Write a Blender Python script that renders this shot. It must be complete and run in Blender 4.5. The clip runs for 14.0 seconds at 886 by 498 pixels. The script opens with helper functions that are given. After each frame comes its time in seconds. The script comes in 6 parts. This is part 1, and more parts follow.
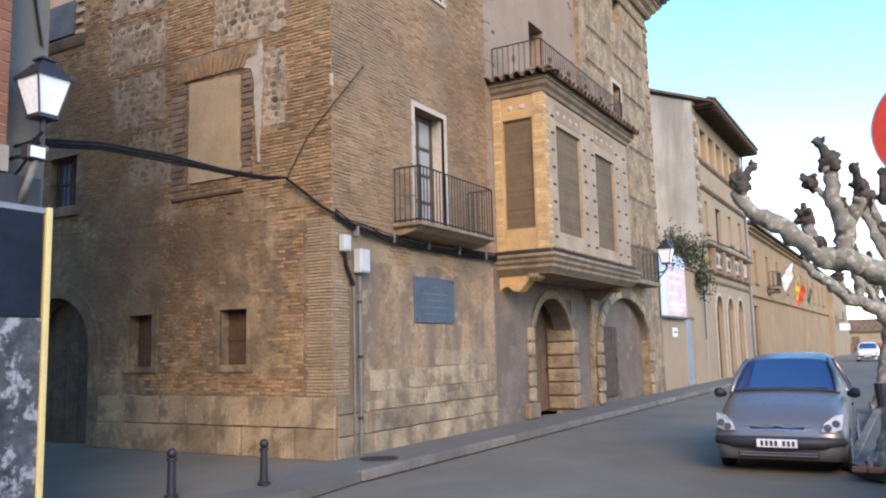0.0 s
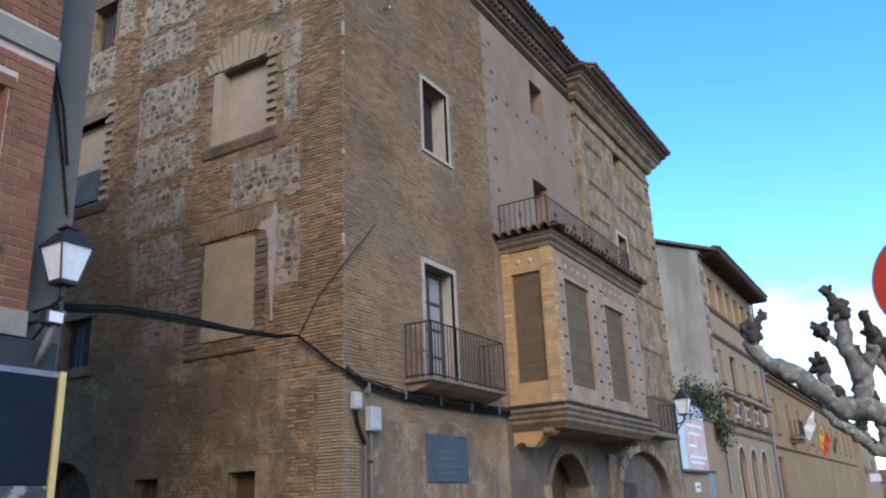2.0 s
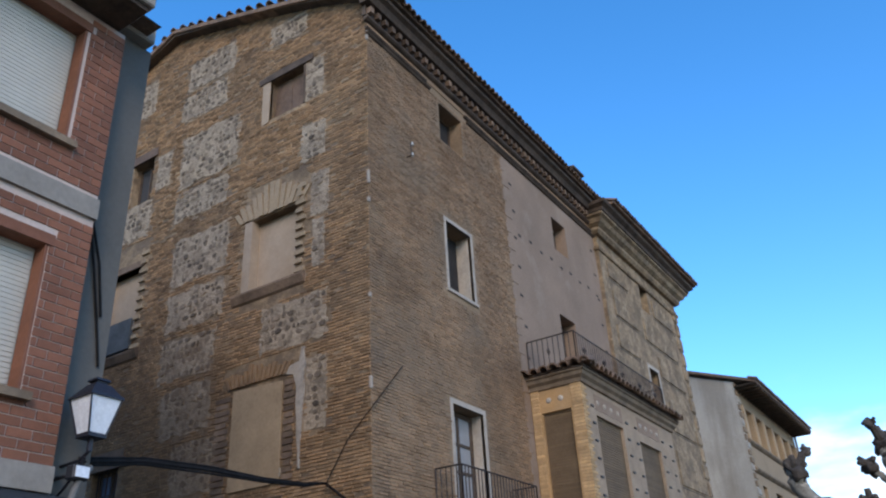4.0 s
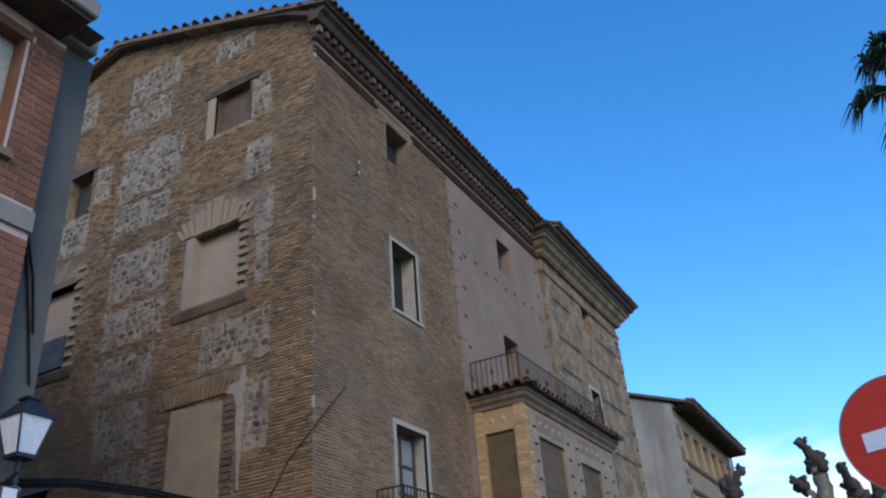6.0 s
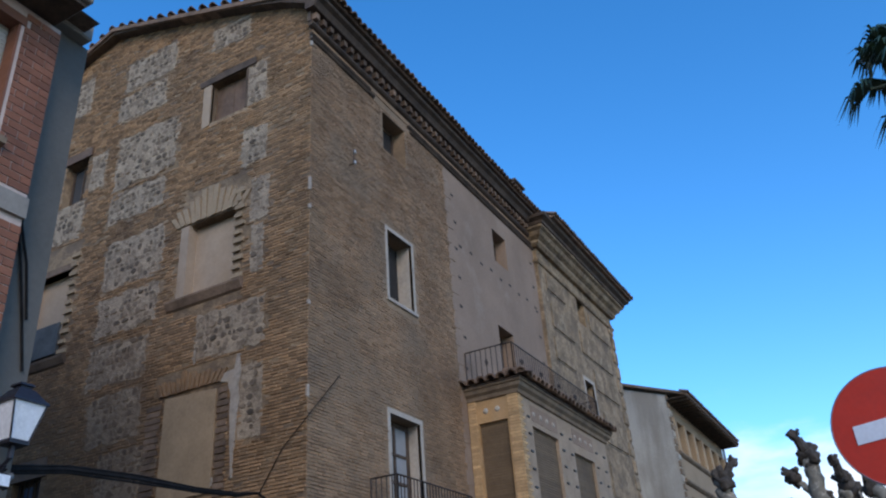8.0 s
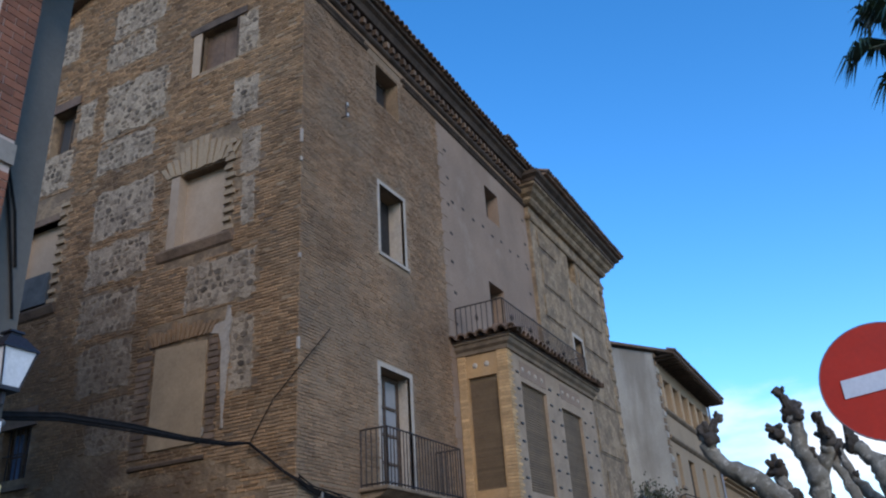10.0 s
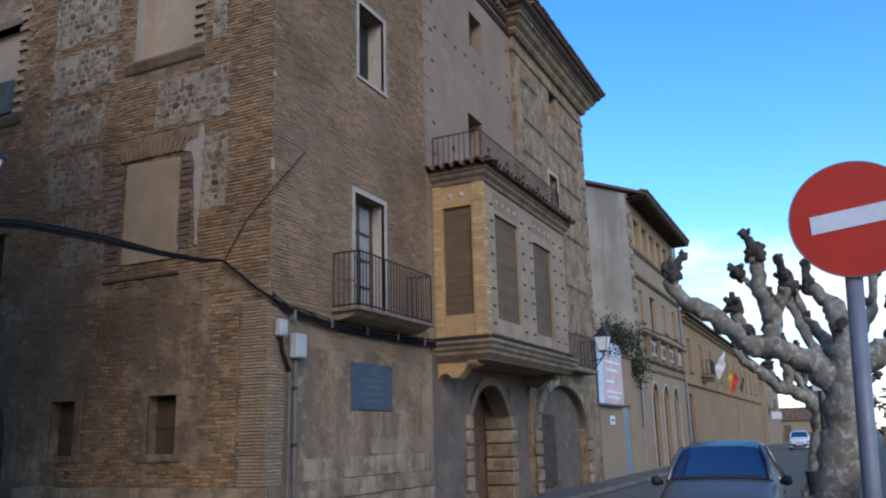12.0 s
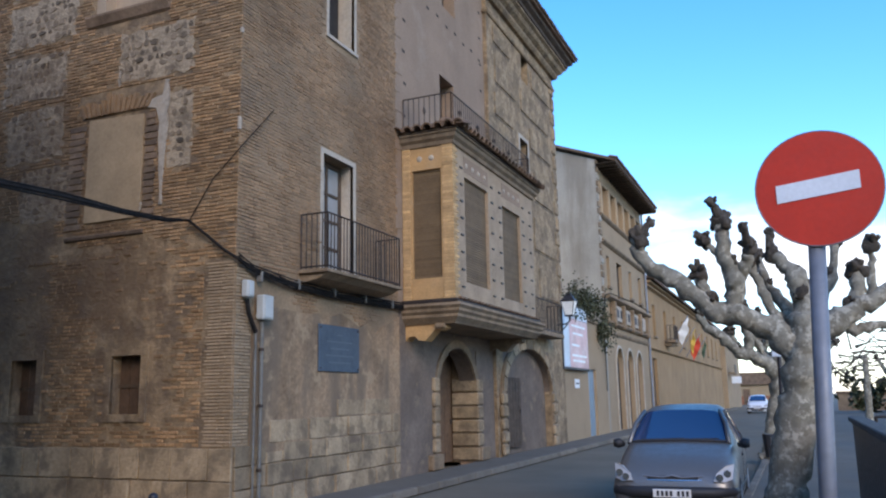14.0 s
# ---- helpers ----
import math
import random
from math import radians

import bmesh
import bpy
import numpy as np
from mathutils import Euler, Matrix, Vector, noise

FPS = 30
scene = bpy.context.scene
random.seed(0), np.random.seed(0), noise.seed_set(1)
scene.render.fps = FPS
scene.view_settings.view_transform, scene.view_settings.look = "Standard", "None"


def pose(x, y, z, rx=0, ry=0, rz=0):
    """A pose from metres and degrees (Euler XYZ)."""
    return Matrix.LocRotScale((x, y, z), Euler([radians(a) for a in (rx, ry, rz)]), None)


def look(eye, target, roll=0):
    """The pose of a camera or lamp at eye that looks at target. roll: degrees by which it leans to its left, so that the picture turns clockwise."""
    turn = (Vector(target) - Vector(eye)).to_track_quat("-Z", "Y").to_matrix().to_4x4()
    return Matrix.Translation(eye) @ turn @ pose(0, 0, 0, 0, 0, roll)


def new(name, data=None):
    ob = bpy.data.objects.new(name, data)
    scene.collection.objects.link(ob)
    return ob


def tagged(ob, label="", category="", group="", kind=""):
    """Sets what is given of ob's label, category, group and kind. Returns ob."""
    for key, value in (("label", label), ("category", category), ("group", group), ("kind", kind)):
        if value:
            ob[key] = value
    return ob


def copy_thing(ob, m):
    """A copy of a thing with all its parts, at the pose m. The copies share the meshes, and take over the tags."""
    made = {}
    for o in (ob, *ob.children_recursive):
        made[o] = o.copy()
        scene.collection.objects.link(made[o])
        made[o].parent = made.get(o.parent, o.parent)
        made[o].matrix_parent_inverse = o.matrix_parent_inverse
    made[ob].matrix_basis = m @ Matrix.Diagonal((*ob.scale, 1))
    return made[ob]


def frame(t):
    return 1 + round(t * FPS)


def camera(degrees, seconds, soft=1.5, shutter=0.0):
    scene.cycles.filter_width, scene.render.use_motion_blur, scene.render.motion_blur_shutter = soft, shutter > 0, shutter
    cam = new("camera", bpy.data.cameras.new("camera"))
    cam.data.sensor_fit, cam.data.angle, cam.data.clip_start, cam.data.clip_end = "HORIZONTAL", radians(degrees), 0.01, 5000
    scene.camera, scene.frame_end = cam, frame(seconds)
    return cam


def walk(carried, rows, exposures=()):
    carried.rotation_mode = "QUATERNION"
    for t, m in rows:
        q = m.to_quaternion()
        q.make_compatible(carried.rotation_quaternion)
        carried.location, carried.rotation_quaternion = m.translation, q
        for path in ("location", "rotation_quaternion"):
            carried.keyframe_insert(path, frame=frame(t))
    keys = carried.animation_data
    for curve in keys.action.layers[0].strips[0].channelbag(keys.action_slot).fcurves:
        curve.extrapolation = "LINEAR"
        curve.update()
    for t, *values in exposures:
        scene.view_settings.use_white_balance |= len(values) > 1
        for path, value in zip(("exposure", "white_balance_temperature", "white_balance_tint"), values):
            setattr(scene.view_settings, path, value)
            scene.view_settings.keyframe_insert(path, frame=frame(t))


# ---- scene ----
cam = camera(57.6, 14.0, soft=2.15)
PATH = [
    (0, (8.04, -10.323, 1.791), (7.046, -8.605, 2.041), -1.4),
    (0.5, (8.02, -10.335, 1.824), (7.064, -8.608, 2.141), -1.9),
    (1, (8.048, -10.347, 1.818), (7.091, -8.638, 2.223), -2.1),
    (1.5, (8.064, -10.37, 1.826), (7.102, -8.696, 2.352), -2.2),
    (2, (8.08, -10.396, 1.823), (7.116, -8.756, 2.44), -2.4),
    (2.5, (8.099, -10.405, 1.864), (7.134, -8.809, 2.584), -2.6),
    (3, (8.126, -10.439, 1.856), (7.163, -8.893, 2.682), -3.2),
    (3.5, (8.132, -10.435, 1.859), (7.169, -8.934, 2.764), -3.3),
    (6, (8.128, -10.442, 1.831), (7.32, -8.889, 2.799), -4.8),
    (6.5, (8.13, -10.447, 1.835), (7.326, -8.882, 2.787), -4.7),
    (7, (8.133, -10.439, 1.834), (7.327, -8.874, 2.782), -4.5),
    (9.5, (8.114, -10.419, 1.826), (7.309, -8.829, 2.735), -4.4),
    (10, (8.101, -10.4, 1.814), (7.285, -8.783, 2.663), -3.8),
    (10.5, (8.092, -10.375, 1.806), (7.264, -8.732, 2.588), -3.4),
    (11, (8.081, -10.368, 1.789), (7.241, -8.682, 2.46), -2.6),
    (11.5, (8.071, -10.334, 1.782), (7.225, -8.611, 2.343), -2.0),
    (12, (8.065, -10.33, 1.771), (7.224, -8.573, 2.228), -1.5),
    (12.5, (8.062, -10.327, 1.755), (7.234, -8.543, 2.118), -1.3),
    (13, (8.056, -10.318, 1.75), (7.243, -8.508, 2.002), -0.9),
    (13.5, (8.06, -10.284, 1.769), (7.261, -8.472, 2.047), -0.9),
    (14, (8.06, -10.295, 1.778), (7.279, -8.491, 2.144), -1.1),
]
EXPOSURE = [(0.0, 2.31, 8000, 19), (1.5, 1.72, 7000, 16), (3.0, 1.35, 6850, 15), (3.7, 1.29, 6850, 15), (6.0, 0.93, 6400, 14), (9.5, 0.93, 6400, 14), (11.0, 1.0, 6400, 15), (12.5, 1.24, 6650, 15), (13.2, 1.57, 6650, 15), (14.0, 1.45, 6750, 15)]
walk(cam, [(t, look(eye, target, roll)) for t, eye, target, roll in PATH], EXPOSURE)

# ---- light: open sky with a bank of cloud, the low sun veiled behind the camera ----
SUN_ELEVATION, SUN_AZIMUTH = radians(27), radians(142)
world = bpy.data.worlds.new("sky")
scene.world = world
world.use_nodes = True
wn, wl = world.node_tree.nodes, world.node_tree.links
wn.clear()


def wnode(kind, **settings):
    n = wn.new(kind)
    for key, value in settings.items():
        n.inputs[key].default_value = value
    return n


sky = wn.new("ShaderNodeTexSky")
sky.sky_type, sky.sun_disc = "NISHITA", False
sky.sun_elevation, sky.sun_rotation = SUN_ELEVATION, SUN_AZIMUTH
sky.air_density, sky.dust_density, sky.ozone_density = 1.0, 0.2, 4.0
coord = wn.new("ShaderNodeTexCoord")
split = wn.new("ShaderNodeSeparateXYZ")
wl.new(coord.outputs["Generated"], split.inputs[0])
puff = wnode("ShaderNodeTexNoise", Scale=3.2, Detail=7.0, Roughness=0.55)
stretch = wn.new("ShaderNodeMapping")
stretch.inputs["Scale"].default_value = (1.0, 1.0, 3.0)
wl.new(coord.outputs["Generated"], stretch.inputs[0])
wl.new(stretch.outputs[0], puff.inputs["Vector"])
# clouds lie in a bank above the horizon
bank = wn.new("ShaderNodeMapRange")
bank.interpolation_type = "SMOOTHSTEP"
for key, value in (("From Min", 0.42), ("From Max", 0.10), ("To Min", -0.42), ("To Max", 0.13)):
    bank.inputs[key].default_value = value
wl.new(split.outputs["Z"], bank.inputs["Value"])
both = wn.new("ShaderNodeMath")
wl.new(puff.outputs[0], both.inputs[0])
wl.new(bank.outputs[0], both.inputs[1])
edge = wn.new("ShaderNodeMapRange")
edge.interpolation_type = "SMOOTHSTEP"
for key, value in (("From Min", 0.48), ("From Max", 0.76), ("To Min", 0.0), ("To Max", 0.85)):
    edge.inputs[key].default_value = value
wl.new(both.outputs[0], edge.inputs["Value"])
mix = wn.new("ShaderNodeMix")
mix.data_type = "RGBA"
wl.new(edge.outputs[0], mix.inputs["Factor"])
deep = wnode("ShaderNodeHueSaturation", Saturation=1.26, Value=1.0)
wl.new(sky.outputs[0], deep.inputs["Color"])
wl.new(deep.outputs[0], mix.inputs["A"])
mix.inputs["B"].default_value = (4.3, 4.4, 4.5, 1)
back = wnode("ShaderNodeBackground", Strength=0.15)
wl.new(mix.outputs["Result"], back.inputs["Color"])
out = wn.new("ShaderNodeOutputWorld")
wl.new(back.outputs[0], out.inputs[0])

sun = new("sun", bpy.data.lights.new("sun", "SUN"))
sun.data.energy, sun.data.angle, sun.data.color = 0.75, radians(28), (1.0, 0.86, 0.69)
toward = Vector((math.sin(SUN_AZIMUTH) * math.cos(SUN_ELEVATION), math.cos(SUN_AZIMUTH) * math.cos(SUN_ELEVATION), math.sin(SUN_ELEVATION)))
sun.matrix_world = look(toward * 100, (0, 0, 0))

# ---- materials ----
def material(name, base, rough=0.8, metal=0.0, spread=0.25, scale=1.2, fine=18.0, bump=0.3, bump_scale=40.0, depth=0.01,
             stain=None, stain_scale=0.7, stain_from=0.5, stain_to=0.75, stain_amount=0.8, vary="", vary_amount=0.3, streak=False, spec=0.4, stain2=None, stain2_scale=0.5, stain2_from=0.52, stain2_to=0.66, stain2_amount=0.7, grime_shade=(), grime_shade_colour=(0.125, 0.075, 0.04), grime_shade_amount=0.52):
    """A surface with large and small variation of colour, optional stains, painted patches of grime and shade, and fine
    relief. vary: 'island' or 'object'.
    """
    m = bpy.data.materials.new(name)
    m.use_nodes = True
    n, l = m.node_tree.nodes, m.node_tree.links
    b = n["Principled BSDF"]
    b.inputs["Metallic"].default_value = metal
    b.inputs["Specular IOR Level"].default_value = spec
    co = n.new("ShaderNodeTexCoord")
    geo = n.new("ShaderNodeNewGeometry")

    def tex(sc, detail=6.0, rough_=0.6, stretched=False):
        t = n.new("ShaderNodeTexNoise")
        t.inputs["Scale"].default_value, t.inputs["Detail"].default_value, t.inputs["Roughness"].default_value = sc, detail, rough_
        src = geo.outputs["Position"]
        if stretched:
            mp = n.new("ShaderNodeMapping")
            mp.inputs["Scale"].default_value = (1.0, 1.0, 0.16)
            l.new(src, mp.inputs[0])
            src = mp.outputs[0]
        l.new(src, t.inputs["Vector"])
        return t.outputs[0]

    def ramp(v, lo, hi, a, c):
        r = n.new("ShaderNodeMapRange")
        for k, x in (("From Min", lo), ("From Max", hi), ("To Min", a), ("To Max", c)):
            r.inputs[k].default_value = x
        l.new(v, r.inputs["Value"])
        return r.outputs[0]

    def mixed(kind, fac, a, c):
        x = n.new("ShaderNodeMix")
        x.data_type, x.blend_type = "RGBA", kind
        for key, v in (("Factor", fac), ("A", a), ("B", c)):
            if isinstance(v, (int, float)):
                x.inputs[key].default_value = v
            elif isinstance(v, tuple):
                x.inputs[key].default_value = (*v, 1)
            else:
                l.new(v, x.inputs[key])
        return x.outputs["Result"]

    dark = tuple(c * (1 - spread) for c in base)
    light = tuple(min(1, c * (1 + spread)) for c in base)
    colour = mixed("MIX", ramp(tex(scale), 0.32, 0.68, 0, 1), dark, light)
    grain = ramp(tex(fine, 4), 0.3, 0.7, 1 - spread * 0.7, 1 + spread * 0.5)
    g = n.new("ShaderNodeCombineColor")
    for i in range(3):
        l.new(grain, g.inputs[i])
    colour = mixed("MULTIPLY", 1.0, colour, g.outputs[0])
    if vary:
        r = geo.outputs["Random Per Island"]
        if vary == "object":
            r = n.new("ShaderNodeObjectInfo").outputs["Random"]
        k = ramp(r, 0, 1, 1 - vary_amount, 1 + vary_amount)
        g2 = n.new("ShaderNodeCombineColor")
        for i in range(3):
            l.new(k, g2.inputs[i])
        colour = mixed("MULTIPLY", 1.0, colour, g2.outputs[0])
    if stain:
        colour = mixed("MIX", ramp(tex(stain_scale, 8, 0.62, streak), stain_from, stain_to, 0, stain_amount), colour, stain)
    if stain2:
        colour = mixed("MIX", ramp(tex(stain2_scale, 9, 0.68), stain2_from, stain2_to, 0, stain2_amount), colour, stain2)
    # dark ellipses with noisy edges put alley shade and grime into the colour
    for x, z, rx, rz in grime_shade:
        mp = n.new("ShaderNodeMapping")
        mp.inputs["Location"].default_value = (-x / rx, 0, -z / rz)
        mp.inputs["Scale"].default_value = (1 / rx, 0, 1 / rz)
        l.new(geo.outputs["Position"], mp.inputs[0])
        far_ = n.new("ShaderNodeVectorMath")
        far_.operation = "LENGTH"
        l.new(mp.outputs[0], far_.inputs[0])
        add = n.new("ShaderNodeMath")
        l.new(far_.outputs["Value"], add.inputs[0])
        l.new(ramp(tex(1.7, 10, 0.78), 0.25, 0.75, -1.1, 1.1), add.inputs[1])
        colour = mixed("MIX", ramp(add.outputs[0], 1.15, 0.65, 0, grime_shade_amount), colour, grime_shade_colour)
    l.new(colour, b.inputs["Base Color"])
    l.new(ramp(tex(fine * 0.6), 0.3, 0.7, max(0.03, rough - 0.1), min(1, rough + 0.1)), b.inputs["Roughness"])
    if bump:
        bp = n.new("ShaderNodeBump")
        bp.inputs["Strength"].default_value, bp.inputs["Distance"].default_value = bump, depth
        l.new(tex(bump_scale, 5, 0.65), bp.inputs["Height"])
        l.new(bp.outputs[0], b.inputs["Normal"])
    return m


def plain(name, base, rough=0.5, metal=0.0):
    return material(name, base, rough, metal, spread=0.1, scale=3, fine=40, bump=0.08)


M = {}
# grime and alley shade painted on the side wall: x, z, half width, half height
GRIME_SHADE = ((-5.4, 5.8, 3.0, 2.5), (-5.6, 3.2, 3.4, 1.6), (-2.6, 3.9, 1.2, 0.8), (-8.5, 8.0, 2.2, 2.6))
M["mortar"] = material("mortar", (0.27, 0.185, 0.11), 0.95, spread=0.3, scale=0.6, bump=0.6, stain=(0.12, 0.085, 0.06), stain_scale=0.35, stain_amount=0.6)
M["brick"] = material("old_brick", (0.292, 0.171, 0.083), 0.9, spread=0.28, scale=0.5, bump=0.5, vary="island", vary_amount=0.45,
                      stain=(0.33, 0.235, 0.145), stain_scale=0.45, stain_from=0.48, stain_to=0.68, stain_amount=0.5, stain2=(0.12, 0.078, 0.048), stain2_scale=0.33, stain2_from=0.5, stain2_to=0.7, stain2_amount=0.55, grime_shade=GRIME_SHADE)
M["front_brick"] = material("worn_front_brick", (0.262, 0.157, 0.084), 0.92, spread=0.25, scale=0.6, bump=0.5, vary="island", vary_amount=0.24,
                            stain=(0.31, 0.225, 0.145), stain_scale=0.5, stain_from=0.46, stain_to=0.62, stain_amount=0.6, stain2=(0.13, 0.088, 0.058), stain2_scale=0.5, stain2_from=0.5, stain2_to=0.68, stain2_amount=0.6)
M["grimy_brick"] = material("grimy_brick", (0.15, 0.1, 0.065), 0.95, spread=0.35, scale=2.0, bump=0.6, vary="object", vary_amount=0.3, stain=(0.26, 0.185, 0.115), stain_scale=2.5, stain_amount=0.6)
M["brick_pale"] = material("pale_brick", (0.38, 0.275, 0.165), 0.9, spread=0.25, scale=0.8, bump=0.5, vary="island", vary_amount=0.25,
                           stain=(0.17, 0.12, 0.08), stain_scale=0.8, stain_amount=0.5)
M["brick_pale_part"] = material("pale_brick_single", (0.33, 0.235, 0.145), 0.92, spread=0.25, scale=0.8, bump=0.5, vary="object", vary_amount=0.16, stain=(0.17, 0.12, 0.08), stain_scale=0.8, stain_amount=0.5)
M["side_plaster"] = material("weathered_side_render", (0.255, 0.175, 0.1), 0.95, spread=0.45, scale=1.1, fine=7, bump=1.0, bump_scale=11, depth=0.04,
                             stain=(0.34, 0.245, 0.15), stain_scale=1.5, stain_from=0.54, stain_to=0.62, stain_amount=0.6, stain2=(0.105, 0.073, 0.05), stain2_scale=1.25, stain2_from=0.48, stain2_to=0.57, stain2_amount=0.68, grime_shade=GRIME_SHADE)
M["rubble"] = material("rubble_stone", (0.175, 0.13, 0.088), 0.95, spread=0.4, scale=3.0, bump=0.7, bump_scale=22, depth=0.02, vary="island", vary_amount=0.45, grime_shade=GRIME_SHADE)
M["lime"] = material("lime_mortar", (0.345, 0.265, 0.178), 0.95, spread=0.3, scale=2.5, bump=1.0, bump_scale=14, depth=0.04, stain=(0.15, 0.11, 0.072), stain_scale=5.5, stain_from=0.52, stain_to=0.58, stain_amount=0.7, stain2=(0.2, 0.145, 0.095), stain2_scale=0.7, stain2_amount=0.5, grime_shade=GRIME_SHADE, grime_shade_amount=0.5)
M["ashlar"] = material("sandstone_block", (0.3, 0.22, 0.135), 0.92, spread=0.3, scale=1.4, bump=0.7, bump_scale=16, depth=0.025, vary="object", vary_amount=0.26,
                       stain=(0.13, 0.095, 0.062), stain_scale=2.2, stain_from=0.48, stain_to=0.6, stain_amount=0.75, stain2=(0.3, 0.22, 0.13), stain2_scale=4.0, stain2_amount=0.5)
M["low_plaster"] = material("lower_render", (0.258, 0.17, 0.1), 0.93, spread=0.45, scale=0.8, bump=0.6, bump_scale=8, depth=0.025,
                            stain=(0.15, 0.11, 0.075), stain_scale=1.6, stain_from=0.44, stain_to=0.58, stain_amount=0.85, streak=True, stain2=(0.36, 0.26, 0.16), stain2_scale=1.9, stain2_from=0.55, stain2_to=0.63, stain2_amount=0.7)
M["pink_plaster"] = material("grey_pink_plaster", (0.265, 0.184, 0.125), 0.93, spread=0.15, scale=0.6, bump=0.3, bump_scale=12, depth=0.01,
                             stain=(0.34, 0.26, 0.19), stain_scale=0.8, stain_from=0.55, stain_to=0.7, stain_amount=0.6)
M["blind"] = material("smooth_render_panel", (0.38, 0.285, 0.195), 0.93, spread=0.12, scale=1.0, bump=0.3, bump_scale=10, stain=(0.30, 0.2, 0.11), stain_scale=1.1, stain_amount=0.5)
M["ochre_blind"] = material("ochre_render_panel", (0.34, 0.24, 0.14), 0.93, spread=0.18, scale=1.2, bump=0.4, bump_scale=10, stain=(0.22, 0.15, 0.085), stain_scale=1.0, stain_amount=0.6)
M["lime_run"] = material("lime_run", (0.37, 0.315, 0.25), 0.95, spread=0.3, scale=5, bump=0.6, bump_scale=25, stain=(0.27, 0.2, 0.13), stain_scale=5, stain_amount=0.8)
M["white_trim"] = material("whitewashed_surround", (0.43, 0.37, 0.295), 0.9, spread=0.2, scale=2.5, bump=0.4, stain=(0.34, 0.26, 0.18), stain_scale=2.5, stain_amount=0.6)
M["tower"] = material("tower_stucco", (0.285, 0.2, 0.116), 0.93, spread=0.4, scale=1.6, fine=9, bump=1.0, bump_scale=6, depth=0.06,
                      stain=(0.15, 0.102, 0.062), stain_scale=2.1, stain_from=0.5, stain_to=0.6, stain_amount=0.75, stain2=(0.42, 0.31, 0.19), stain2_scale=2.8, stain2_from=0.57, stain2_to=0.62, stain2_amount=0.65)
M["tile"] = material("clay_roof_tile", (0.165, 0.105, 0.067), 0.9, spread=0.4, scale=3.0, bump=0.4, vary="object", vary_amount=0.3, stain=(0.1, 0.085, 0.06), stain_scale=1.6, stain_amount=0.7)
M["dark_wood"] = material("dark_weathered_wood", (0.075, 0.05, 0.032), 0.8, spread=0.35, scale=4, bump=0.4, bump_scale=60)
M["brown_wood"] = material("brown_painted_wood", (0.14, 0.085, 0.05), 0.7, spread=0.25, scale=4, bump=0.3, bump_scale=60)
M["grey_board"] = material("blue_grey_board", (0.075, 0.078, 0.075), 0.8, spread=0.25, scale=3, bump=0.2)
# dark brown with paler blotches, for eaves, string courses and verge
M["eave_wood"] = material("dark_eave", (0.085, 0.058, 0.04), 0.9, spread=0.35, scale=2.5, bump=0.5, stain=(0.17, 0.12, 0.08), stain_scale=2.0, stain_amount=0.5)
M["grey_coat"] = material("grey_lilac_render", (0.155, 0.117, 0.09), 0.93, spread=0.3, scale=1.0, bump=0.5, bump_scale=9, depth=0.02, stain=(0.12, 0.09, 0.068), stain_scale=1.2, stain_from=0.46, stain_to=0.64, stain_amount=0.7, stain2=(0.3, 0.22, 0.135), stain2_scale=1.6, stain2_from=0.56, stain2_to=0.66, stain2_amount=0.6)
# blue of the sky on the alley panes, put into their colour
M["blue_pane"] = plain("sky_lit_pane", (0.10, 0.14, 0.22), 0.12)
M["shutter_brown"] = material("dark_brown_shutter", (0.085, 0.05, 0.03), 0.8, spread=0.25, scale=4, bump=0.3, bump_scale=50)
M["dentil"] = material("dark_dentil_brick", (0.14, 0.092, 0.06), 0.95, spread=0.35, scale=2.0, bump=0.6, vary="object", vary_amount=0.35)
# near-black colour stands in for missing light in rooms, panes and holes
M["void"] = material("unlit_black", (0.03, 0.026, 0.022), 0.95, spread=0.3)
M["iron"] = material("wrought_iron", (0.045, 0.035, 0.03), 0.6, 0.4, spread=0.3, bump=0.3, stain=(0.13, 0.07, 0.04), stain_scale=6, stain_amount=0.5)
M["stone"] = material("balcony_stone", (0.22, 0.155, 0.096), 0.9, spread=0.3, scale=2, bump=0.5, stain=(0.14, 0.11, 0.08), stain_scale=1.2, stain_amount=0.6)
M["oriel"] = material("ochre_brick_oriel", (0.46, 0.275, 0.12), 0.9, spread=0.2, scale=1.5, bump=0.4, stain=(0.36, 0.25, 0.15), stain_scale=1.2, stain_amount=0.6)
M["oriel_brick"] = material("ochre_quoin_brick", (0.52, 0.33, 0.155), 0.9, spread=0.2, scale=2.5, bump=0.4, vary="object", vary_amount=0.2)
M["oriel_grey"] = material("oriel_front_plaster", (0.34, 0.25, 0.165), 0.9, spread=0.2, scale=1.5, bump=0.4, stain=(0.3, 0.2, 0.11), stain_scale=1.4, stain_amount=0.6)
M["blind_slat"] = material("brown_roller_blind", (0.16, 0.105, 0.055), 0.75, spread=0.15, scale=2.0, bump=0.2, vary="object", vary_amount=0.12)
M["asphalt"] = material("worn_asphalt", (0.165, 0.138, 0.097), 0.9, spread=0.2, scale=0.35, fine=60, bump=0.4, bump_scale=120, depth=0.004,
                        stain=(0.11, 0.097, 0.075), stain_scale=0.3, stain_amount=0.6)
M["pavement"] = material("concrete_pavement", (0.135, 0.118, 0.093), 0.9, spread=0.15, scale=0.7, fine=50, bump=0.3, bump_scale=80, depth=0.004, stain=(0.13, 0.12, 0.105), stain_scale=0.8, stain_amount=0.6)
M["kerb"] = material("kerb_stone", (0.165, 0.142, 0.112), 0.9, spread=0.2, scale=2, bump=0.3, vary="object", vary_amount=0.15)
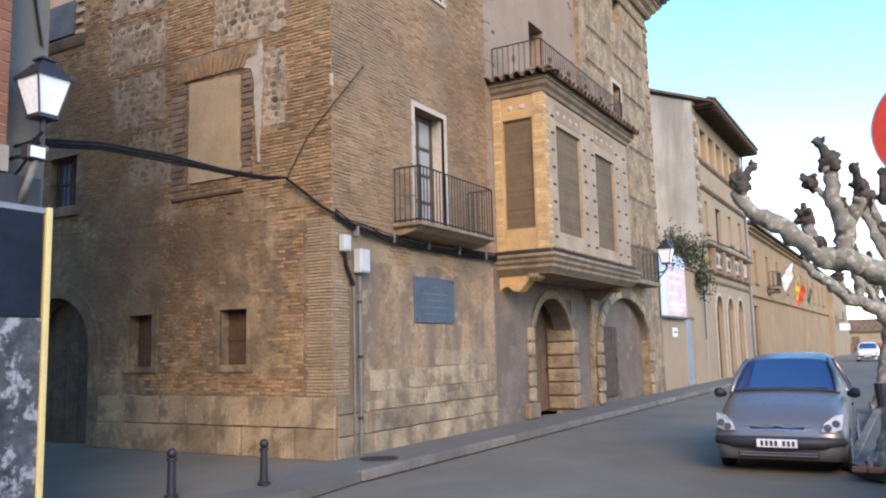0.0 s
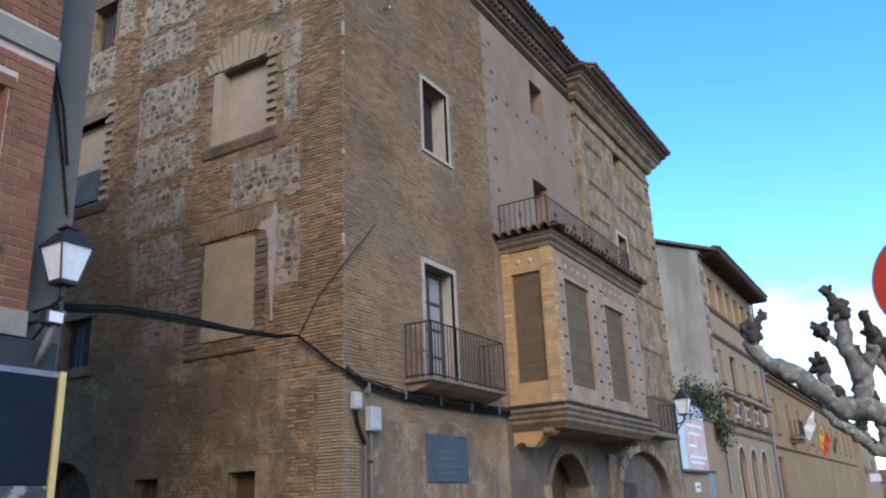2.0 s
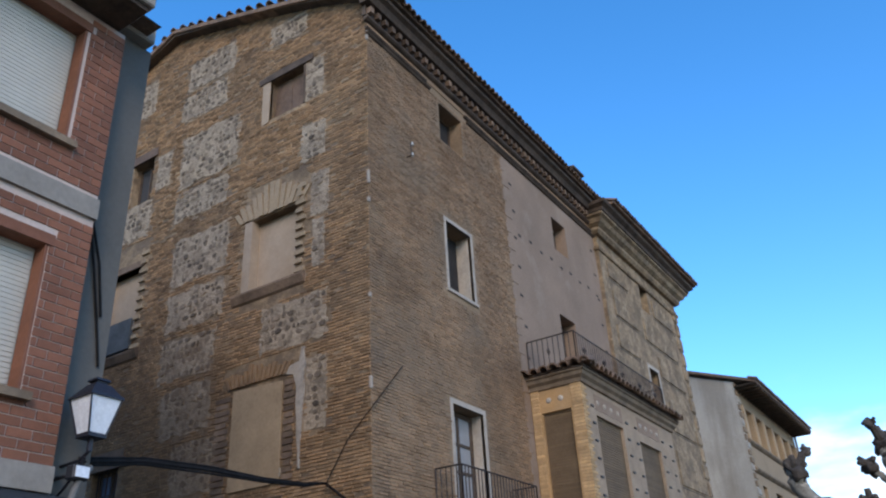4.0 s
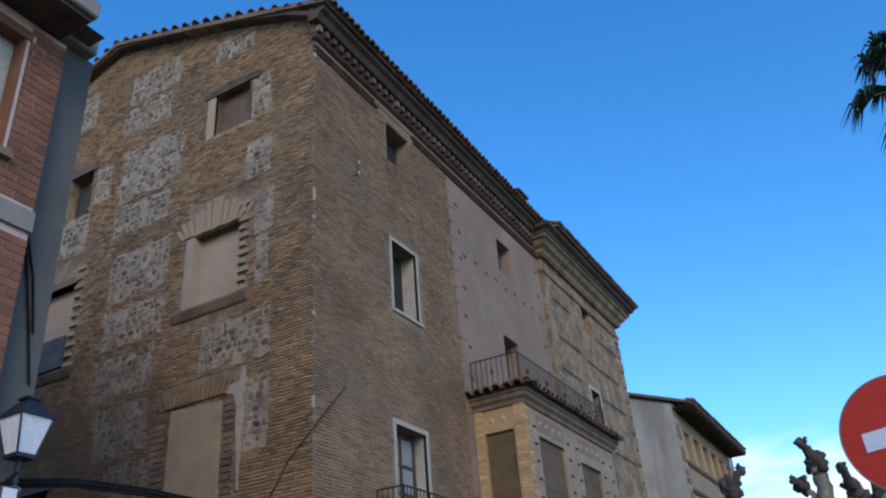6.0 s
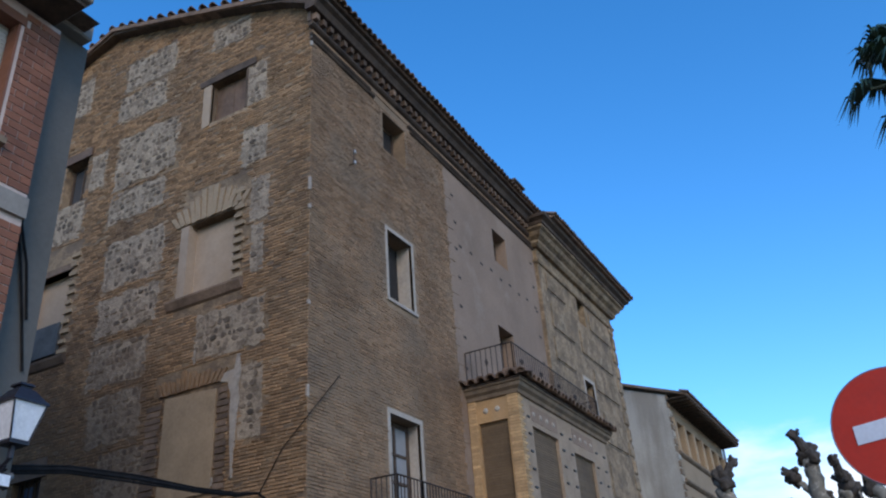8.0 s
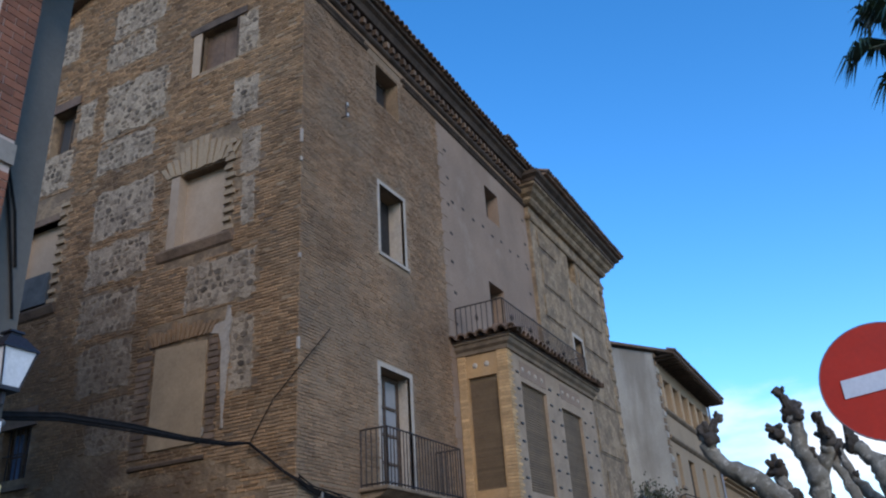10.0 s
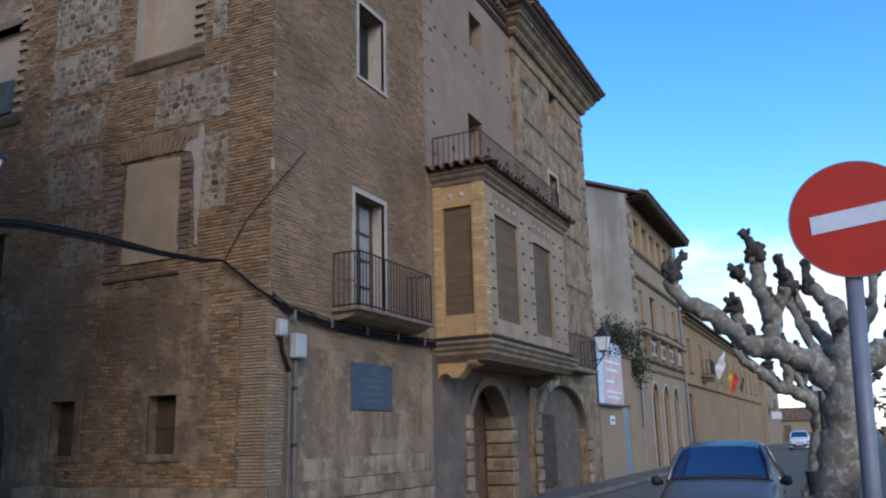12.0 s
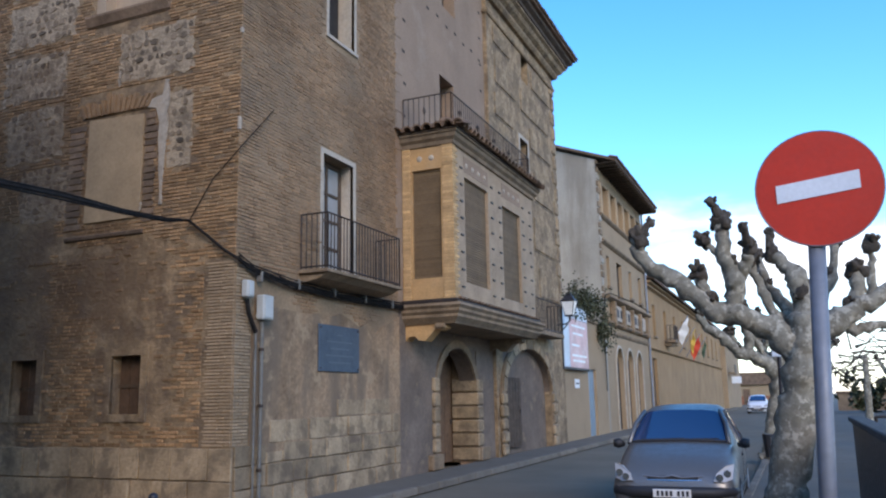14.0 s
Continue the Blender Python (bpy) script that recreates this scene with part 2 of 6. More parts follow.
M["red_brick"] = material("red_facing_brick", (0.225, 0.088, 0.046), 0.8, spread=0.16, scale=2, bump=0.25, vary="island", vary_amount=0.2)
M["red_brick_part"] = material("red_facing_brick_single", (0.225, 0.088, 0.046), 0.8, spread=0.16, scale=2, bump=0.25, vary="object", vary_amount=0.2)
M["joint"] = material("pale_joint", (0.56, 0.44, 0.36), 0.95, spread=0.12, scale=3, bump=0.2)
M["grey_render"] = material("grey_render", (0.13, 0.118, 0.098), 0.92, spread=0.12, scale=0.6, bump=0.3, bump_scale=25, stain=(0.085, 0.085, 0.078), stain_scale=0.6, stain_amount=0.5)
M["concrete"] = material("concrete_band", (0.27, 0.235, 0.19), 0.9, spread=0.15, scale=1.5, bump=0.3)
M["shutter_white"] = material("cream_roller_shutter", (0.52, 0.49, 0.40), 0.55, spread=0.06, scale=1.5, bump=0.05)
M["h2_white"] = material("flaking_white_render", (0.4, 0.365, 0.3), 0.92, spread=0.18, scale=0.35, bump=0.5, bump_scale=6, depth=0.03, stain=(0.23, 0.2, 0.155), stain_scale=0.9, stain_from=0.46, stain_to=0.62, stain_amount=0.8, streak=True)
M["h2_ochre"] = material("ochre_facade_render", (0.315, 0.228, 0.138), 0.9, spread=0.15, scale=0.5, bump=0.3, bump_scale=9, stain=(0.28, 0.2, 0.125), stain_scale=0.5, stain_amount=0.5)
M["h3"] = material("long_brick_facade", (0.31, 0.198, 0.098), 0.9, spread=0.18, scale=0.35, bump=0.4, bump_scale=8, stain=(0.22, 0.15, 0.085), stain_scale=0.3, stain_amount=0.6)
M["bark"] = material("plane_tree_bark", (0.235, 0.21, 0.16), 0.9, spread=0.3, scale=3.2, fine=14, bump=0.6, bump_scale=22, depth=0.02, stain=(0.14, 0.12, 0.085), stain_scale=9.0, stain_from=0.52, stain_to=0.58, stain_amount=0.5, stain2=(0.43, 0.39, 0.31), stain2_scale=7.0, stain2_from=0.54, stain2_to=0.58, stain2_amount=0.8)
M["knob"] = material("pruned_knob_bark", (0.075, 0.06, 0.045), 0.95, spread=0.4, scale=5, bump=0.9, bump_scale=14, depth=0.04)
M["sign_red"] = plain("sign_red", (0.5, 0.03, 0.012), 0.6)
M["sign_white"] = plain("sign_white", (0.66, 0.70, 0.74), 0.4)
M["steel"] = material("galvanised_steel", (0.20, 0.215, 0.245), 0.55, 0.2, spread=0.12, scale=5, bump=0.1)
M["car_paint"] = material("grey_metallic_paint", (0.18, 0.175, 0.17), 0.38, 0.5, spread=0.03, bump=0)
M["white_paint"] = plain("white_car_paint", (0.72, 0.74, 0.76), 0.3)
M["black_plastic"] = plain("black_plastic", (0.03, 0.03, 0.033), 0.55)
M["rubber"] = plain("tyre_rubber", (0.02, 0.02, 0.02), 0.85)
M["chrome"] = plain("chrome_trim", (0.6, 0.6, 0.6), 0.2, 1.0)
M["headlamp"] = plain("headlamp_lens", (0.46, 0.46, 0.46), 0.08)
M["plate"] = plain("number_plate_white", (0.72, 0.72, 0.70), 0.5)
M["ink"] = plain("dark_ink", (0.03, 0.03, 0.035), 0.6)
M["box_white"] = plain("white_plastic_box", (0.40, 0.41, 0.39), 0.5)
M["cable"] = material("black_cable", (0.018, 0.016, 0.015), 0.95, spread=0.3, scale=8, bump=0.3, spec=0.1)
M["plaque"] = material("slate_grey_plaque", (0.048, 0.07, 0.096), 0.55, spread=0.15, scale=2, bump=0.1)
M["bollard"] = plain("black_bollard_paint", (0.022, 0.022, 0.028), 0.45)
M["leaf"] = material("green_leaf", (0.05, 0.055, 0.024), 0.6, spread=0.3, scale=4, bump=0, vary="island", vary_amount=0.4)
M["palm_leaf"] = material("palm_leaf", (0.035, 0.06, 0.025), 0.55, spread=0.3, scale=3, bump=0, vary="island", vary_amount=0.4)
M["lamp_glass"] = plain("milky_lamp_glass", (0.78, 0.80, 0.80), 0.25)
M["black_marble"] = material("grey_veined_marble", (0.06, 0.063, 0.07), 0.4, spread=0.6, scale=2.6, fine=11, bump=0.05, spec=0.25, stain=(0.34, 0.34, 0.345), stain_scale=5.0, stain_from=0.53, stain_to=0.6, stain_amount=0.8)
M["shop_dark"] = material("dark_blue_shop_panel", (0.011, 0.017, 0.027), 0.5, spread=0.25, scale=1.5, bump=0.05, spec=0.12)
M["yellow_trim"] = plain("yellow_edge_trim", (0.62, 0.48, 0.20), 0.6)


def glass_material(name, tint, rough=0.04):
    m = bpy.data.materials.new(name)
    m.use_nodes = True
    b = m.node_tree.nodes["Principled BSDF"]
    b.inputs["Base Color"].default_value = (*tint, 1)
    b.inputs["Roughness"].default_value = rough
    b.inputs["Specular IOR Level"].default_value = 0.8
    return m


M["curtain_pane"] = plain("curtained_glass", (0.30, 0.30, 0.29), 0.15)
M["glass_dark"] = glass_material("window_glass", (0.05, 0.055, 0.06))
# the sky's blue reflection is put into the car glass colour
M["glass_sky_blue"] = glass_material("windscreen_sky_blue", (0.02, 0.055, 0.14), 0.03)
M["iron_grey"] = material("grey_pipe_paint", (0.15, 0.145, 0.13), 0.7, 0.1, spread=0.2, scale=4, bump=0.1, stain=(0.2, 0.16, 0.11), stain_scale=5, stain_amount=0.5)

# ---- building tools ----
def finish(bm, name, mat, parent=None, label="", smooth=False):
    mesh = bpy.data.meshes.new(name)
    bm.to_mesh(mesh)
    bm.free()
    if smooth:
        for p in mesh.polygons:
            p.use_smooth = True
    mesh.materials.append(M[mat] if isinstance(mat, str) else mat)
    ob = new(name, mesh)
    if parent is not None:
        ob.parent = parent
    if label:
        ob["label"] = label
    return ob


def part(name, bm, mat, parent, label="", smooth=False):
    return finish(bm, name, mat, parent, label, smooth)


def thing(name, label, category, at=(0, 0, 0), group="", kind="", rz=0):
    ob = new(name)
    ob.empty_display_size = 0.2
    ob.matrix_basis = pose(*at, 0, 0, rz)
    return tagged(ob, label, category, group, kind)


def box(bm, x0, x1, y0, y1, z0, z1, bevel=0.0, m=None):
    """Adds a box, with softened edges if bevel is given."""
    made = bmesh.ops.create_cube(bm, size=1.0)["verts"]
    t = Matrix.LocRotScale(((x0 + x1) / 2, (y0 + y1) / 2, (z0 + z1) / 2), None, (abs(x1 - x0), abs(y1 - y0), abs(z1 - z0)))
    bmesh.ops.transform(bm, matrix=(m @ t) if m else t, verts=made)
    if bevel:
        edges = list({e for v in made for e in v.link_edges})
        bmesh.ops.bevel(bm, geom=edges, offset=bevel, segments=1, affect="EDGES", profile=0.5)
    return bm


def B(*a, **k):
    return box(bmesh.new(), *a, **k)


def tube(points, radius, sides=8, bm=None, closed=True):
    """A tube through points; radius is a number or one for each point."""
    bm = bm or bmesh.new()
    pts = [Vector(p) for p in points]
    radii = radius if isinstance(radius, (list, tuple)) else [radius] * len(pts)
    rings = []
    side = None
    for i, p in enumerate(pts):
        d = (pts[min(i + 1, len(pts) - 1)] - pts[max(i - 1, 0)]).normalized()
        if side is None:
            side = d.cross(Vector((0, 0, 1)) if abs(d.z) < 0.9 else Vector((1, 0, 0))).normalized()
        side = (side - d * side.dot(d)).normalized()
        up = d.cross(side)
        rings.append([bm.verts.new(p + radii[i] * (math.cos(a) * side + math.sin(a) * up)) for a in [2 * math.pi * k / sides for k in range(sides)]])
    for a, b in zip(rings, rings[1:]):
        for k in range(sides):
            bm.faces.new((a[k], a[(k + 1) % sides], b[(k + 1) % sides], b[k]))
    if closed:
        bm.faces.new(rings[0][::-1])
        bm.faces.new(rings[-1])
    bmesh.ops.recalc_face_normals(bm, faces=bm.faces)
    return bm


def extrude_profile(profile, y0, y1, place):
    """A moulding: a closed profile of (out, z) points drawn from y0 to y1; place(out, along, z) gives the world point."""
    bm = bmesh.new()
    a = [bm.verts.new(place(o, y0, z)) for o, z in profile]
    b = [bm.verts.new(place(o, y1, z)) for o, z in profile]
    n = len(profile)
    for k in range(n):
        bm.faces.new((a[k], a[(k + 1) % n], b[(k + 1) % n], b[k]))
    bm.faces.new(a[::-1])
    bm.faces.new(b)
    bmesh.ops.recalc_face_normals(bm, faces=bm.faces)
    return bm


def front(u, z, d):
    """A point of the palace's street front: u along the street, d into the wall."""
    return (-d, u, z)


def side(u, z, d):
    """A point of the palace's side wall: u away from the corner, d into the wall."""
    return (-u, d, z)


def pierced(place, u0, u1, z0, z1, holes, thick, top=None):
    """A wall with thickness and openings that go right through. holes: (u0, u1, z0, z1). top: a height over u for a gable."""
    bm = bmesh.new()
    us = sorted({u0, u1, *[v for h in holes for v in h[:2]]})
    zs = sorted({z0, z1, *[v for h in holes for v in h[2:4]]})
    solid = {}
    for i in range(len(us) - 1):
        for j in range(len(zs) - 1):
            cu, cz = (us[i] + us[i + 1]) / 2, (zs[j] + zs[j + 1]) / 2
            solid[i, j] = not any(h[0] < cu < h[1] and h[2] < cz < h[3] for h in holes)
    cache = {}

    def v(u, z, d):
        key = (round(u, 4), round(z, 4), d)
        if key not in cache:
            cache[key] = bm.verts.new(place(u, z, d))
        return cache[key]

    for (i, j), full in solid.items():
        if not full:
            continue
        a, b, c, e = us[i], us[i + 1], zs[j], zs[j + 1]
        bm.faces.new((v(a, c, 0), v(b, c, 0), v(b, e, 0), v(a, e, 0)))
        bm.faces.new((v(a, e, thick), v(b, e, thick), v(b, c, thick), v(a, c, thick)))
        for di, dj, p, q in ((-1, 0, (a, c), (a, e)), (1, 0, (b, c), (b, e)), (0, -1, (a, c), (b, c)), (0, 1, (a, e), (b, e))):
            if not solid.get((i + di, j + dj), False):
                bm.faces.new((v(*p, 0), v(*q, 0), v(*q, thick), v(*p, thick)))
    bmesh.ops.recalc_face_normals(bm, faces=bm.faces)
    return bm


def prism(outline, place, d0, d1):
    """A flat shape of (u, z) points with thickness from d0 to d1."""
    bm = bmesh.new()
    a = [bm.verts.new(place(u, z, d0)) for u, z in outline]
    b = [bm.verts.new(place(u, z, d1)) for u, z in outline]
    n = len(a)
    bm.faces.new(a)
    bm.faces.new(b[::-1])
    for k in range(n):
        bm.faces.new((a[k], b[k], b[(k + 1) % n], a[(k + 1) % n]))
    bmesh.ops.recalc_face_normals(bm, faces=bm.faces)
    return bm


def arch_outline(u0, u1, z0, rise_from, n=12, rise=None):
    """The outline of a round-headed opening."""
    r, c = (u1 - u0) / 2, (u0 + u1) / 2
    return [(u0, z0)] + [(c - r * math.cos(math.pi * k / n), rise_from + (rise or r) * math.sin(math.pi * k / n)) for k in range(n + 1)] + [(u1, z0)]


def arch_ring(u0, u1, z0, rise_from, width, place, d0, d1, n=14, rise=None):
    """A band of stone round a round-headed opening."""
    r, c = (u1 - u0) / 2, (u0 + u1) / 2
    inner = arch_outline(u0, u1, z0, rise_from, n, rise)
    outer = [(u0 - width, z0)] + [(c - (r + width) * math.cos(math.pi * k / n), rise_from + ((rise or r) + width) * math.sin(math.pi * k / n)) for k in range(n + 1)] + [(u1 + width, z0)]
    bm = bmesh.new()
    rows = [[bm.verts.new(place(u, z, d)) for u, z in ring] for ring, d in ((inner, d1), (inner, d0), (outer, d0), (outer, d1))]
    for a, b in zip(rows, rows[1:] + rows[:1]):
        for k in range(len(a) - 1):
            bm.faces.new((a[k], a[k + 1], b[k + 1], b[k]))
    for k in (0, -1):
        bm.faces.new([row[k] for row in rows])
    bmesh.ops.recalc_face_normals(bm, faces=bm.faces)
    return bm


def spandrel(u0, u1, rise_from, top, place, d0, d1, n=14, rise=None):
    """What fills the corners between a round arch and the square opening that holds it."""
    r, c = (u1 - u0) / 2, (u0 + u1) / 2
    bm = bmesh.new()
    for s in (-1, 1):
        pts = [(c + s * r * math.cos(math.pi / 2 * k / n), rise_from + (rise or r) * math.sin(math.pi / 2 * k / n)) for k in range(n + 1)]
        pts += [(c, top), (c + s * r, top)] if top > rise_from + (rise or r) + 1e-4 else [(c + s * r, top)]
        a = [bm.verts.new(place(u, z, d0)) for u, z in pts]
        b = [bm.verts.new(place(u, z, d1)) for u, z in pts]
        bm.faces.new(a)
        bm.faces.new(b)
        for k in range(len(a)):
            bm.faces.new((a[k], b[k], b[(k + 1) % len(a)], a[(k + 1) % len(a)]))
    bmesh.ops.recalc_face_normals(bm, faces=bm.faces)
    return bm


def courses(name, mat, place, u0, u1, z0, z1, length, height, joint, proud, keep, parent, label, seed, ragged=0.006):
    """Courses of bricks standing proud of their mortar, joined into one mesh; keep(u, z) tells which are there."""
    rng = random.Random(seed)
    verts, faces = [], []
    row, z = 0, z0
    while z < z1 - height * 0.6:
        u = u0 - (row % 2) * (length + joint) / 2 - rng.random() * 0.04
        while u < u1:
            ln = length * rng.uniform(0.85, 1.1)
            a, b = max(u, u0), min(u + ln, u1)
            u += ln + joint
            if b - a < 0.04 or not keep((a + b) / 2, z + height / 2):
                continue
            p = proud + rng.uniform(-ragged, ragged)
            zz, hh = z + rng.uniform(-0.003, 0.003), height * rng.uniform(0.9, 1.0)
            k = len(verts)
            e = 0.005
            verts += [place(a, zz, 0.004), place(b, zz, 0.004), place(b, zz + hh, 0.004), place(a, zz + hh, 0.004),
                      place(a + e, zz + e, -p), place(b - e, zz + e, -p), place(b - e, zz + hh - e, -p), place(a + e, zz + hh - e, -p)]
            faces += [(k + 4, k + 5, k + 6, k + 7), (k, k + 1, k + 5, k + 4), (k + 1, k + 2, k + 6, k + 5), (k + 2, k + 3, k + 7, k + 6), (k + 3, k, k + 4, k + 7)]
        z += height + joint
        row += 1
    mesh = bpy.data.meshes.new(name)
    mesh.from_pydata(verts, [], faces)
    mesh.materials.append(M[mat])
    mesh.validate()
    ob = new(name, mesh)
    ob.parent = parent
    return tagged(ob, label, kind="stuff")


def within(rects, u, z, grow=0.0):
    return any(a - grow < u < b + grow and c - grow < z < d + grow for a, b, c, d in rects)

# ---- ground ----
def sheet(name, corners, z, mat, label, category, thick=0.0):
    ob = finish(prism([(x, y) for x, y in corners], lambda u, v, d: (u, v, z - d), 0, max(thick, 0.02)), name, mat)
    return tagged(ob, label, category, kind="structure")


sheet("ground", [(-900, -900), (900, -900), (900, 900), (-900, 900)], -0.02, "asphalt", "grey worn asphalt of the street and its surroundings", "ground")
PAVE = 0.13
sheet("pavement_palace", [(0, -0.9), (1.13, -0.9), (1.2, 19), (1.3, 95), (0, 95)], PAVE, "pavement", "grey concrete pavement along the palace front", "pavement", PAVE)
sheet("alley_floor", [(0, 0.3), (0, -0.9), (0.75, -2.2), (0.35, -3.6), (-0.2, -5.0), (-30, -5.0), (-30, 0.3)], PAVE - 0.02, "asphalt", "dark asphalt of the side alley beside the palace", "ground", PAVE)
sheet("pavement_corner", [(0.0, -0.9), (0.75, -2.2), (0.35, -3.6), (1.1, -5.0), (1.35, -2.4), (1.18, -0.9)], PAVE, "pavement", "lowered concrete pavement corner with bollards", "pavement", PAVE)
sheet("pavement_right", [(7.1, 2.4), (7.4, 1.7), (8.2, 1.0), (8.3, -20), (60, -20), (60, 140), (6.9, 140), (7.1, 20)], 0.12, "pavement", "grey paved promenade beside the road", "pavement", 0.12)

# ---- the palace ----
palace = thing("palace", "four-storey old brick palace with an ochre oriel and tiled eaves", "building")
GABLE = lambda u: 15.1 + 2.35 * (1 - abs(u - 6.3) / 6.3) ** 0.8 if 0 <= u <= 12.6 else 15.1

F_DOOR, F_W3, F_W4 = (2.58, 3.72, 4.1, 6.52), (2.74, 3.76, 9.04, 10.72), (2.74, 3.75, 12.9, 14.0)
F_W4B, F_GDOOR = (8.58, 9.48, 12.4, 13.46), (8.3, 9.27, 8.1, 10.3)
F_ARCH1, F_ARCH2 = (7.75, 10.4, 0.0, 3.05), (12.35, 17.15, 0.0, 3.3)
F_W5, F_W6 = (15.2, 15.95, 12.7, 13.7), (14.75, 15.6, 9.0, 10.45)
SPLIT_A, SPLIT_B, END = 5.75, 11.75, 19.2
S_SM1, S_SM2, S_ARCH = (1.84, 2.49, 1.63, 2.59), (4.22, 4.86, 1.63, 2.59), (6.0, 8.2, 0.1, 3.05)
S_LWIN, S_W3, S_V3 = (6.62, 7.5, 4.95, 5.98), (1.78, 2.81, 13.1, 14.19), (6.79, 7.59, 12.55, 13.79)
S_W2, S_V2, S_B1 = (1.86, 3.12, 8.94, 10.57), (6.75, 7.95, 8.6, 10.68), (2.05, 3.32, 4.95, 6.86)

brick_front = part("front_wall", pierced(front, 0.5, SPLIT_A, 0.05, 15.05, [F_DOOR, F_W3, F_W4], 0.5), "mortar", palace, "brown brick front wall with a rendered ground floor")
mid_front = part("middle_wall", pierced(front, SPLIT_A, SPLIT_B, 0.05, 15.05, [F_W4B, F_GDOOR, F_ARCH1], 0.5), "pink_plaster", palace, "grey-pink plastered wall behind the oriel")
tower_front = part("tower_wall", pierced(lambda u, z, d: front(u, z, d - 0.12), SPLIT_B, END, 0.05, 14.3, [F_W5, F_W6, F_ARCH2], 0.6), "tower", palace, "ochre stuccoed corner tower wall")
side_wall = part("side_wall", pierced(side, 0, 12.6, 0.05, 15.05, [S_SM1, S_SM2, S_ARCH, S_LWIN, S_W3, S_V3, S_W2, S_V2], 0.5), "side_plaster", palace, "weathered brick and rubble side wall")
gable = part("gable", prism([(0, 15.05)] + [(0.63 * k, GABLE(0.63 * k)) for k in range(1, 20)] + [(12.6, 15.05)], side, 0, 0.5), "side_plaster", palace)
part("back_wall", B(-13, -12.6, 0, END, 0, 15.05), "side_plaster", palace)
part("tower_side", B(-12.6, 0.12, END - 0.4, END + 0.003, 0.05, 14.3), "tower", palace)
# solid near-black blocks stand in for the unlit rooms behind the openings
part("interior", B(-3.0, -0.9, 0.8, END - 0.6, 0.1, 14.9), "void", palace, "near-black block standing in for unlit rooms")
part("interior", B(-12.0, -3.05, 0.8, END - 0.6, 0.1, 14.9), "void", palace, "near-black block standing in for unlit rooms")

# roof: slopes towards the street, hips over the tower
bm = bmesh.new()
pts = [(0.5, -0.3, 15.1), (0.5, SPLIT_B, 15.1), (-6.3, SPLIT_B, 17.42), (-6.3, -0.3, 17.42), (-12.9, -0.3, 15.1), (-12.9, SPLIT_B, 15.1)]
vs = [bm.verts.new(p) for p in pts] + [bm.verts.new((x, y, z + 0.12)) for x, y, z in pts]
for f in ((0, 1, 2, 3), (3, 2, 5, 4), (6, 7, 8, 9), (9, 8, 11, 10), (0, 1, 7, 6), (0, 3, 9, 6), (3, 4, 10, 9), (1, 2, 8, 7), (2, 5, 11, 8), (4, 5, 11, 10)):
    bm.faces.new([vs[k] for k in f])
bmesh.ops.recalc_face_normals(bm, faces=bm.faces)
roof = part("roof", bm, "tile", palace, "brown clay tile roof")
bm = bmesh.new()
lo = [(0.95, SPLIT_B - 0.15, 15.0), (0.95, END + 0.75, 15.0), (-8, END + 0.75, 15.0), (-8, SPLIT_B - 0.15, 15.0)]
a = [bm.verts.new(p) for p in lo]
b = [bm.verts.new(Vector(p) + Vector((0, 0, 0.1))) for p in lo]
t = [bm.verts.new((-3.4, SPLIT_B + 3.2, 16.9)), bm.verts.new((-3.4, END - 3.2, 16.9))]
bm.faces.new(a[::-1])
for k in range(4):
    bm.faces.new((a[k], a[(k + 1) % 4], b[(k + 1) % 4], b[k]))
for f in ((b[0], b[1], t[1], t[0]), (b[1], b[2], t[1]), (b[2], b[3], t[0], t[1]), (b[3], b[0], t[0])):
    bm.faces.new(f)
bmesh.ops.recalc_face_normals(bm, faces=bm.faces)
tower_roof = part("tower_roof", bm, "tile", palace, "hipped clay tile roof of the tower")


# ---- windows and doors of the palace ----
def surround(place, rect, w, proud, mat, parent, label, sill=True, depth=0.06):
    """A frame of render round an opening, built as four strips butted end to end."""
    a, b, c, d = rect
    strips = [("jamb", a - w, a, c, d), ("jamb", b, b + w, c, d), ("lintel", a - w, b + w, d, d + w)]
    if sill:
        strips.append(("sill", a - w - 0.03, b + w + 0.03, c - w * 0.8, c))
    for name, p, q, r, s in strips:
        part(name, prism([(p, r), (q, r), (q, s), (p, s)], place, -proud - (0.03 if name == "sill" else 0), depth), mat, parent, label)


def casement(place, rect, depth, frame_mat, parent, rails=2, stiles=1, label="", pane_mat="glass_dark", width=0.06):
    """A glazed leaf: stiles, rails and one pane for each light."""
    a, b, c, d = rect
    win = part("window", prism([(a, c), (b, c), (b, c + width), (a, c + width)], place, depth - 0.03, depth + 0.03), frame_mat, parent, label)
    def bar(name, p, q, r, s):
        part(name, prism([(p, r), (q, r), (q, s), (p, s)], place, depth - 0.03, depth + 0.03), frame_mat, win)
    bar("frame", a, b, d - width, d)
    bar("frame", a, a + width, c + width, d - width)
    bar("frame", b - width, b, c + width, d - width)
    us = [a + width + (b - a - 2 * width) * k / (stiles + 1) for k in range(stiles + 2)]
    zs = [c + width + (d - c - 2 * width) * k / (rails + 1) for k in range(rails + 2)]
    for u in us[1:-1]:
        bar("stile", u - width * 0.45, u + width * 0.45, c + width, d - width)
    for z in zs[1:-1]:
        for p, q in zip(us, us[1:]):
            bar("rail", p + width * 0.45, q - width * 0.45, z - width * 0.3, z + width * 0.3)
    for p, q in zip(us, us[1:]):
        for r, s in zip(zs, zs[1:]):
            part("pane", prism([(p, r), (q, r), (q, s), (p, s)], place, depth - 0.004, depth + 0.004), pane_mat, win)
    return win


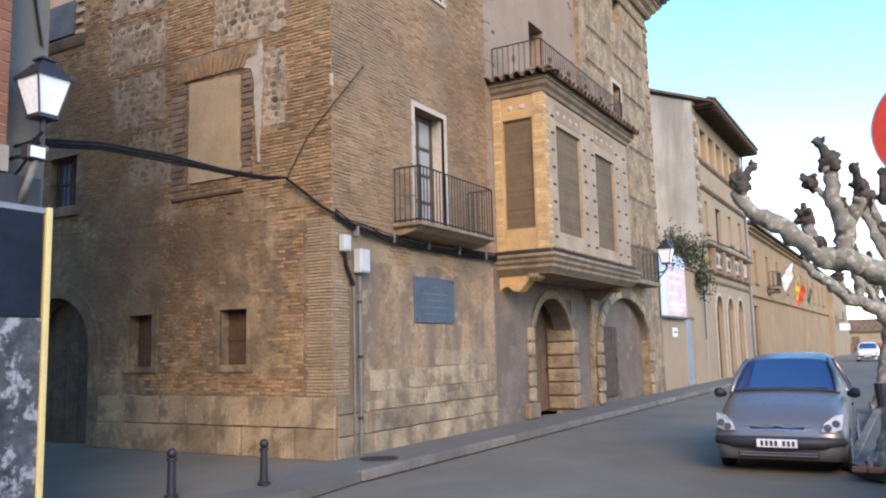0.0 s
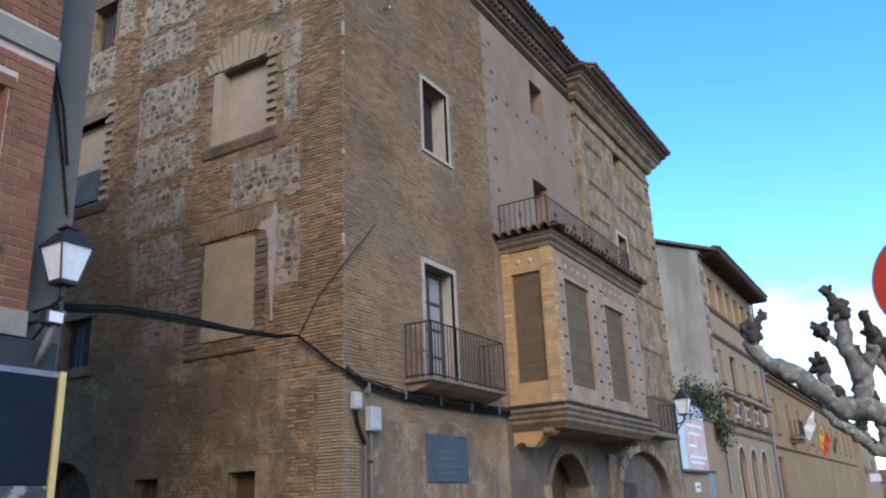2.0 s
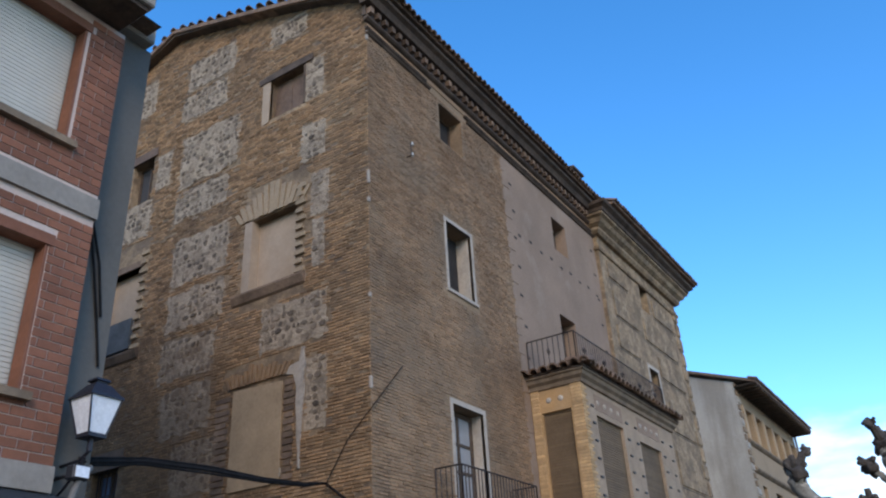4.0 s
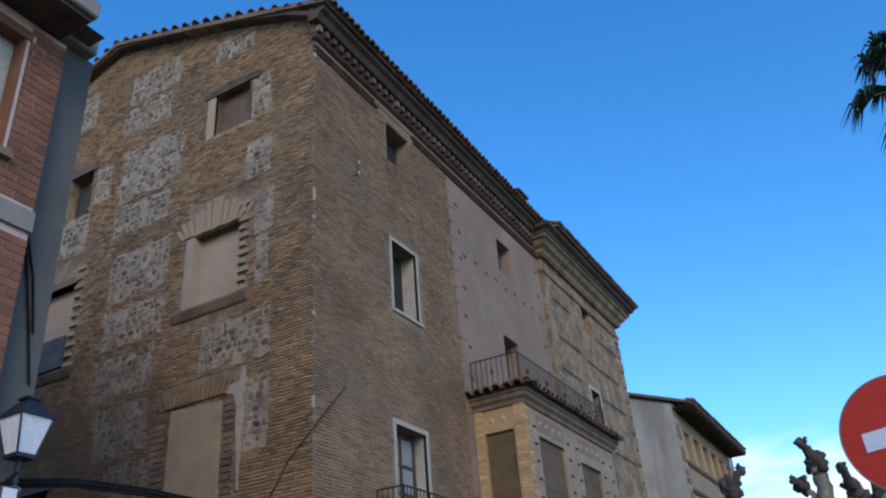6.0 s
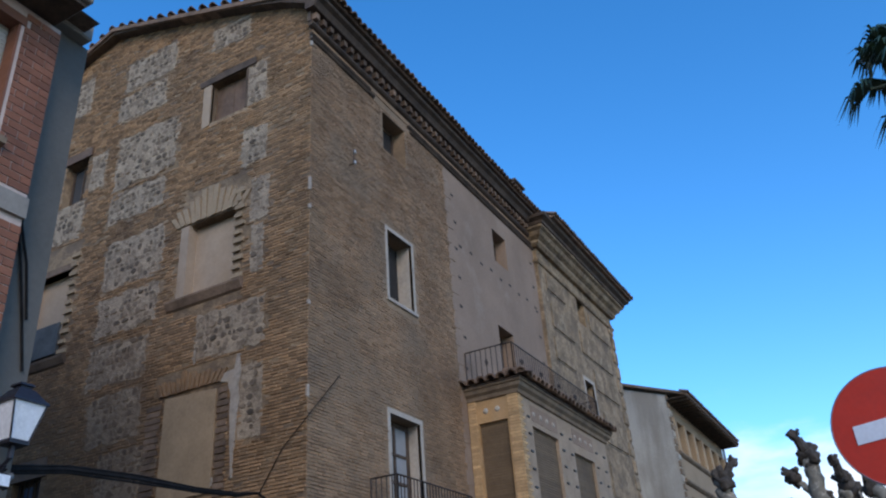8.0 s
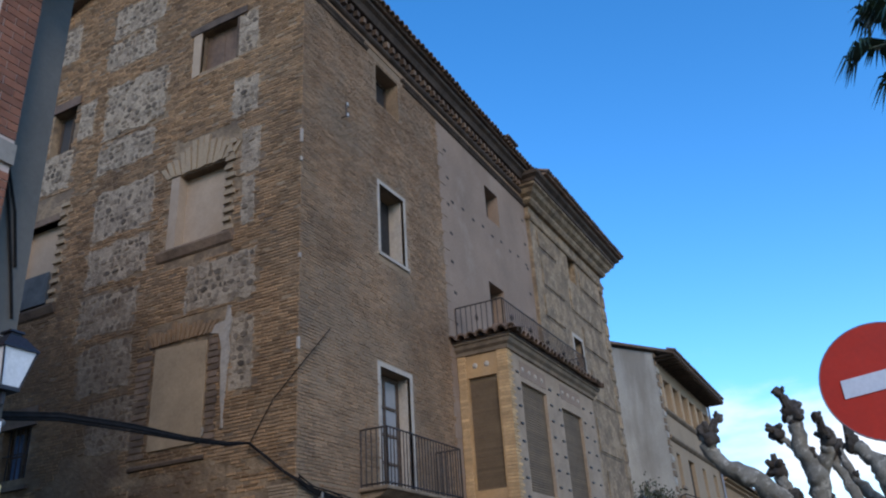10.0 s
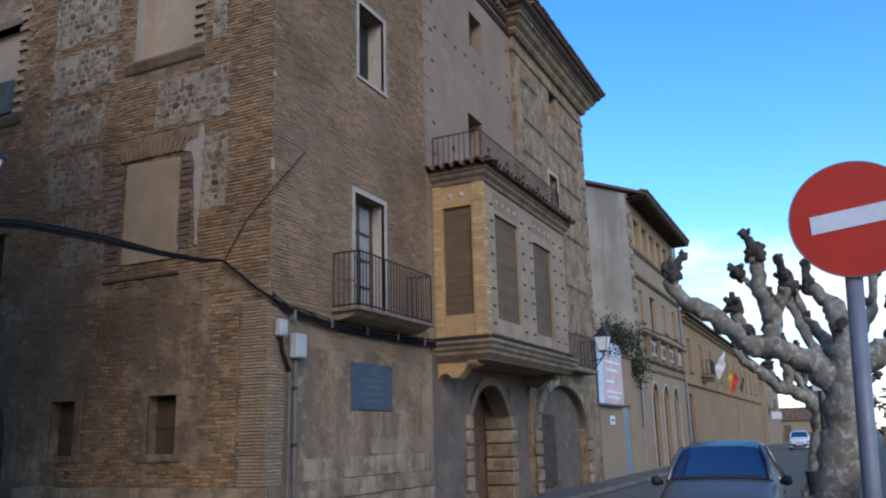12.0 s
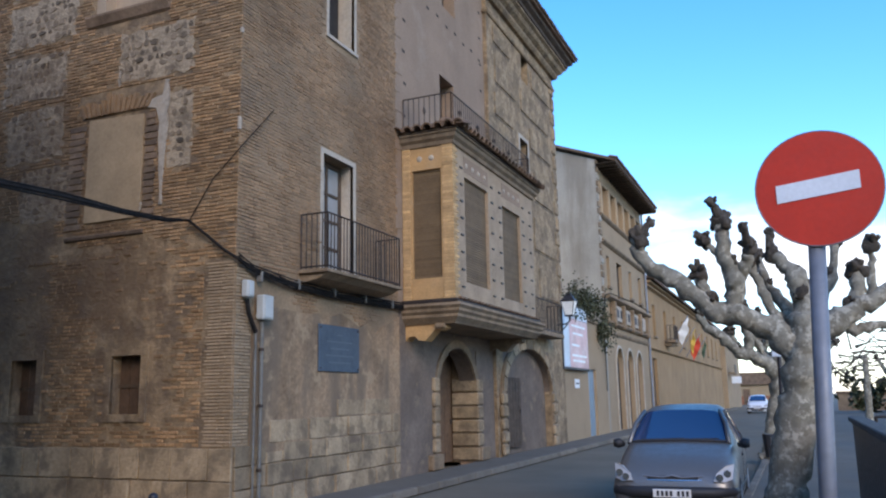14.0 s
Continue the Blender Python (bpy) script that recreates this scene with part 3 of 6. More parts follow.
def board_door(place, rect, depth, mat, parent, boards=4, label="", handle=True):
    a, b, c, d = rect
    door = part("door", prism([(a, c), (b, c), (b, d), (a, d)], place, depth, depth + 0.05), mat, parent, label)
    w = (b - a) / boards
    for k in range(boards):
        part("board", prism([(a + w * k + 0.008, c + 0.01), (a + w * (k + 1) - 0.008, c + 0.01), (a + w * (k + 1) - 0.008, d - 0.01), (a + w * k + 0.008, d - 0.01)], place, depth - 0.025, depth - 0.001), mat, door)
    if handle:
        part("handle", prism([(b - 0.18, c + 1.0), (b - 0.1, c + 1.0), (b - 0.1, c + 1.12), (b - 0.18, c + 1.12)], place, depth - 0.05, depth - 0.026), "iron", door)
    return door


# balcony door of the first floor: white render round it, two grey-brown leaves
surround(front, F_DOOR, 0.10, 0.012, "white_trim", palace, "whitewashed surround", sill=False)
part("reveal", prism([(F_DOOR[1] - 0.012, F_DOOR[2]), (F_DOOR[1] - 0.002, F_DOOR[2]), (F_DOOR[1] - 0.002, F_DOOR[3]), (F_DOOR[1] - 0.012, F_DOOR[3])], front, 0.062, 0.49), "white_trim", palace)
casement(front, (2.6, 3.7, 4.12, 6.5), 0.30, "dark_wood", palace, rails=3, stiles=1, label="dark wooden balcony door with panes", pane_mat="curtain_pane", width=0.09)
# second-floor window: white surround, near-black boards for the unlit opening
surround(front, F_W3, 0.085, 0.012, "white_trim", palace, "whitewashed surround")
part("reveal", prism([(F_W3[1] - 0.012, F_W3[2]), (F_W3[1] - 0.002, F_W3[2]), (F_W3[1] - 0.002, F_W3[3]), (F_W3[1] - 0.012, F_W3[3])], front, 0.062, 0.49), "white_trim", palace)
board_door(front, (2.76, 3.74, 9.06, 10.7), 0.4, "void", palace, 2, "near-black boards in place of the dark opening", handle=False)
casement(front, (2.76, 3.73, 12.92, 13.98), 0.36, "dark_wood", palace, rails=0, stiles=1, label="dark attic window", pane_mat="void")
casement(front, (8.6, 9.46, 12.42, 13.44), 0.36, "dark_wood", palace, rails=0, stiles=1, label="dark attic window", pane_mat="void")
board_door(front, (8.32, 9.25, 8.12, 10.28), 0.38, "dark_wood", palace, 3, "dark gallery door")
tower = lambda u, z, d: front(u, z, d - 0.12)
casement(tower, (15.22, 15.93, 12.72, 13.68), 0.36, "dark_wood", palace, rails=0, stiles=1, label="small dark attic window")
surround(tower, F_W6, 0.13, 0.012, "white_trim", palace, "whitewashed surround")
casement(tower, (14.77, 15.58, 9.02, 10.43), 0.34, "dark_wood", palace, rails=1, stiles=1, label="dark window with white surround")

# ground floor: two arched doorways with rusticated stone
part("arch_fill", spandrel(F_ARCH1[0], F_ARCH1[1], 1.75, 3.05, front, 0.012, 0.45), "grey_coat", palace)
part("doorway_lining", B(-0.78, -0.51, 10.4, 11.0, 0.1, 3.05), "stone", palace)
part("doorway_lining", B(-0.78, -0.51, 7.2, 7.75, 0.1, 3.05), "stone", palace)
part("doorway_lining", B(-0.78, -0.51, 7.2, 11.0, 3.05, 3.4), "stone", palace)
board_door(front, (7.75, 10.4, 0.12, 3.05), 0.74, "brown_wood", palace, 5, "dark weathered plank door")
doorway = part("doorway_arch", arch_ring(F_ARCH1[0], F_ARCH1[1], 0.14, 1.75, 0.2, front, -0.05, -0.004), "stone", palace, "worn sandstone arch round the door")
for z in (0.15, 0.52, 0.88, 1.24, 1.6, 1.96):
    for y0, y1 in ((7.75 - 0.3, 7.75 + 0.03), (10.3, 10.4 + 0.3)):
        part("stone", B(-0.2 if y0 < 8 else -0.70, 0.1, y0, y1, z, z + 0.33, bevel=0.035), "ashlar", doorway)
for y0, y1 in ((7.2, 7.8), (10.35, 11.0)):
    part("plinth", B(-0.3, 0.16, y0, y1, 0.14, 0.5, bevel=0.03), "stone", doorway)

# the walled-up arch with its small door
G0, G1, G_SPRING, G_RISE = 12.35, 17.15, 1.95, 1.35
part("arch_fill", prism([(G0, 0.05), (G1, 0.05), (G1, 3.3), (G0, 3.3)], tower, 0.2, 0.45), "grey_coat", palace, "rendered filling of the walled-up arch")
part("arch_fill", spandrel(G0, G1, G_SPRING, 3.3, tower, 0.01, 0.195, rise=G_RISE), "grey_coat", palace)
gate = part("gate_arch", arch_ring(G0, G1, 0.14, G_SPRING, 0.36, tower, -0.06, -0.004, rise=G_RISE), "stone", palace, "worn sandstone arch round walled-up gate")
for k in range(11):
    a0, a1, c = math.pi * k / 11 + 0.015, math.pi * (k + 1) / 11 - 0.015, (G0 + G1) / 2
    q = [(c - ((G1 - G0) / 2 + o) * math.cos(a), G_SPRING + (G_RISE + o) * math.sin(a)) for o, a in ((0.02, a0), (0.02, a1), (0.32, a1), (0.32, a0))]
    part("stone", prism(q, tower, -0.1, -0.061), "ashlar", gate)
for k in range(5):
    z = 0.16 + k * 0.36
    for y0, y1 in ((G0 - 0.42, G0 - 0.03), (G1 + 0.03, G1 + 0.44)):
        part("stone", B(0.125, 0.25 + 0.02 * (k % 2), y0 - 0.04 * (k % 2), y1, z, z + 0.31, bevel=0.04), "ashlar", gate)
board_door(tower, (12.87, 14.2, 0.3, 2.39), 0.12, "dark_wood", palace, 5, "dark grey-brown plank door")

# side wall: barred small windows, arched door, blind windows
def grille(place, rect, depth, parent, n=3, m=2):
    a, b, c, d = rect
    g = part("grille", prism([(a, (c + d) / 2 - 0.012), (b, (c + d) / 2 - 0.012), (b, (c + d) / 2 + 0.012), (a, (c + d) / 2 + 0.012)], place, depth, depth + 0.02), "iron", parent, "rusty iron window grille")
    for k in range(n):
        u = a + (b - a) * (k + 1) / (n + 1)
        part("bar", prism([(u - 0.011, c), (u + 0.011, c), (u + 0.011, d), (u - 0.011, d)], place, depth + 0.021, depth + 0.04), "iron", g)


for r in (S_SM1, S_SM2):
    board_door(side, (r[0], r[1], r[2], r[3]), 0.22, "shutter_brown", palace, 3, "dark brown wooden shutter", handle=False)
    part("shutter_rail", prism([(r[0], 2.06), (r[1], 2.06), (r[1], 2.12), (r[0], 2.12)], side, 0.175, 0.194), "dark_wood", palace)
    for a, b, c, d in ((r[0] - 0.14, r[0], r[2], r[3]), (r[1], r[1] + 0.14, r[2], r[3]), (r[0] - 0.14, r[1] + 0.14, r[3], r[3] + 0.16), (r[0] - 0.14, r[1] + 0.14, r[2] - 0.12, r[2])):
        part("window_border", prism([(a, c), (b, c), (b, d), (a, d)], side, -0.034, 0.02), "side_plaster", palace, "worn render border")
part("arch_fill", spandrel(S_ARCH[0], S_ARCH[1], 1.95, 3.05, side, 0.012, 0.45), "side_plaster", palace)
board_door(side, S_ARCH, 0.42, "dark_wood", palace, 5, "dark brown arched alley door")
part("arch_band", arch_ring(S_ARCH[0], S_ARCH[1], 0.12, 1.95, 0.3, side, -0.05, -0.004), "side_plaster", palace, "grimy brick arch")
casement(side, S_LWIN, 0.25, "dark_wood", palace, rails=1, stiles=1, label="small alley window with sky blue painted on its panes", pane_mat="blue_pane")
grille(side, S_LWIN, 0.05, palace, 5)
part("lintel", prism([(6.45, 5.98), (7.65, 5.98), (7.65, 6.36), (6.45, 6.36)], side, -0.05, 0.02), "brown_wood", palace)
part("sill", prism([(6.45, 4.72), (7.65, 4.72), (7.65, 4.8), (6.45, 4.8)], side, -0.09, 0.05), "grimy_brick", palace)
part("jamb", prism([(2.81, 13.05), (3.02, 13.0), (3.04, 14.19), (2.81, 14.19)], side, -0.03, 0.06), "blind", palace, "worn pale render jamb")
part("jamb", prism([(1.72, 13.1), (1.78, 13.1), (1.78, 14.19), (1.72, 14.19)], side, -0.02, 0.06), "grimy_brick", palace)
part("lintel", prism([(1.5, 14.2), (3.12, 14.2), (3.16, 14.36), (2.4, 14.4), (1.5, 14.37)], side, -0.05, 0.06), "eave_wood", palace, "weathered timber lintel")
board_door(side, S_W3, 0.2, "brown_wood", palace, 2, "brown wooden shutters", handle=False)
casement(side, S_V3, 0.25, "dark_wood", palace, rails=0, stiles=1, label="dark gable window")
part("lintel", prism([(6.65, 13.79), (7.75, 13.79), (7.75, 14.03), (6.65, 14.03)], side, -0.05, 0.02), "brown_wood", palace)
for a, b, z0, z1 in (S_W2, S_V2):
    part("blind_panel", prism([(a, z0), (b, z0), (b, z1), (a, z1)], side, 0.2, 0.3), "blind", palace, "pale rendered blind window")
    part("reveal", prism([(b - 0.02, z0), (b + 0.2, z0), (b + 0.2, z1), (b - 0.02, z1)], side, -0.03, 0.2), "blind", palace, "pale rendered window reveal")
    # the ledge's shadow is put into its dark brick colour
    part("sill", extrude_profile([(0.0, z0 - 0.28), (0.05, z0 - 0.24), (0.12, z0 - 0.1), (0.12, z0 - 0.06), (0.04, z0 - 0.01), (0.0, z0 - 0.01)], a - 0.3, b + 0.4, lambda o, y, z: (-y, -o, z)), "grimy_brick", palace, "narrow brick sill darkened for its shadow")
    # flat arch of pale plastered bricks, stepped up towards the middle
    n = 13
    w = (b - a + 0.55) / n
    if a > 5:
        part("lintel", prism([(a - 0.1, z1), (b + 0.1, z1), (b + 0.1, z1 + 0.16), (a - 0.1, z1 + 0.16)], side, -0.03, 0.2), "grimy_brick", palace)
    for k in range(n if a < 5 else 0):
        u = a - 0.2 + w * k
        lean = (k - n // 2) * 0.035
        h = 0.3 + 0.5 * (1 - abs(k - n // 2) / (n / 2)) ** 1.3 + 0.05 * (k % 2)
        part("voussoir", prism([(u + 0.008, z1 + 0.03), (u + w - 0.008, z1 + 0.03), (u + w - 0.008 + lean, z1 + h), (u + 0.008 + lean, z1 + h)], side, -0.035 - 0.012 * (k % 3), 0.02), "brick_pale", palace)
    # toothed brick jamb on the corner side
    for k in range(11):
        z = z0 + k * (z1 - z0 + 0.5) / 11
        o = 0.2 if k % 2 else 0.27
        part("quoin", prism([(a - o, z), (a - 0.01, z), (a - 0.01, z + 0.09), (a - o, z + 0.09)], side, -0.055, 0.02), "brick_pale", palace)
part("window_board", prism([(6.75, 8.62), (7.95, 8.62), (7.95, 9.35), (6.75, 9.35)], side, -0.09, -0.02), "grey_board", palace, "blue-grey board across the blind window's foot")
part("blind_panel", prism([(S_B1[0], S_B1[2]), (S_B1[1], S_B1[2]), (S_B1[1], S_B1[3]), (S_B1[0], S_B1[3] - 0.06)], side, -0.035, 0.02), "ochre_blind", palace, "ochre rendered blind window")
part("ledge", extrude_profile([(0.0, 4.64), (0.05, 4.66), (0.06, 4.71), (0.0, 4.74)], 1.95, 3.75, lambda o, y, z: (-y, -o, z)), "grimy_brick", palace)
rng = random.Random(4)
for k in range(14):
    u = 1.95 + k * 0.11
    h = rng.uniform(0.2, 0.3) + (0.12 if k in (6, 7, 8) else 0)
    part("voussoir", prism([(u, 6.92), (u + 0.075, 6.92), (u + 0.075 + (k - 7) * 0.02, 6.92 + h), (u + (k - 7) * 0.02, 6.92 + h)], side, -0.045 - rng.random() * 0.015, 0.02), "brick", palace)
run = [(2.0, 7.03), (1.98, 6.9), (1.78, 6.86), (1.7, 6.6), (1.69, 6.3), (1.66, 6.0), (1.66, 5.7), (1.63, 5.45), (1.6, 5.12), (1.57, 5.12), (1.57, 5.4), (1.55, 5.8), (1.53, 6.2), (1.5, 6.5), (1.53, 6.75), (1.48, 7.0), (1.54, 7.3), (1.6, 7.32), (1.63, 7.08), (1.8, 7.06)]
part("render_drip", prism([(u + rng.uniform(-0.012, 0.012), z) for u, z in run], side, -0.03, -0.002), "lime_run", palace, "pale lime render run")
# dark toothed brick bands beside the blind window
for u0, u1 in ((1.72, 2.0), (3.4, 3.8)):
    for k in range(16):
        e = rng.uniform(0, 0.07)
        part("brick", prism([(u0 + e, 4.86 + k * 0.122), (u1 - e * 0.5, 4.86 + k * 0.122), (u1 - e * 0.5, 4.955 + k * 0.122), (u0 + e, 4.955 + k * 0.122)], side, -0.02 - rng.random() * 0.012, 0.01), "grimy_brick", palace)
# drips of white render beside the blind window
for (u0, u1, z0, z1) in ((1.6, 1.62, 5.1, 5.2), (2.0, 2.05, 5.05, 5.2), (2.64, 2.68, 7.4, 7.7), (1.52, 1.6, 7.0, 7.35)):
    n = 12
    left = [(u1 + rng.uniform(-0.03, 0.02), z0 + (z1 - z0) * k / n) for k in range(n + 1)]
    right = [(u0 + rng.uniform(-0.02, 0.03), z1 - (z1 - z0) * k / n) for k in range(n + 1)]
    part("render_drip", prism(left + right, side, -0.028, -0.002), "lime_run", palace, "pale lime render run")
for z0, z1 in ((10.32, 10.62), (9.9, 10.0), (6.2, 6.42), (13.95, 14.3), (7.9, 8.0)):
    part("render_drip", B(-0.03, 0.026, -0.026, 0.03, z0, z1, bevel=0.01), "lime_run", palace, "pale lime patch on the corner")

# ---- oriel: ochre brick bay on a moulded stone shelf ----
O_Y0, O_Y1, O_X, O_Z0, O_Z1 = 6.0, 12.05, 1.27, 3.9, 7.62
oriel = thing("oriel_window", "ochre brick oriel with brown blinds and tiled balcony top", "oriel window", (0, 0, 0))
O_SIDE = (0.25, 0.98, 4.45, 6.98)
O_F1, O_F2 = (6.72, 8.3, 4.4, 6.9), (9.36, 10.86, 4.32, 6.78)
oside = lambda u, z, d: (u, O_Y0 + d, z)
ofar = lambda u, z, d: (u, O_Y1 - d, z)
ofront = lambda u, z, d: (O_X - d, u, z)
part("side_wall", pierced(oside, 0.003, O_X - 0.152, O_Z0, O_Z1, [O_SIDE], 0.15), "oriel", oriel, "ochre brick oriel side")
part("side_wall", pierced(ofar, 0.125, O_X - 0.152, O_Z0, O_Z1, [O_SIDE], 0.15), "oriel", oriel, "ochre brick oriel side")
part("front_wall", pierced(ofront, O_Y0, O_Y1, O_Z0, O_Z1, [O_F1, O_F2], 0.15), "oriel_grey", oriel, "grey-ochre plastered oriel front")
for place, r in ((oside, O_SIDE), (ofar, O_SIDE), (ofront, O_F1), (ofront, O_F2)):
    n = 42
    blind = part("blind", prism([(r[0], r[2]), (r[1], r[2]), (r[1], r[3]), (r[0], r[3])], place, 0.1, 0.12), "blind_slat", oriel, "brown wooden roller blind")
    for k in range(n):
        z = r[2] + (r[3] - r[2]) * k / n
        part("slat", prism([(r[0] + 0.01, z + 0.006), (r[1] - 0.01, z + 0.006), (r[1] - 0.01, z + (r[3] - r[2]) / n - 0.006), (r[0] + 0.01, z + (r[3] - r[2]) / n - 0.006)], place, 0.075, 0.099), "blind_slat", blind)
# brick quoins in courses at the oriel's corner and jambs
brick_course = bpy.data.meshes.new("quoin_brick")
bm = B(-0.13, 0.0, 0, 0.22, 0, 0.062, bevel=0.006)
bm.to_mesh(brick_course)
bm.free()
brick_course.materials.append(M["oriel_brick"])
for k in range(50):
    z = O_Z0 + 0.04 + k * 0.0735
    for u0, u1 in ((0.02, 0.21), (1.02, 1.285)):
        q = new("brick", brick_course)
        q.parent = oriel
        q.matrix_basis = Matrix.LocRotScale((u1 + (k % 2) * 0.012, O_Y0 - 0.025, z), None, ((u1 - u0) / 0.13, 0.2, 1))
    q = new("brick", brick_course)
    q.parent = oriel
    q.matrix_basis = Matrix.LocRotScale((O_X + 0.016, O_Y0 - 0.02, z), None, (0.2, 0.9 + 0.5 * (k % 2), 1))
# putlog holes and nail marks down the piers
for y in (6.5, 8.55, 9.15, 11.1, 11.75):
    for k in range(8):
        part("iron_cramp", B(O_X + 0.002, O_X + 0.03, y - 0.07, y + 0.07, 4.25 + k * 0.4, 4.29 + k * 0.4), "ink", oriel)
# rosettes in the frieze
for y in (6.85, 7.25, 7.65, 8.05, 9.5, 9.9, 10.3, 10.7):
    part("rosette", tube([(O_X, y, 7.2), (O_X + 0.03, y, 7.2)], [0.07, 0.04], 10), "white_trim", oriel)
for x in (0.45, 0.75):
    part("rosette", tube([(x, O_Y0, 7.25), (x, O_Y0 - 0.03, 7.25)], [0.07, 0.04], 10), "white_trim", oriel)
for y0, y1 in ((6.7, 8.32), (9.34, 10.9)):
    part("frieze_panel", B(O_X, O_X + 0.006, y0, y1, 7.02, 7.4), "pink_plaster", oriel, "grey-violet frieze panel")


def shelf(profile, name, mat, parent, y0=O_Y0, y1=O_Y1, x=O_X):
    """A moulding that runs along the side, round the corner and along the front of the oriel. profile: (out, z)."""
    bm = bmesh.new()
    rows = []
    for o, z in profile:
        rows.append([bm.verts.new(p) for p in ((0.0, y0 - o, z), (x + o, y0 - o, z), (x + o, y1 + o, z), (0.0, y1 + o, z))])
    n = len(rows)
    for k in range(n):
        a, b = rows[k], rows[(k + 1) % n]
        for j in range(3):
            bm.faces.new((a[j], a[j + 1], b[j + 1], b[j]))
    bmesh.ops.recalc_face_normals(bm, faces=bm.faces)
    return part(name, bm, mat, parent)


slab = part("slab", B(0.0, O_X - 0.03, O_Y0 + 0.03, O_Y1 - 0.03, 3.42, 3.898), "stone", oriel, "moulded stone shelf under the oriel")
shelf([(-0.02, 3.86), (0.2, 3.86), (0.22, 3.8), (0.16, 3.74), (0.16, 3.68), (0.1, 3.62), (0.1, 3.56), (0.0, 3.46), (-0.02, 3.43)], "moulding", "stone", oriel)
shelf([(-0.02, 3.97), (0.06, 3.97), (0.1, 3.92), (0.1, 3.87), (-0.02, 3.87)], "moulding", "iron", oriel)
top = part("top_slab", B(0.0, O_X - 0.03, O_Y0 + 0.03, O_Y1 - 0.03, 7.63, 7.98), "stone", oriel)
shelf([(-0.02, 7.5), (0.05, 7.52), (0.07, 7.6), (0.14, 7.66), (0.16, 7.74), (0.2, 7.76), (0.2, 7.8), (-0.02, 7.8)], "cornice", "stone", oriel)
# small tiles along the oriel's eave
tile_mesh = bpy.data.meshes.new("roof_tile")
bm = bmesh.new()
n = 8
ring = lambda r0, r1, x: [bm.verts.new((x, r * math.cos(a), r * math.sin(a))) for r, seq in ((r0, range(n + 1)), (r1, range(n, -1, -1))) for a in [math.pi * k / n for k in seq]]
A_, B_ = ring(0.10, 0.078, 0.0), ring(0.085, 0.063, -0.42)
for k in range(len(A_)):
    bm.faces.new((A_[k], A_[(k + 1) % len(A_)], B_[(k + 1) % len(A_)], B_[k]))
for k in range(n):
    j = 2 * n + 1 - k
    bm.faces.new((A_[k], A_[k + 1], A_[j - 1], A_[j]))
    bm.faces.new((B_[k], B_[k + 1], B_[j - 1], B_[j]))
bmesh.ops.recalc_face_normals(bm, faces=bm.faces)
bm.to_mesh(tile_mesh)
bm.free()
tile_mesh.materials.append(M["tile"])
rng = random.Random(11)


def tile(parent, x, y, z, rz=0, pitch=20, s=1.0):
    t = new("roof_tile", tile_mesh)
    t.parent = parent
    t.matrix_basis = pose(x + rng.uniform(-0.015, 0.015), y + rng.uniform(-0.01, 0.01), z + rng.uniform(-0.008, 0.008), rng.uniform(-3, 3), pitch, rz + rng.uniform(-3, 3)) @ Matrix.Scale(s, 4)


for k in range(26):
    tile(oriel, O_X + 0.36, O_Y0 - 0.2 + k * 0.252, 7.84, 0, 14, 1.3)
for k in range(7):
    tile(oriel, 0.06 + k * 0.252, O_Y0 - 0.36, 7.84, -90, 14, 1.3)
shelf([(-0.02, 7.9), (0.04, 7.9), (0.22, 7.84), (0.22, 7.81), (0.0, 7.81)], "tile_bed", "eave_wood", oriel)
# worn clay edging along the shelf under the oriel
for k in range(27):
    part("edge_tile", B(O_X + 0.06, O_X + 0.15, O_Y0 + 0.05 + k * 0.225, O_Y0 + 0.17 + k * 0.225, 3.955, 4.0, bevel=0.008), "tile", oriel)


def railing(parent, path, z0, z1, gap, r=0.011, knots=0):
    """Iron bars between a bottom and a top rail along a path of (x, y) points; each bar is a part."""
    for (xa, ya), (xb, yb) in zip(path, path[1:]):
        ln = math.hypot(xb - xa, yb - ya)
        for z in (z0 + 0.05, z1):
            part("rail", tube([(xa, ya, z), (xb, yb, z)], r * 1.5, 6), "iron", parent)
        n = max(1, round(ln / gap))
        for k in range(n + 1):
            x, y = xa + (xb - xa) * k / n, ya + (yb - ya) * k / n
            part("bar", tube([(x, y, z0), (x, y, z1)], r * (1.6 if k in (0, n) else 1), 6), "iron", parent)
            if knots and k % knots == knots // 2:
                part("scroll", tube([(x, y - 0.07, z0 + 0.45), (x, y, z0 + 0.55), (x, y + 0.07, z0 + 0.45), (x, y, z0 + 0.35), (x, y - 0.07, z0 + 0.45)], 0.012, 5), "iron", parent)


gallery_rail = thing("gallery_railing", "black wrought-iron railing on top of the oriel", "railing", (0, 0, 0))
railing(gallery_rail, [(0.02, O_Y0 + 0.06), (O_X - 0.02, O_Y0 + 0.06), (O_X - 0.02, O_Y1 - 0.1), (0.14, O_Y1 - 0.1)], 7.98, 8.78, 0.13, knots=9)
# brackets under the oriel
for y in (6.25, 11.7):
    pts = [(0.0, 3.44), (0.95, 3.44), (0.98, 3.34), (0.86, 3.28), (0.74, 3.3), (0.62, 3.18), (0.5, 3.06), (0.34, 3.08), (0.24, 3.18), (0.1, 3.16), (0.0, 3.05)]
    part("bracket", prism(pts, lambda u, z, d: (u, y + d, z), -0.18, 0.18), "oriel" if y < 7 else "stone", oriel, "scrolled stone bracket")
    part("bracket_end", tube([(0.78, y - 0.2, 3.38), (1.0, y - 0.2, 3.38)], 0.07, 10), "stone", oriel)

# ---- first-floor balcony ----
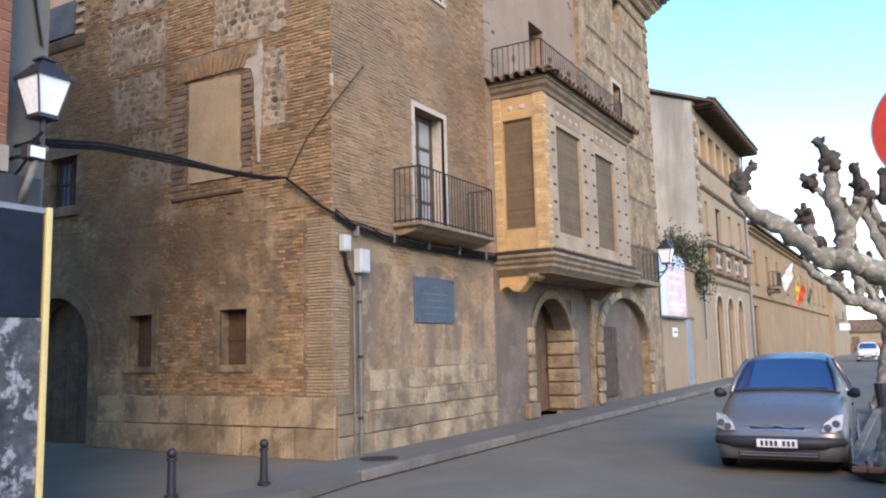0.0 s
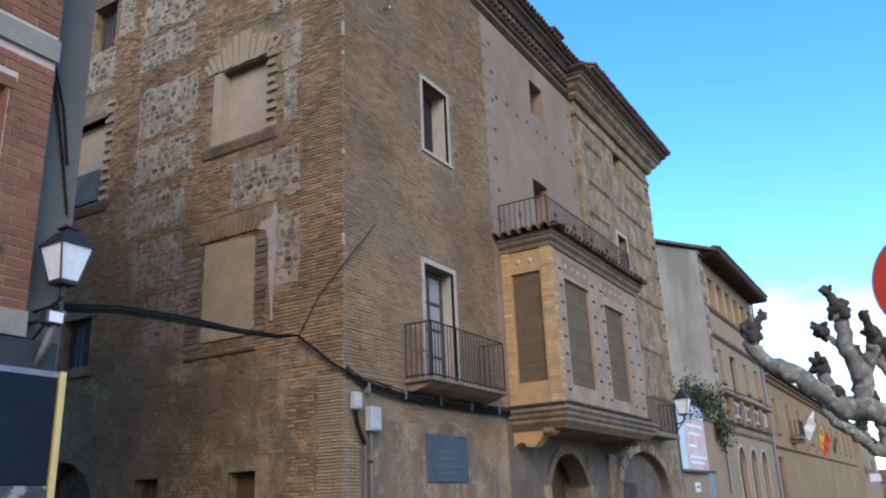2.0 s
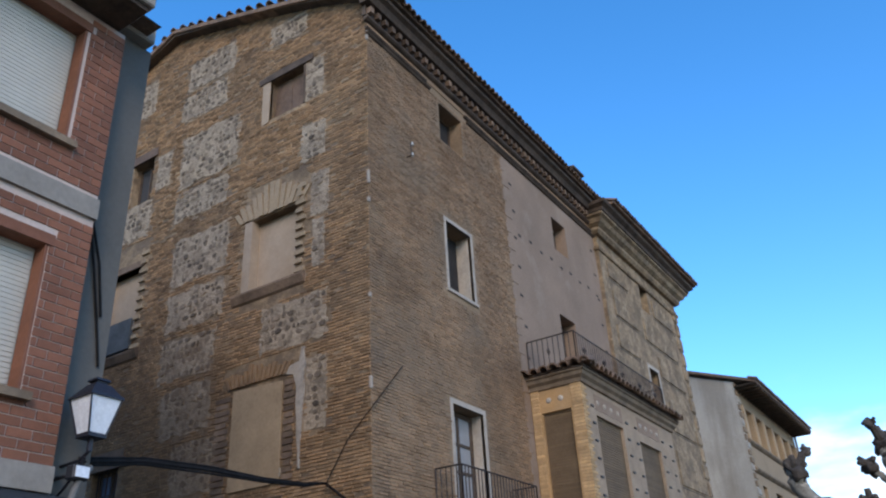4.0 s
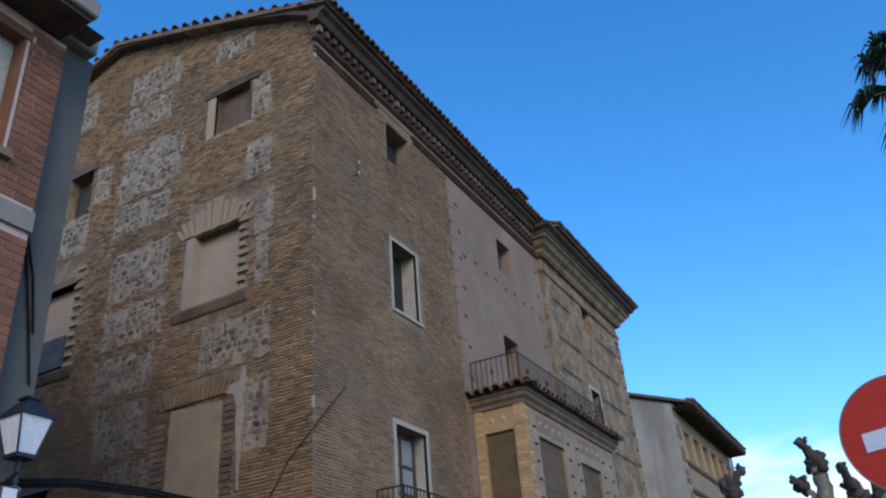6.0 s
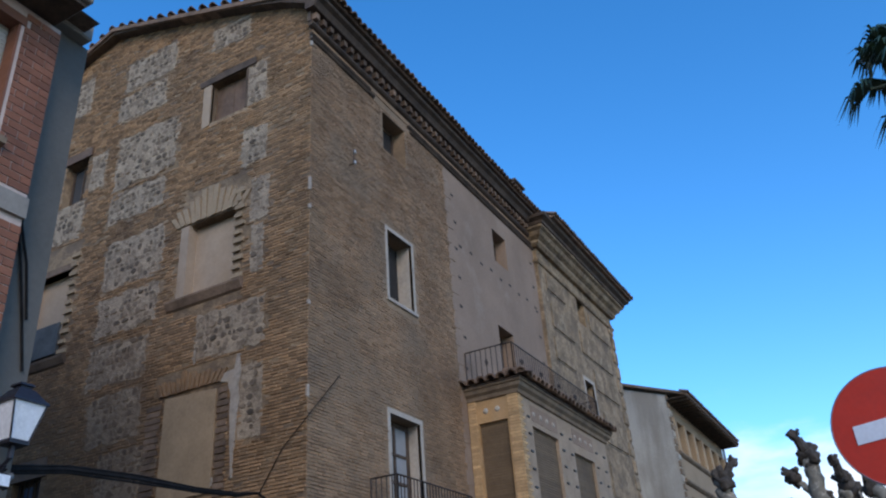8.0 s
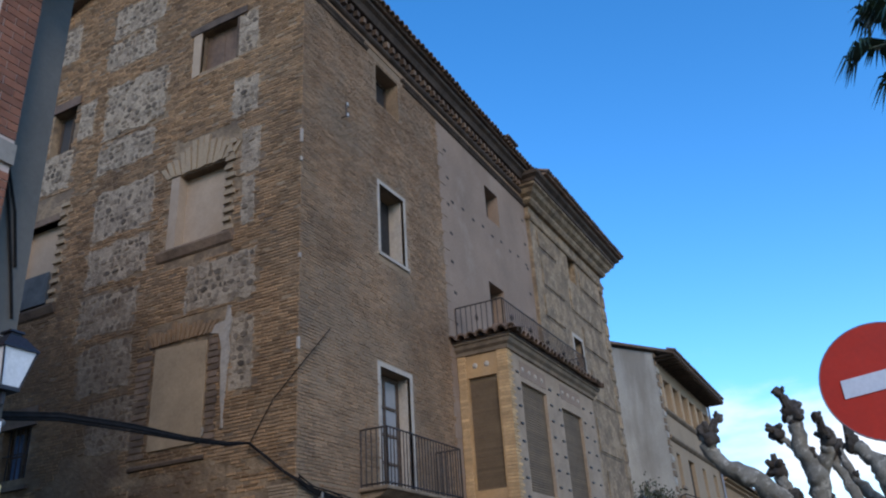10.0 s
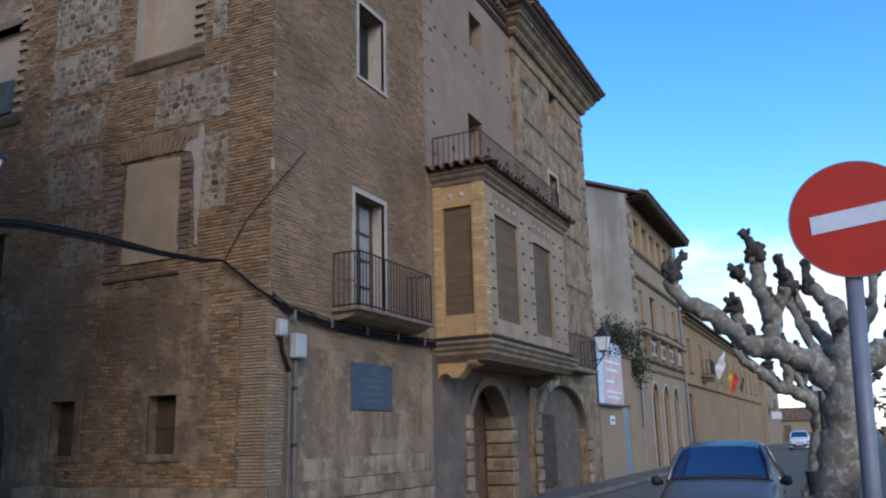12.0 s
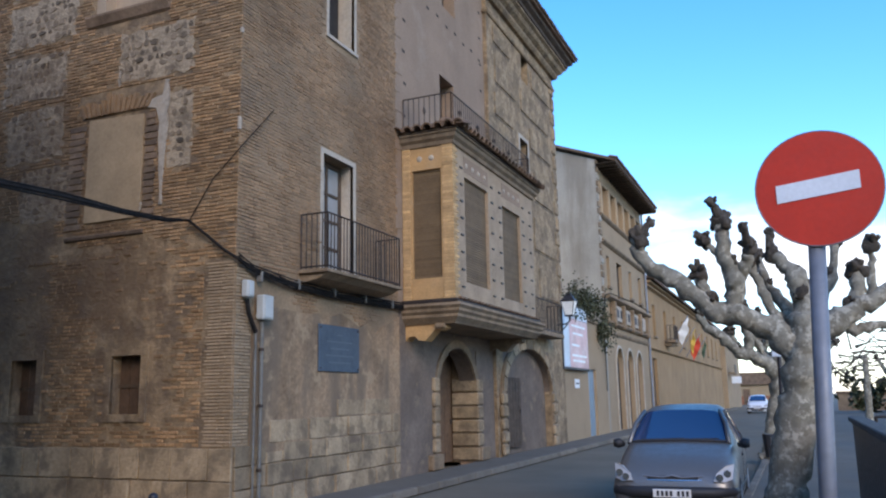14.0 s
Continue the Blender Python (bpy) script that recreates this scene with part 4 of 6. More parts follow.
balcony = thing("balcony", "narrow stone balcony with plain black iron railing", "balcony", (0, 0, 0))
part("slab", B(0.0, 0.62, 1.75, 4.72, 4.03, 4.1, bevel=0.015), "stone", balcony)
part("slab_moulding", extrude_profile([(0.0, 3.88), (0.2, 3.9), (0.42, 3.95), (0.56, 4.028), (0.0, 4.028)], 1.83, 4.64, lambda o, y, z: (o, y, z)), "stone", balcony)
railing(balcony, [(0.02, 1.82), (0.58, 1.82), (0.58, 4.66), (0.02, 4.66)], 4.1, 5.12, 0.115)
far_balcony = thing("balcony", "small dark iron balcony beside the oriel", "balcony", (0, 0, 0))
part("slab", B(0.12, 0.7, 13.3, 17.2, 3.75, 3.9, bevel=0.02), "stone", far_balcony)
railing(far_balcony, [(0.14, 13.4), (0.66, 13.4), (0.66, 17.1), (0.14, 17.1)], 3.9, 4.9, 0.14)

# ---- cornice, string courses and eaves ----
for z in (14.08, 14.2):
    for y0, y1 in ((-0.05, 2.35), (4.0, SPLIT_B)) if z < 14.1 else ((-0.08, 2.2), (3.9, SPLIT_B)):
        part("string_course", extrude_profile([(0.0, z), (0.05, z + 0.02), (0.08, z + 0.06), (0.0, z + 0.08)], y0, y1, lambda o, y, zz: (o, y, zz)), "eave_wood", palace, "thin dark string course")
part("frieze", B(0.0, 0.02, 0.0, SPLIT_B, 14.29, 14.42), "front_brick", palace, "plain brick frieze strip")
part("string_course", extrude_profile([(0.0, 14.42), (0.07, 14.44), (0.12, 14.48), (0.12, 14.52), (0.0, 14.53)], -0.12, SPLIT_B, lambda o, y, z: (o, y, z)), "eave_wood", palace)
dentils = part("dentil_band", B(0.0, 0.08, -0.15, SPLIT_B, 14.53, 14.8), "eave_wood", palace, "dark band behind the dentils")
for k in range(46):
    y = -0.1 + k * 0.258
    part("dentil", B(0.08, 0.2, y, y + 0.12, 14.58 + 0.01 * (k % 3), 14.74), "dentil", dentils)
part("eave_moulding", extrude_profile([(0.0, 14.8), (0.24, 14.8), (0.28, 14.87), (0.32, 14.93), (0.42, 14.98), (0.42, 15.07), (0.0, 15.07)], -0.25, SPLIT_B, lambda o, y, z: (o, y, z)), "eave_wood", palace, "dark moulded timber eave")
rng = random.Random(12)
for k in range(58):
    tile(roof, 0.6, -0.26 + k * 0.207, 15.12, 0, 20, 1.06)
for k in range(34):
    u = 0.2 + k * 0.36
    tile(roof, -u, -0.33, GABLE(u) + 0.06, -90, 6, 0.95)
part("verge", prism([(-0.1, 14.86)] + [(0.63 * k, GABLE(0.63 * k) - 0.1) for k in range(0, 21)] + [(12.8, 15.05)] + [(0.63 * k, GABLE(0.63 * k) + 0.03) for k in range(20, -1, -1)] + [(-0.1, 15.16)], side, -0.24, -0.004), "eave_wood", palace, "stepped brick verge of the gable")
# tower cornice
def tower_band(profile, name, mat):
    bm = bmesh.new()
    rows = []
    for o, z in profile:
        x = 0.12 + o
        rows.append([bm.verts.new(p) for p in ((0.0, SPLIT_B - o, z), (x, SPLIT_B - o, z), (x, END + o, z), (-2.0, END + o, z))])
    for k in range(len(rows)):
        a, b = rows[k], rows[(k + 1) % len(rows)]
        for j in range(3):
            bm.faces.new((a[j], a[j + 1], b[j + 1], b[j]))
    bmesh.ops.recalc_face_normals(bm, faces=bm.faces)
    return part(name, bm, mat, palace)


tower_band([(-0.02, 14.15), (0.12, 14.15), (0.2, 14.25), (0.2, 14.34), (0.34, 14.44), (0.4, 14.56), (0.5, 14.62), (0.5, 14.7), (-0.02, 14.7)], "cornice", "tower")
tower_band([(-0.02, 14.704), (0.54, 14.704), (0.56, 14.8), (0.7, 14.88), (0.72, 14.98), (-0.02, 14.98)], "eave_moulding", "eave_wood")
tower_band([(-0.02, 13.62), (0.05, 13.62), (0.08, 13.68), (0.08, 13.74), (-0.02, 13.78)], "string_course", "tower")
for k in range(42):
    tile(tower_roof, 1.02, SPLIT_B - 0.1 + k * 0.2, 15.05, 0, 23)
for k in range(14):
    tile(tower_roof, 0.9 - k * 0.2, END + 0.86, 15.05, 90, 23)
# raised panels of mock ashlar on the tower
for (y0, y1, z0, z1) in ((12.3, 13.9, 12.9, 13.45), (16.3, 18.6, 12.75, 13.4), (12.4, 14.3, 11.6, 12.4), (15.0, 18.2, 11.5, 12.3), (12.3, 14.0, 10.5, 11.2), (15.9, 18.4, 10.4, 11.1), (16.2, 18.5, 8.6, 9.6), (13.0, 14.3, 8.6, 9.6), (16.0, 18.4, 6.8, 7.9), (16.4, 18.7, 5.2, 6.2)):
    part("stucco_panel", prism([(y0, z0), (y1, z0), (y1, z1), (y0, z1)], tower, -0.03, 0.01), "tower", palace, "raised stucco panel")
    part("groove", prism([(y0, z0 - 0.09), (y1, z0 - 0.09), (y1, z0 - 0.05), (y0, z0 - 0.05)], tower, -0.004, 0.01), "dark_wood", palace)
for k in range(16):
    z = 4.4 + k * 0.6
    part("corner_stone", B(0.05, 0.16, END - (0.5 if k % 2 else 0.3), END + 0.03, z, z + 0.5, bevel=0.03), "tower", palace)
# putlog holes in the plastered part, as near-black chips: one long row, and a column at each side
spots = [(6.3 + k * 0.62, 11.85 + 0.06 * (k % 2)) for k in range(9)] + [(6.05 + 0.06 * (k % 2), 8.4 + k * 0.82) for k in range(7)] + [(11.35, 9.2 + k * 0.85) for k in range(6)]
for y, z in spots:
    if not within([F_W4B, F_GDOOR], y, z, 0.15):
        part("putlog_hole", prism([(y, z), (y + 0.15, z - 0.01), (y + 0.15, z + 0.06), (y, z + 0.07)], front, -0.003, 0.06), "void", palace)
# toothed edge where the brick meets the plaster
for k in range(22):
    w = 0.28 if k % 2 else 0.12
    part("patch", prism([(SPLIT_A - 0.1, 4.2 + k * 0.47), (SPLIT_A + w, 4.22 + k * 0.47), (SPLIT_A + w - 0.03, 4.5 + k * 0.47), (SPLIT_A - 0.1, 4.52 + k * 0.47)], front, -0.012, 0.01), "pink_plaster", palace)
# small chimney-like dormer on the roof
part("dormer", B(-0.6, 0.2, 10.1, 10.6, 15.2, 15.75, bevel=0.03), "brick", palace)
part("dormer_roof", B(-0.7, 0.42, 9.95, 10.75, 15.75, 15.84, bevel=0.02), "eave_wood", palace)

# ---- brick courses, rubble panels and base blocks ----
PANELS = [(4.1, 5.75, 15.3, 16.2), (4.3, 5.9, 14.35, 15.15), (3.75, 5.7, 12.35, 13.8), (4.0, 5.75, 11.45, 12.2), (3.85, 5.6, 9.75, 10.9), (3.85, 5.6, 8.65, 9.55),
          (4.0, 5.65, 7.5, 8.4), (4.0, 5.45, 6.3, 7.3), (1.2, 1.72, 13.1, 14.2), (1.12, 1.8, 11.5, 12.45), (1.0, 1.48, 10.1, 11.1), (1.1, 1.42, 8.95, 10.0),
          (7.05, 7.95, 15.3, 16.4), (6.1, 6.62, 12.7, 13.7), (6.65, 7.8, 11.5, 12.5), (1.75, 2.9, 15.2, 15.85), (1.0, 2.7, 7.45, 8.4), (0.98, 1.5, 5.75, 7.1), (3.7, 5.0, 5.1, 6.1)]
S_HOLES = [S_SM1, S_SM2, S_ARCH, S_LWIN, S_W3, S_V3, S_B1]
S_WIDE = [(S_W2[0] - 0.3, S_W2[1] + 0.3, 8.5, 11.4), (S_V2[0] - 0.3, S_V2[1] + 0.3, 8.5, 11.4), (1.55, 3.6, 6.9, 7.4), (S_SM1[0] - 0.15, S_SM1[1] + 0.15, 1.5, 2.75), (S_SM2[0] - 0.15, S_SM2[1] + 0.15, 1.5, 2.75), (5.8, 8.6, 0, 3.4)]


def worn(u, z):
    """Where render still hides the bricks of the lower side wall."""
    return noise.noise(Vector((u * 0.75, z * 0.75, 3.1))) + 0.45 * noise.noise(Vector((u * 2.1, z * 2.1, 7.7))) - max(0, (z - 4.2)) * 0.3 > -0.2


def side_brick(u, z):
    if u < 0.02 or z > GABLE(u) - 0.1 or within(S_HOLES, u, z, 0.07) or within(S_WIDE, u, z) or within(PANELS, u + 0.16 * noise.noise(Vector((u * 3, z * 3, 4))), z + 0.16 * noise.noise(Vector((u * 3, z * 3, 8))), 0.02):
        return False
    if z < 4.5 and u > 0.5:
        wander = 0.22 * noise.noise(Vector((u * 2.2, z * 2.6, 6)))
        strip = within([(2.95, 3.95, 1.3, 3.3), (0.5, 1.15, 1.1, 4.4), (0.5, 4.6, 1.0, 1.42), (3.4, 4.1, 3.3, 4.4)], u + wander, z + wander)
        return noise.noise(Vector((u * 5, z * 12, 9))) > (-0.2 if strip else 0.34)
    return not (z < 5.4 and u > 0.45 and worn(u + 0.25 * noise.noise(Vector((u * 5, z * 9, 2))), z)) and noise.noise(Vector((u * 6, z * 23, 9))) > -0.44


def front_brick(u, z):
    if within([F_DOOR, F_W3], u, z, 0.16) or within([F_W4], u, z, 0.04):
        return False
    return z > 3.95 + 0.2 * noise.noise(Vector((u * 1.5, z, 0))) or (z > 3.1 and noise.noise(Vector((u * 1.1, z * 1.5, 5))) > 0.15)


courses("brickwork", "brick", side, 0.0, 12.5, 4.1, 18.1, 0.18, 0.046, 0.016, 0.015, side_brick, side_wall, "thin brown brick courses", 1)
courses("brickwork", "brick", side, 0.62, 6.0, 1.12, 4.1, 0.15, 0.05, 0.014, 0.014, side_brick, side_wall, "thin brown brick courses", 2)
courses("brickwork", "front_brick", front, 0.0, SPLIT_A - 0.02, 4.1, 14.08, 0.2, 0.046, 0.015, 0.011, front_brick, brick_front, "thin brown brick courses", 3)
courses("brickwork", "front_brick", front, 0.62, SPLIT_A - 0.02, 3.1, 4.1, 0.25, 0.046, 0.015, 0.014, front_brick, brick_front, "thin brown brick courses", 4)
corner_brick = bpy.data.meshes.new("brick")
bm = B(0, 1, -0.021, 0.004, 0, 0.038, bevel=0.004)
bm.to_mesh(corner_brick)
bm.free()
corner_brick.materials.append(M["brick_pale_part"])
rng = random.Random(5)
for row in range(56):
    z = 1.12 + row * 0.052
    for wall, turn, total in ((side_wall, pose(0, 0, 0, 0, 0, 180) @ Matrix.Diagonal((1, -1, 1, 1)), 0.54 + rng.uniform(-0.04, 0.04)), (brick_front, pose(0, 0, 0, 0, 0, 90), 0.4 + rng.uniform(-0.03, 0.03))):
        cuts = [0.0, 0.25, total] if row % 2 else [0.0, 0.14, total]
        for c0, c1 in zip(cuts, cuts[1:]):
            if c1 - c0 < 0.05:
                continue
            q = new("brick", corner_brick)
            q.parent = wall
            q.matrix_basis = turn @ Matrix.LocRotScale((c0 + 0.006, rng.uniform(-0.003, 0.003), z + rng.uniform(-0.003, 0.003)), None, (c1 - c0 - 0.012, 1, rng.uniform(0.92, 1.02)))
# thick render over the lower front, with a ragged upper edge
low = [(0.45, 0.98)] + [(0.45 + 0.1 * noise.noise(Vector((k, 0, 1))), 0.98 + 0.3 * k) for k in range(1, 8)]
low += [(0.7 + k * 0.36, 3.35 + 0.45 * noise.noise(Vector((k * 0.5, 2, 1)))) for k in range(14)] + [(SPLIT_A - 0.01, 3.6), (SPLIT_A - 0.01, 0.98)]
part("render_coat", prism(low, front, -0.028, 0.003), "low_plaster", brick_front, "stained ochre render coat")
part("render_coat", pierced(lambda u, z, d: front(u, z, d - 0.02), SPLIT_A, SPLIT_B, 0.15, 3.8, [F_ARCH1], 0.015), "grey_coat", mid_front, "stained grey-lilac render coat")

rng = random.Random(21)


def rubble(panel, name):
    """Uneven field stones bedded in lime mortar."""
    a, b, c, d = panel
    verts, faces = [], []
    z = c + 0.03
    while z < d - 0.06:
        h = rng.uniform(0.07, 0.15)
        u = a + 0.02 - rng.random() * 0.1
        while u < b - 0.05:
            w = rng.uniform(0.08, 0.24)
            cu, cz = u + w / 2, z + h / 2
            if rng.random() < 0.62 and cu - w * 0.4 > a and cu + w * 0.4 < b:
                n = rng.choice((5, 6, 7))
                p = rng.uniform(0.014, 0.03)
                k = len(verts)
                ring = [(cu + w * 0.52 * math.cos(2 * math.pi * i / n + 0.3) * rng.uniform(0.6, 1.15), cz + h * 0.6 * math.sin(2 * math.pi * i / n + 0.3) * rng.uniform(0.6, 1.2)) for i in range(n)]
                verts += [side(x, y, -0.004) for x, y in ring] + [side(cu + (x - cu) * 0.82, cz + (y - cz) * 0.82, -p) for x, y in ring]
                faces += [tuple(k + n + i for i in range(n))] + [(k + i, k + (i + 1) % n, k + n + (i + 1) % n, k + n + i) for i in range(n)]
            u += w + rng.uniform(-0.02, 0.03)
        z += h + 0.02
    mesh = bpy.data.meshes.new("rubble")
    mesh.from_pydata(verts, [], faces)
    mesh.materials.append(M["rubble"])
    e_ = min(0.08, 0.05 * (b - a), 0.05 * (d - c))
    jag = lambda p, q, n=9: [(p[0] + (q[0] - p[0]) * k / n + rng.uniform(-e_, e_), p[1] + (q[1] - p[1]) * k / n + rng.uniform(-e_, e_)) for k in range(n)]
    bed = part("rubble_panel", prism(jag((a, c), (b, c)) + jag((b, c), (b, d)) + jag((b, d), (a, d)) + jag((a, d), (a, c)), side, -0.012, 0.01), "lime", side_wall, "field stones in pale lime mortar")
    ob = new("rubble", mesh)
    ob.parent = side_wall
    tagged(ob, kind="stuff")


for p in PANELS:
    rubble(p, "rubble")


def blocks(place, u0, u1, rows, parent, seed, proud=0.032, skip=()):
    """Base courses of large squared sandstone blocks."""
    r = random.Random(seed)
    for z0, z1 in rows:
        u = u0
        while u < u1 - 0.1:
            w = min(r.uniform(0.36, 0.85), u1 - u)
            if u1 - u - w < 0.25:
                w = u1 - u
            if not within(skip, u + w / 2, (z0 + z1) / 2, 0.2):
                p = proud + r.uniform(-0.012, 0.015)
                j = lambda: r.uniform(0.002, 0.018)
                bm = prism([(u + j(), z0 + j()), (u + w * r.uniform(0.4, 0.6), z0 + j()), (u + w - j(), z0 + j()), (u + w - j(), z1 - j()), (u + w * r.uniform(0.4, 0.6), z1 - j()), (u + j(), z1 - j())], place, -p, 0.01)
                bmesh.ops.bevel(bm, geom=bm.edges[:], offset=0.009, segments=1, affect="EDGES")
                part("stone_block", bm, "ashlar", parent)
            u += w


blocks(front, 0.06, SPLIT_A, [(0.1, 0.45), (0.45, 0.8), (0.8, 1.12)], brick_front, 1, 0.036)
blocks(front, 0.95, SPLIT_A - 0.1, [(1.12, 1.5)], brick_front, 3, 0.038)
blocks(front, 2.6, SPLIT_A - 0.5, [(1.5, 1.82)], brick_front, 4, 0.036)
blocks(side, -0.05, 5.75, [(0.1, 0.6), (0.6, 1.1)], side_wall, 2)

# ---- low house beside the tower: rendered wall, blue door, billboard, creeper ----
low_house = thing("low_house", "low ochre rendered house with a pale blue door", "building", (0, 0, 0))
lw = part("wall", pierced(front, END + 0.02, 26.98, 0.05, 4.9, [(23.3, 24.75, 0.12, 2.9)], 0.4), "h2_ochre", low_house, "stained ochre rendered wall")
part("back", B(-8, -0.42, END + 0.02, 26.9, 0.05, 4.88), "h2_ochre", low_house)
part("coping", B(-0.5, 0.08, END + 0.04, 26.96, 4.9, 5.02, bevel=0.02), "stone", low_house)
M["blue_door"] = plain("pale_blue_door", (0.19, 0.26, 0.31), 0.5)
d = part("door", prism([(23.3, 0.13), (24.75, 0.13), (24.75, 2.9), (23.3, 2.9)], front, 0.12, 0.18), "blue_door", low_house, "pale blue glazed door")
for a, b, c, e in ((23.4, 23.98, 0.3, 1.2), (24.07, 24.65, 0.3, 1.2), (23.4, 23.98, 1.35, 2.75), (24.07, 24.65, 1.35, 2.75)):
    part("pane", prism([(a, c), (b, c), (b, e), (a, e)], front, 0.10, 0.119), "blue_door", d)
board = thing("billboard", "framed advertising board, pale pink and blue, fixed on the wall", "sign", (0, 0, 0))
M["poster_pink"] = material("faded_poster_pink", (0.50, 0.30, 0.32), 0.4, spread=0.2, scale=1.2, bump=0, stain=(0.62, 0.55, 0.6), stain_scale=1.1, stain_amount=0.7)
M["poster_blue"] = material("faded_poster_blue", (0.42, 0.52, 0.62), 0.4, spread=0.15, scale=1.2, bump=0)
part("backing", B(0.004, 0.16, 18.95, 22.9, 2.78, 5.35, bevel=0.02), "black_plastic", board)
part("poster", B(0.161, 0.175, 19.9, 22.8, 2.88, 4.75), "poster_pink", board, "faded pink poster")
part("poster_edge", B(0.161, 0.175, 19.05, 19.88, 2.88, 5.25), "poster_blue", board, "pale blue poster strip")
part("poster_top", B(0.161, 0.175, 19.9, 22.8, 4.77, 5.25), "poster_blue", board)
for k, (y0, y1, z) in enumerate(((20.2, 22.4, 4.45), (20.4, 22.0, 4.15), (20.2, 21.4, 3.7), (20.2, 22.5, 3.3), (20.3, 22.2, 3.1))):
    part("text_bar", B(0.176, 0.18, y0, y1, z, z + 0.09), "sign_white", board)
small_plate = thing("wall_plate", "small white street plate on the rendered wall", "sign", (0, 0, 0))
part("plate", B(0.004, 0.03, 21.0, 21.7, 2.1, 2.45, bevel=0.008), "sign_white", small_plate)
part("text_bar", B(0.031, 0.034, 21.1, 21.6, 2.25, 2.31), "ink", small_plate)


def foliage(parent, centre, size, count, leaf, mat, seed, name="leaves"):
    """Many small leaves in uneven clumps."""
    r = random.Random(seed)
    verts, faces = [], []
    clumps = [(Vector((r.gauss(0, size[0] / 2.2), r.gauss(0, size[1] / 2.2), r.gauss(0, size[2] / 2.2))), r.uniform(0.12, 0.3)) for _ in range(max(6, count // 60))]
    for _ in range(count):
        c, s = r.choice(clumps)
        p = Vector(centre) + c + Vector((r.gauss(0, s), r.gauss(0, s), r.gauss(0, s)))
        a = Vector((r.uniform(-1, 1), r.uniform(-1, 1), r.uniform(-1, 1))).normalized()
        b = a.cross(Vector((r.uniform(-1, 1), r.uniform(-1, 1), r.uniform(-1, 1)))).normalized()
        ln, w = leaf * r.uniform(0.6, 1.3), leaf * r.uniform(0.25, 0.45)
        k = len(verts)
        verts += [p, p + a * ln * 0.5 + b * w, p + a * ln, p + a * ln * 0.5 - b * w]
        faces.append((k, k + 1, k + 2, k + 3))
    mesh = bpy.data.meshes.new(name)
    mesh.from_pydata([tuple(v) for v in verts], [], faces)
    mesh.materials.append(M[mat])
    ob = new(name, mesh)
    ob.parent = parent
    return ob


creeper = thing("creeper", "straggling green-brown creeper hanging over the wall top", "plant", (0, 0, 0))
foliage(creeper, (0.0, 23.0, 5.65), (0.3, 2.4, 0.45), 2400, 0.13, "leaf", 3)
foliage(creeper, (0.1, 25.7, 4.7), (0.2, 0.8, 1.0), 1300, 0.12, "leaf", 5)
for k in range(9):
    y = 20.2 + k * 0.65
    part("stem", tube([(-0.1, y, 4.9), (0.05, y + 0.3, 5.5), (0.12, y + 0.1, 6.0 + 0.2 * (k % 3)), (0.2, y + 0.5, 6.2 + 0.25 * (k % 2))], [0.03, 0.022, 0.015, 0.006], 5), "knob", creeper)

# ---- tall house: flaking white side wall, ochre front with a loggia, shop arches ----
tall = thing("tall_house", "tall house with flaking white side wall and ochre front", "building", (0, 0, 0))
T0, T1 = 27.0, 38.8
loggia = [(28.0 + k * 1.8, 29.3 + k * 1.8, 10.55, 12.0) for k in range(6)]
upper = [(28.2, 28.9, 7.0, 8.5), (30.6, 31.9, 6.7, 8.5), (33.8, 34.6, 7.0, 8.5), (36.6, 37.5, 7.0, 8.5)]
arches = [(29.2, 30.9, 0.15, 4.1), (31.9, 33.6, 0.15, 4.1), (34.6, 36.3, 0.15, 4.1)]
part("front_wall", pierced(front, T0 + 0.3, T1, 0.05, 13.0, loggia + upper + arches, 0.3), "h2_ochre", tall, "ochre rendered front")
bm = prism([(0.0, 0.05), (11.0, 0.05), (11.0, 13.0), (5.5, 15.0), (0.0, 13.0)], lambda u, z, d: (-u, T0 + d, z), 0, 0.3)
part("side_wall", bm, "h2_white", tall, "flaking whitewashed side wall")
part("core", B(-10.9, -0.9, T0 + 0.35, T1 - 0.1, 0.05, 12.9), "void", tall, "near-black block in place of dark rooms")
bm = bmesh.new()
for sgn in (0, 1):
    pts = [(1.0, T0 - 0.2, 12.75), (1.0, T1 + 0.1, 12.75), (-5.5, T1 + 0.1, 15.15), (-5.5, T0 - 0.25, 15.15)] if sgn == 0 else [(-11.6, T0 - 0.25, 12.88), (-11.6, T1 + 0.1, 12.88), (-5.5, T1 + 0.1, 15.15), (-5.5, T0 - 0.25, 15.15)]
    a = [bm.verts.new(p) for p in pts]
    b = [bm.verts.new((x, y, z + 0.13)) for x, y, z in pts]
    bm.faces.new(a)
    bm.faces.new(b)
    for k in range(4):
        bm.faces.new((a[k], a[(k + 1) % 4], b[(k + 1) % 4], b[k]))
bmesh.ops.recalc_face_normals(bm, faces=bm.faces)
part("soffit", B(0.0, 0.99, T0 - 0.18, T1, 12.722, 12.745), "dark_wood", tall, "dark boarded soffit")
troof = part("roof", bm, "tile", tall, "dark tiled roof with wide eaves")
for k in range(58):
    tile(troof, 1.08, T0 - 0.2 + k * 0.205, 12.86, 0, 20)
for k in range(24):
    part("rafter", B(0.0, 0.97, T0 + 0.1 + k * 0.5, T0 + 0.2 + k * 0.5, 12.62, 12.72), "dark_wood", troof)
for a, b, c, e in loggia:
    part("loggia_back", prism([(a, c), (b, c), (b, e), (a, e)], front, 0.28, 0.3), "brick", tall)
for k in range(7):
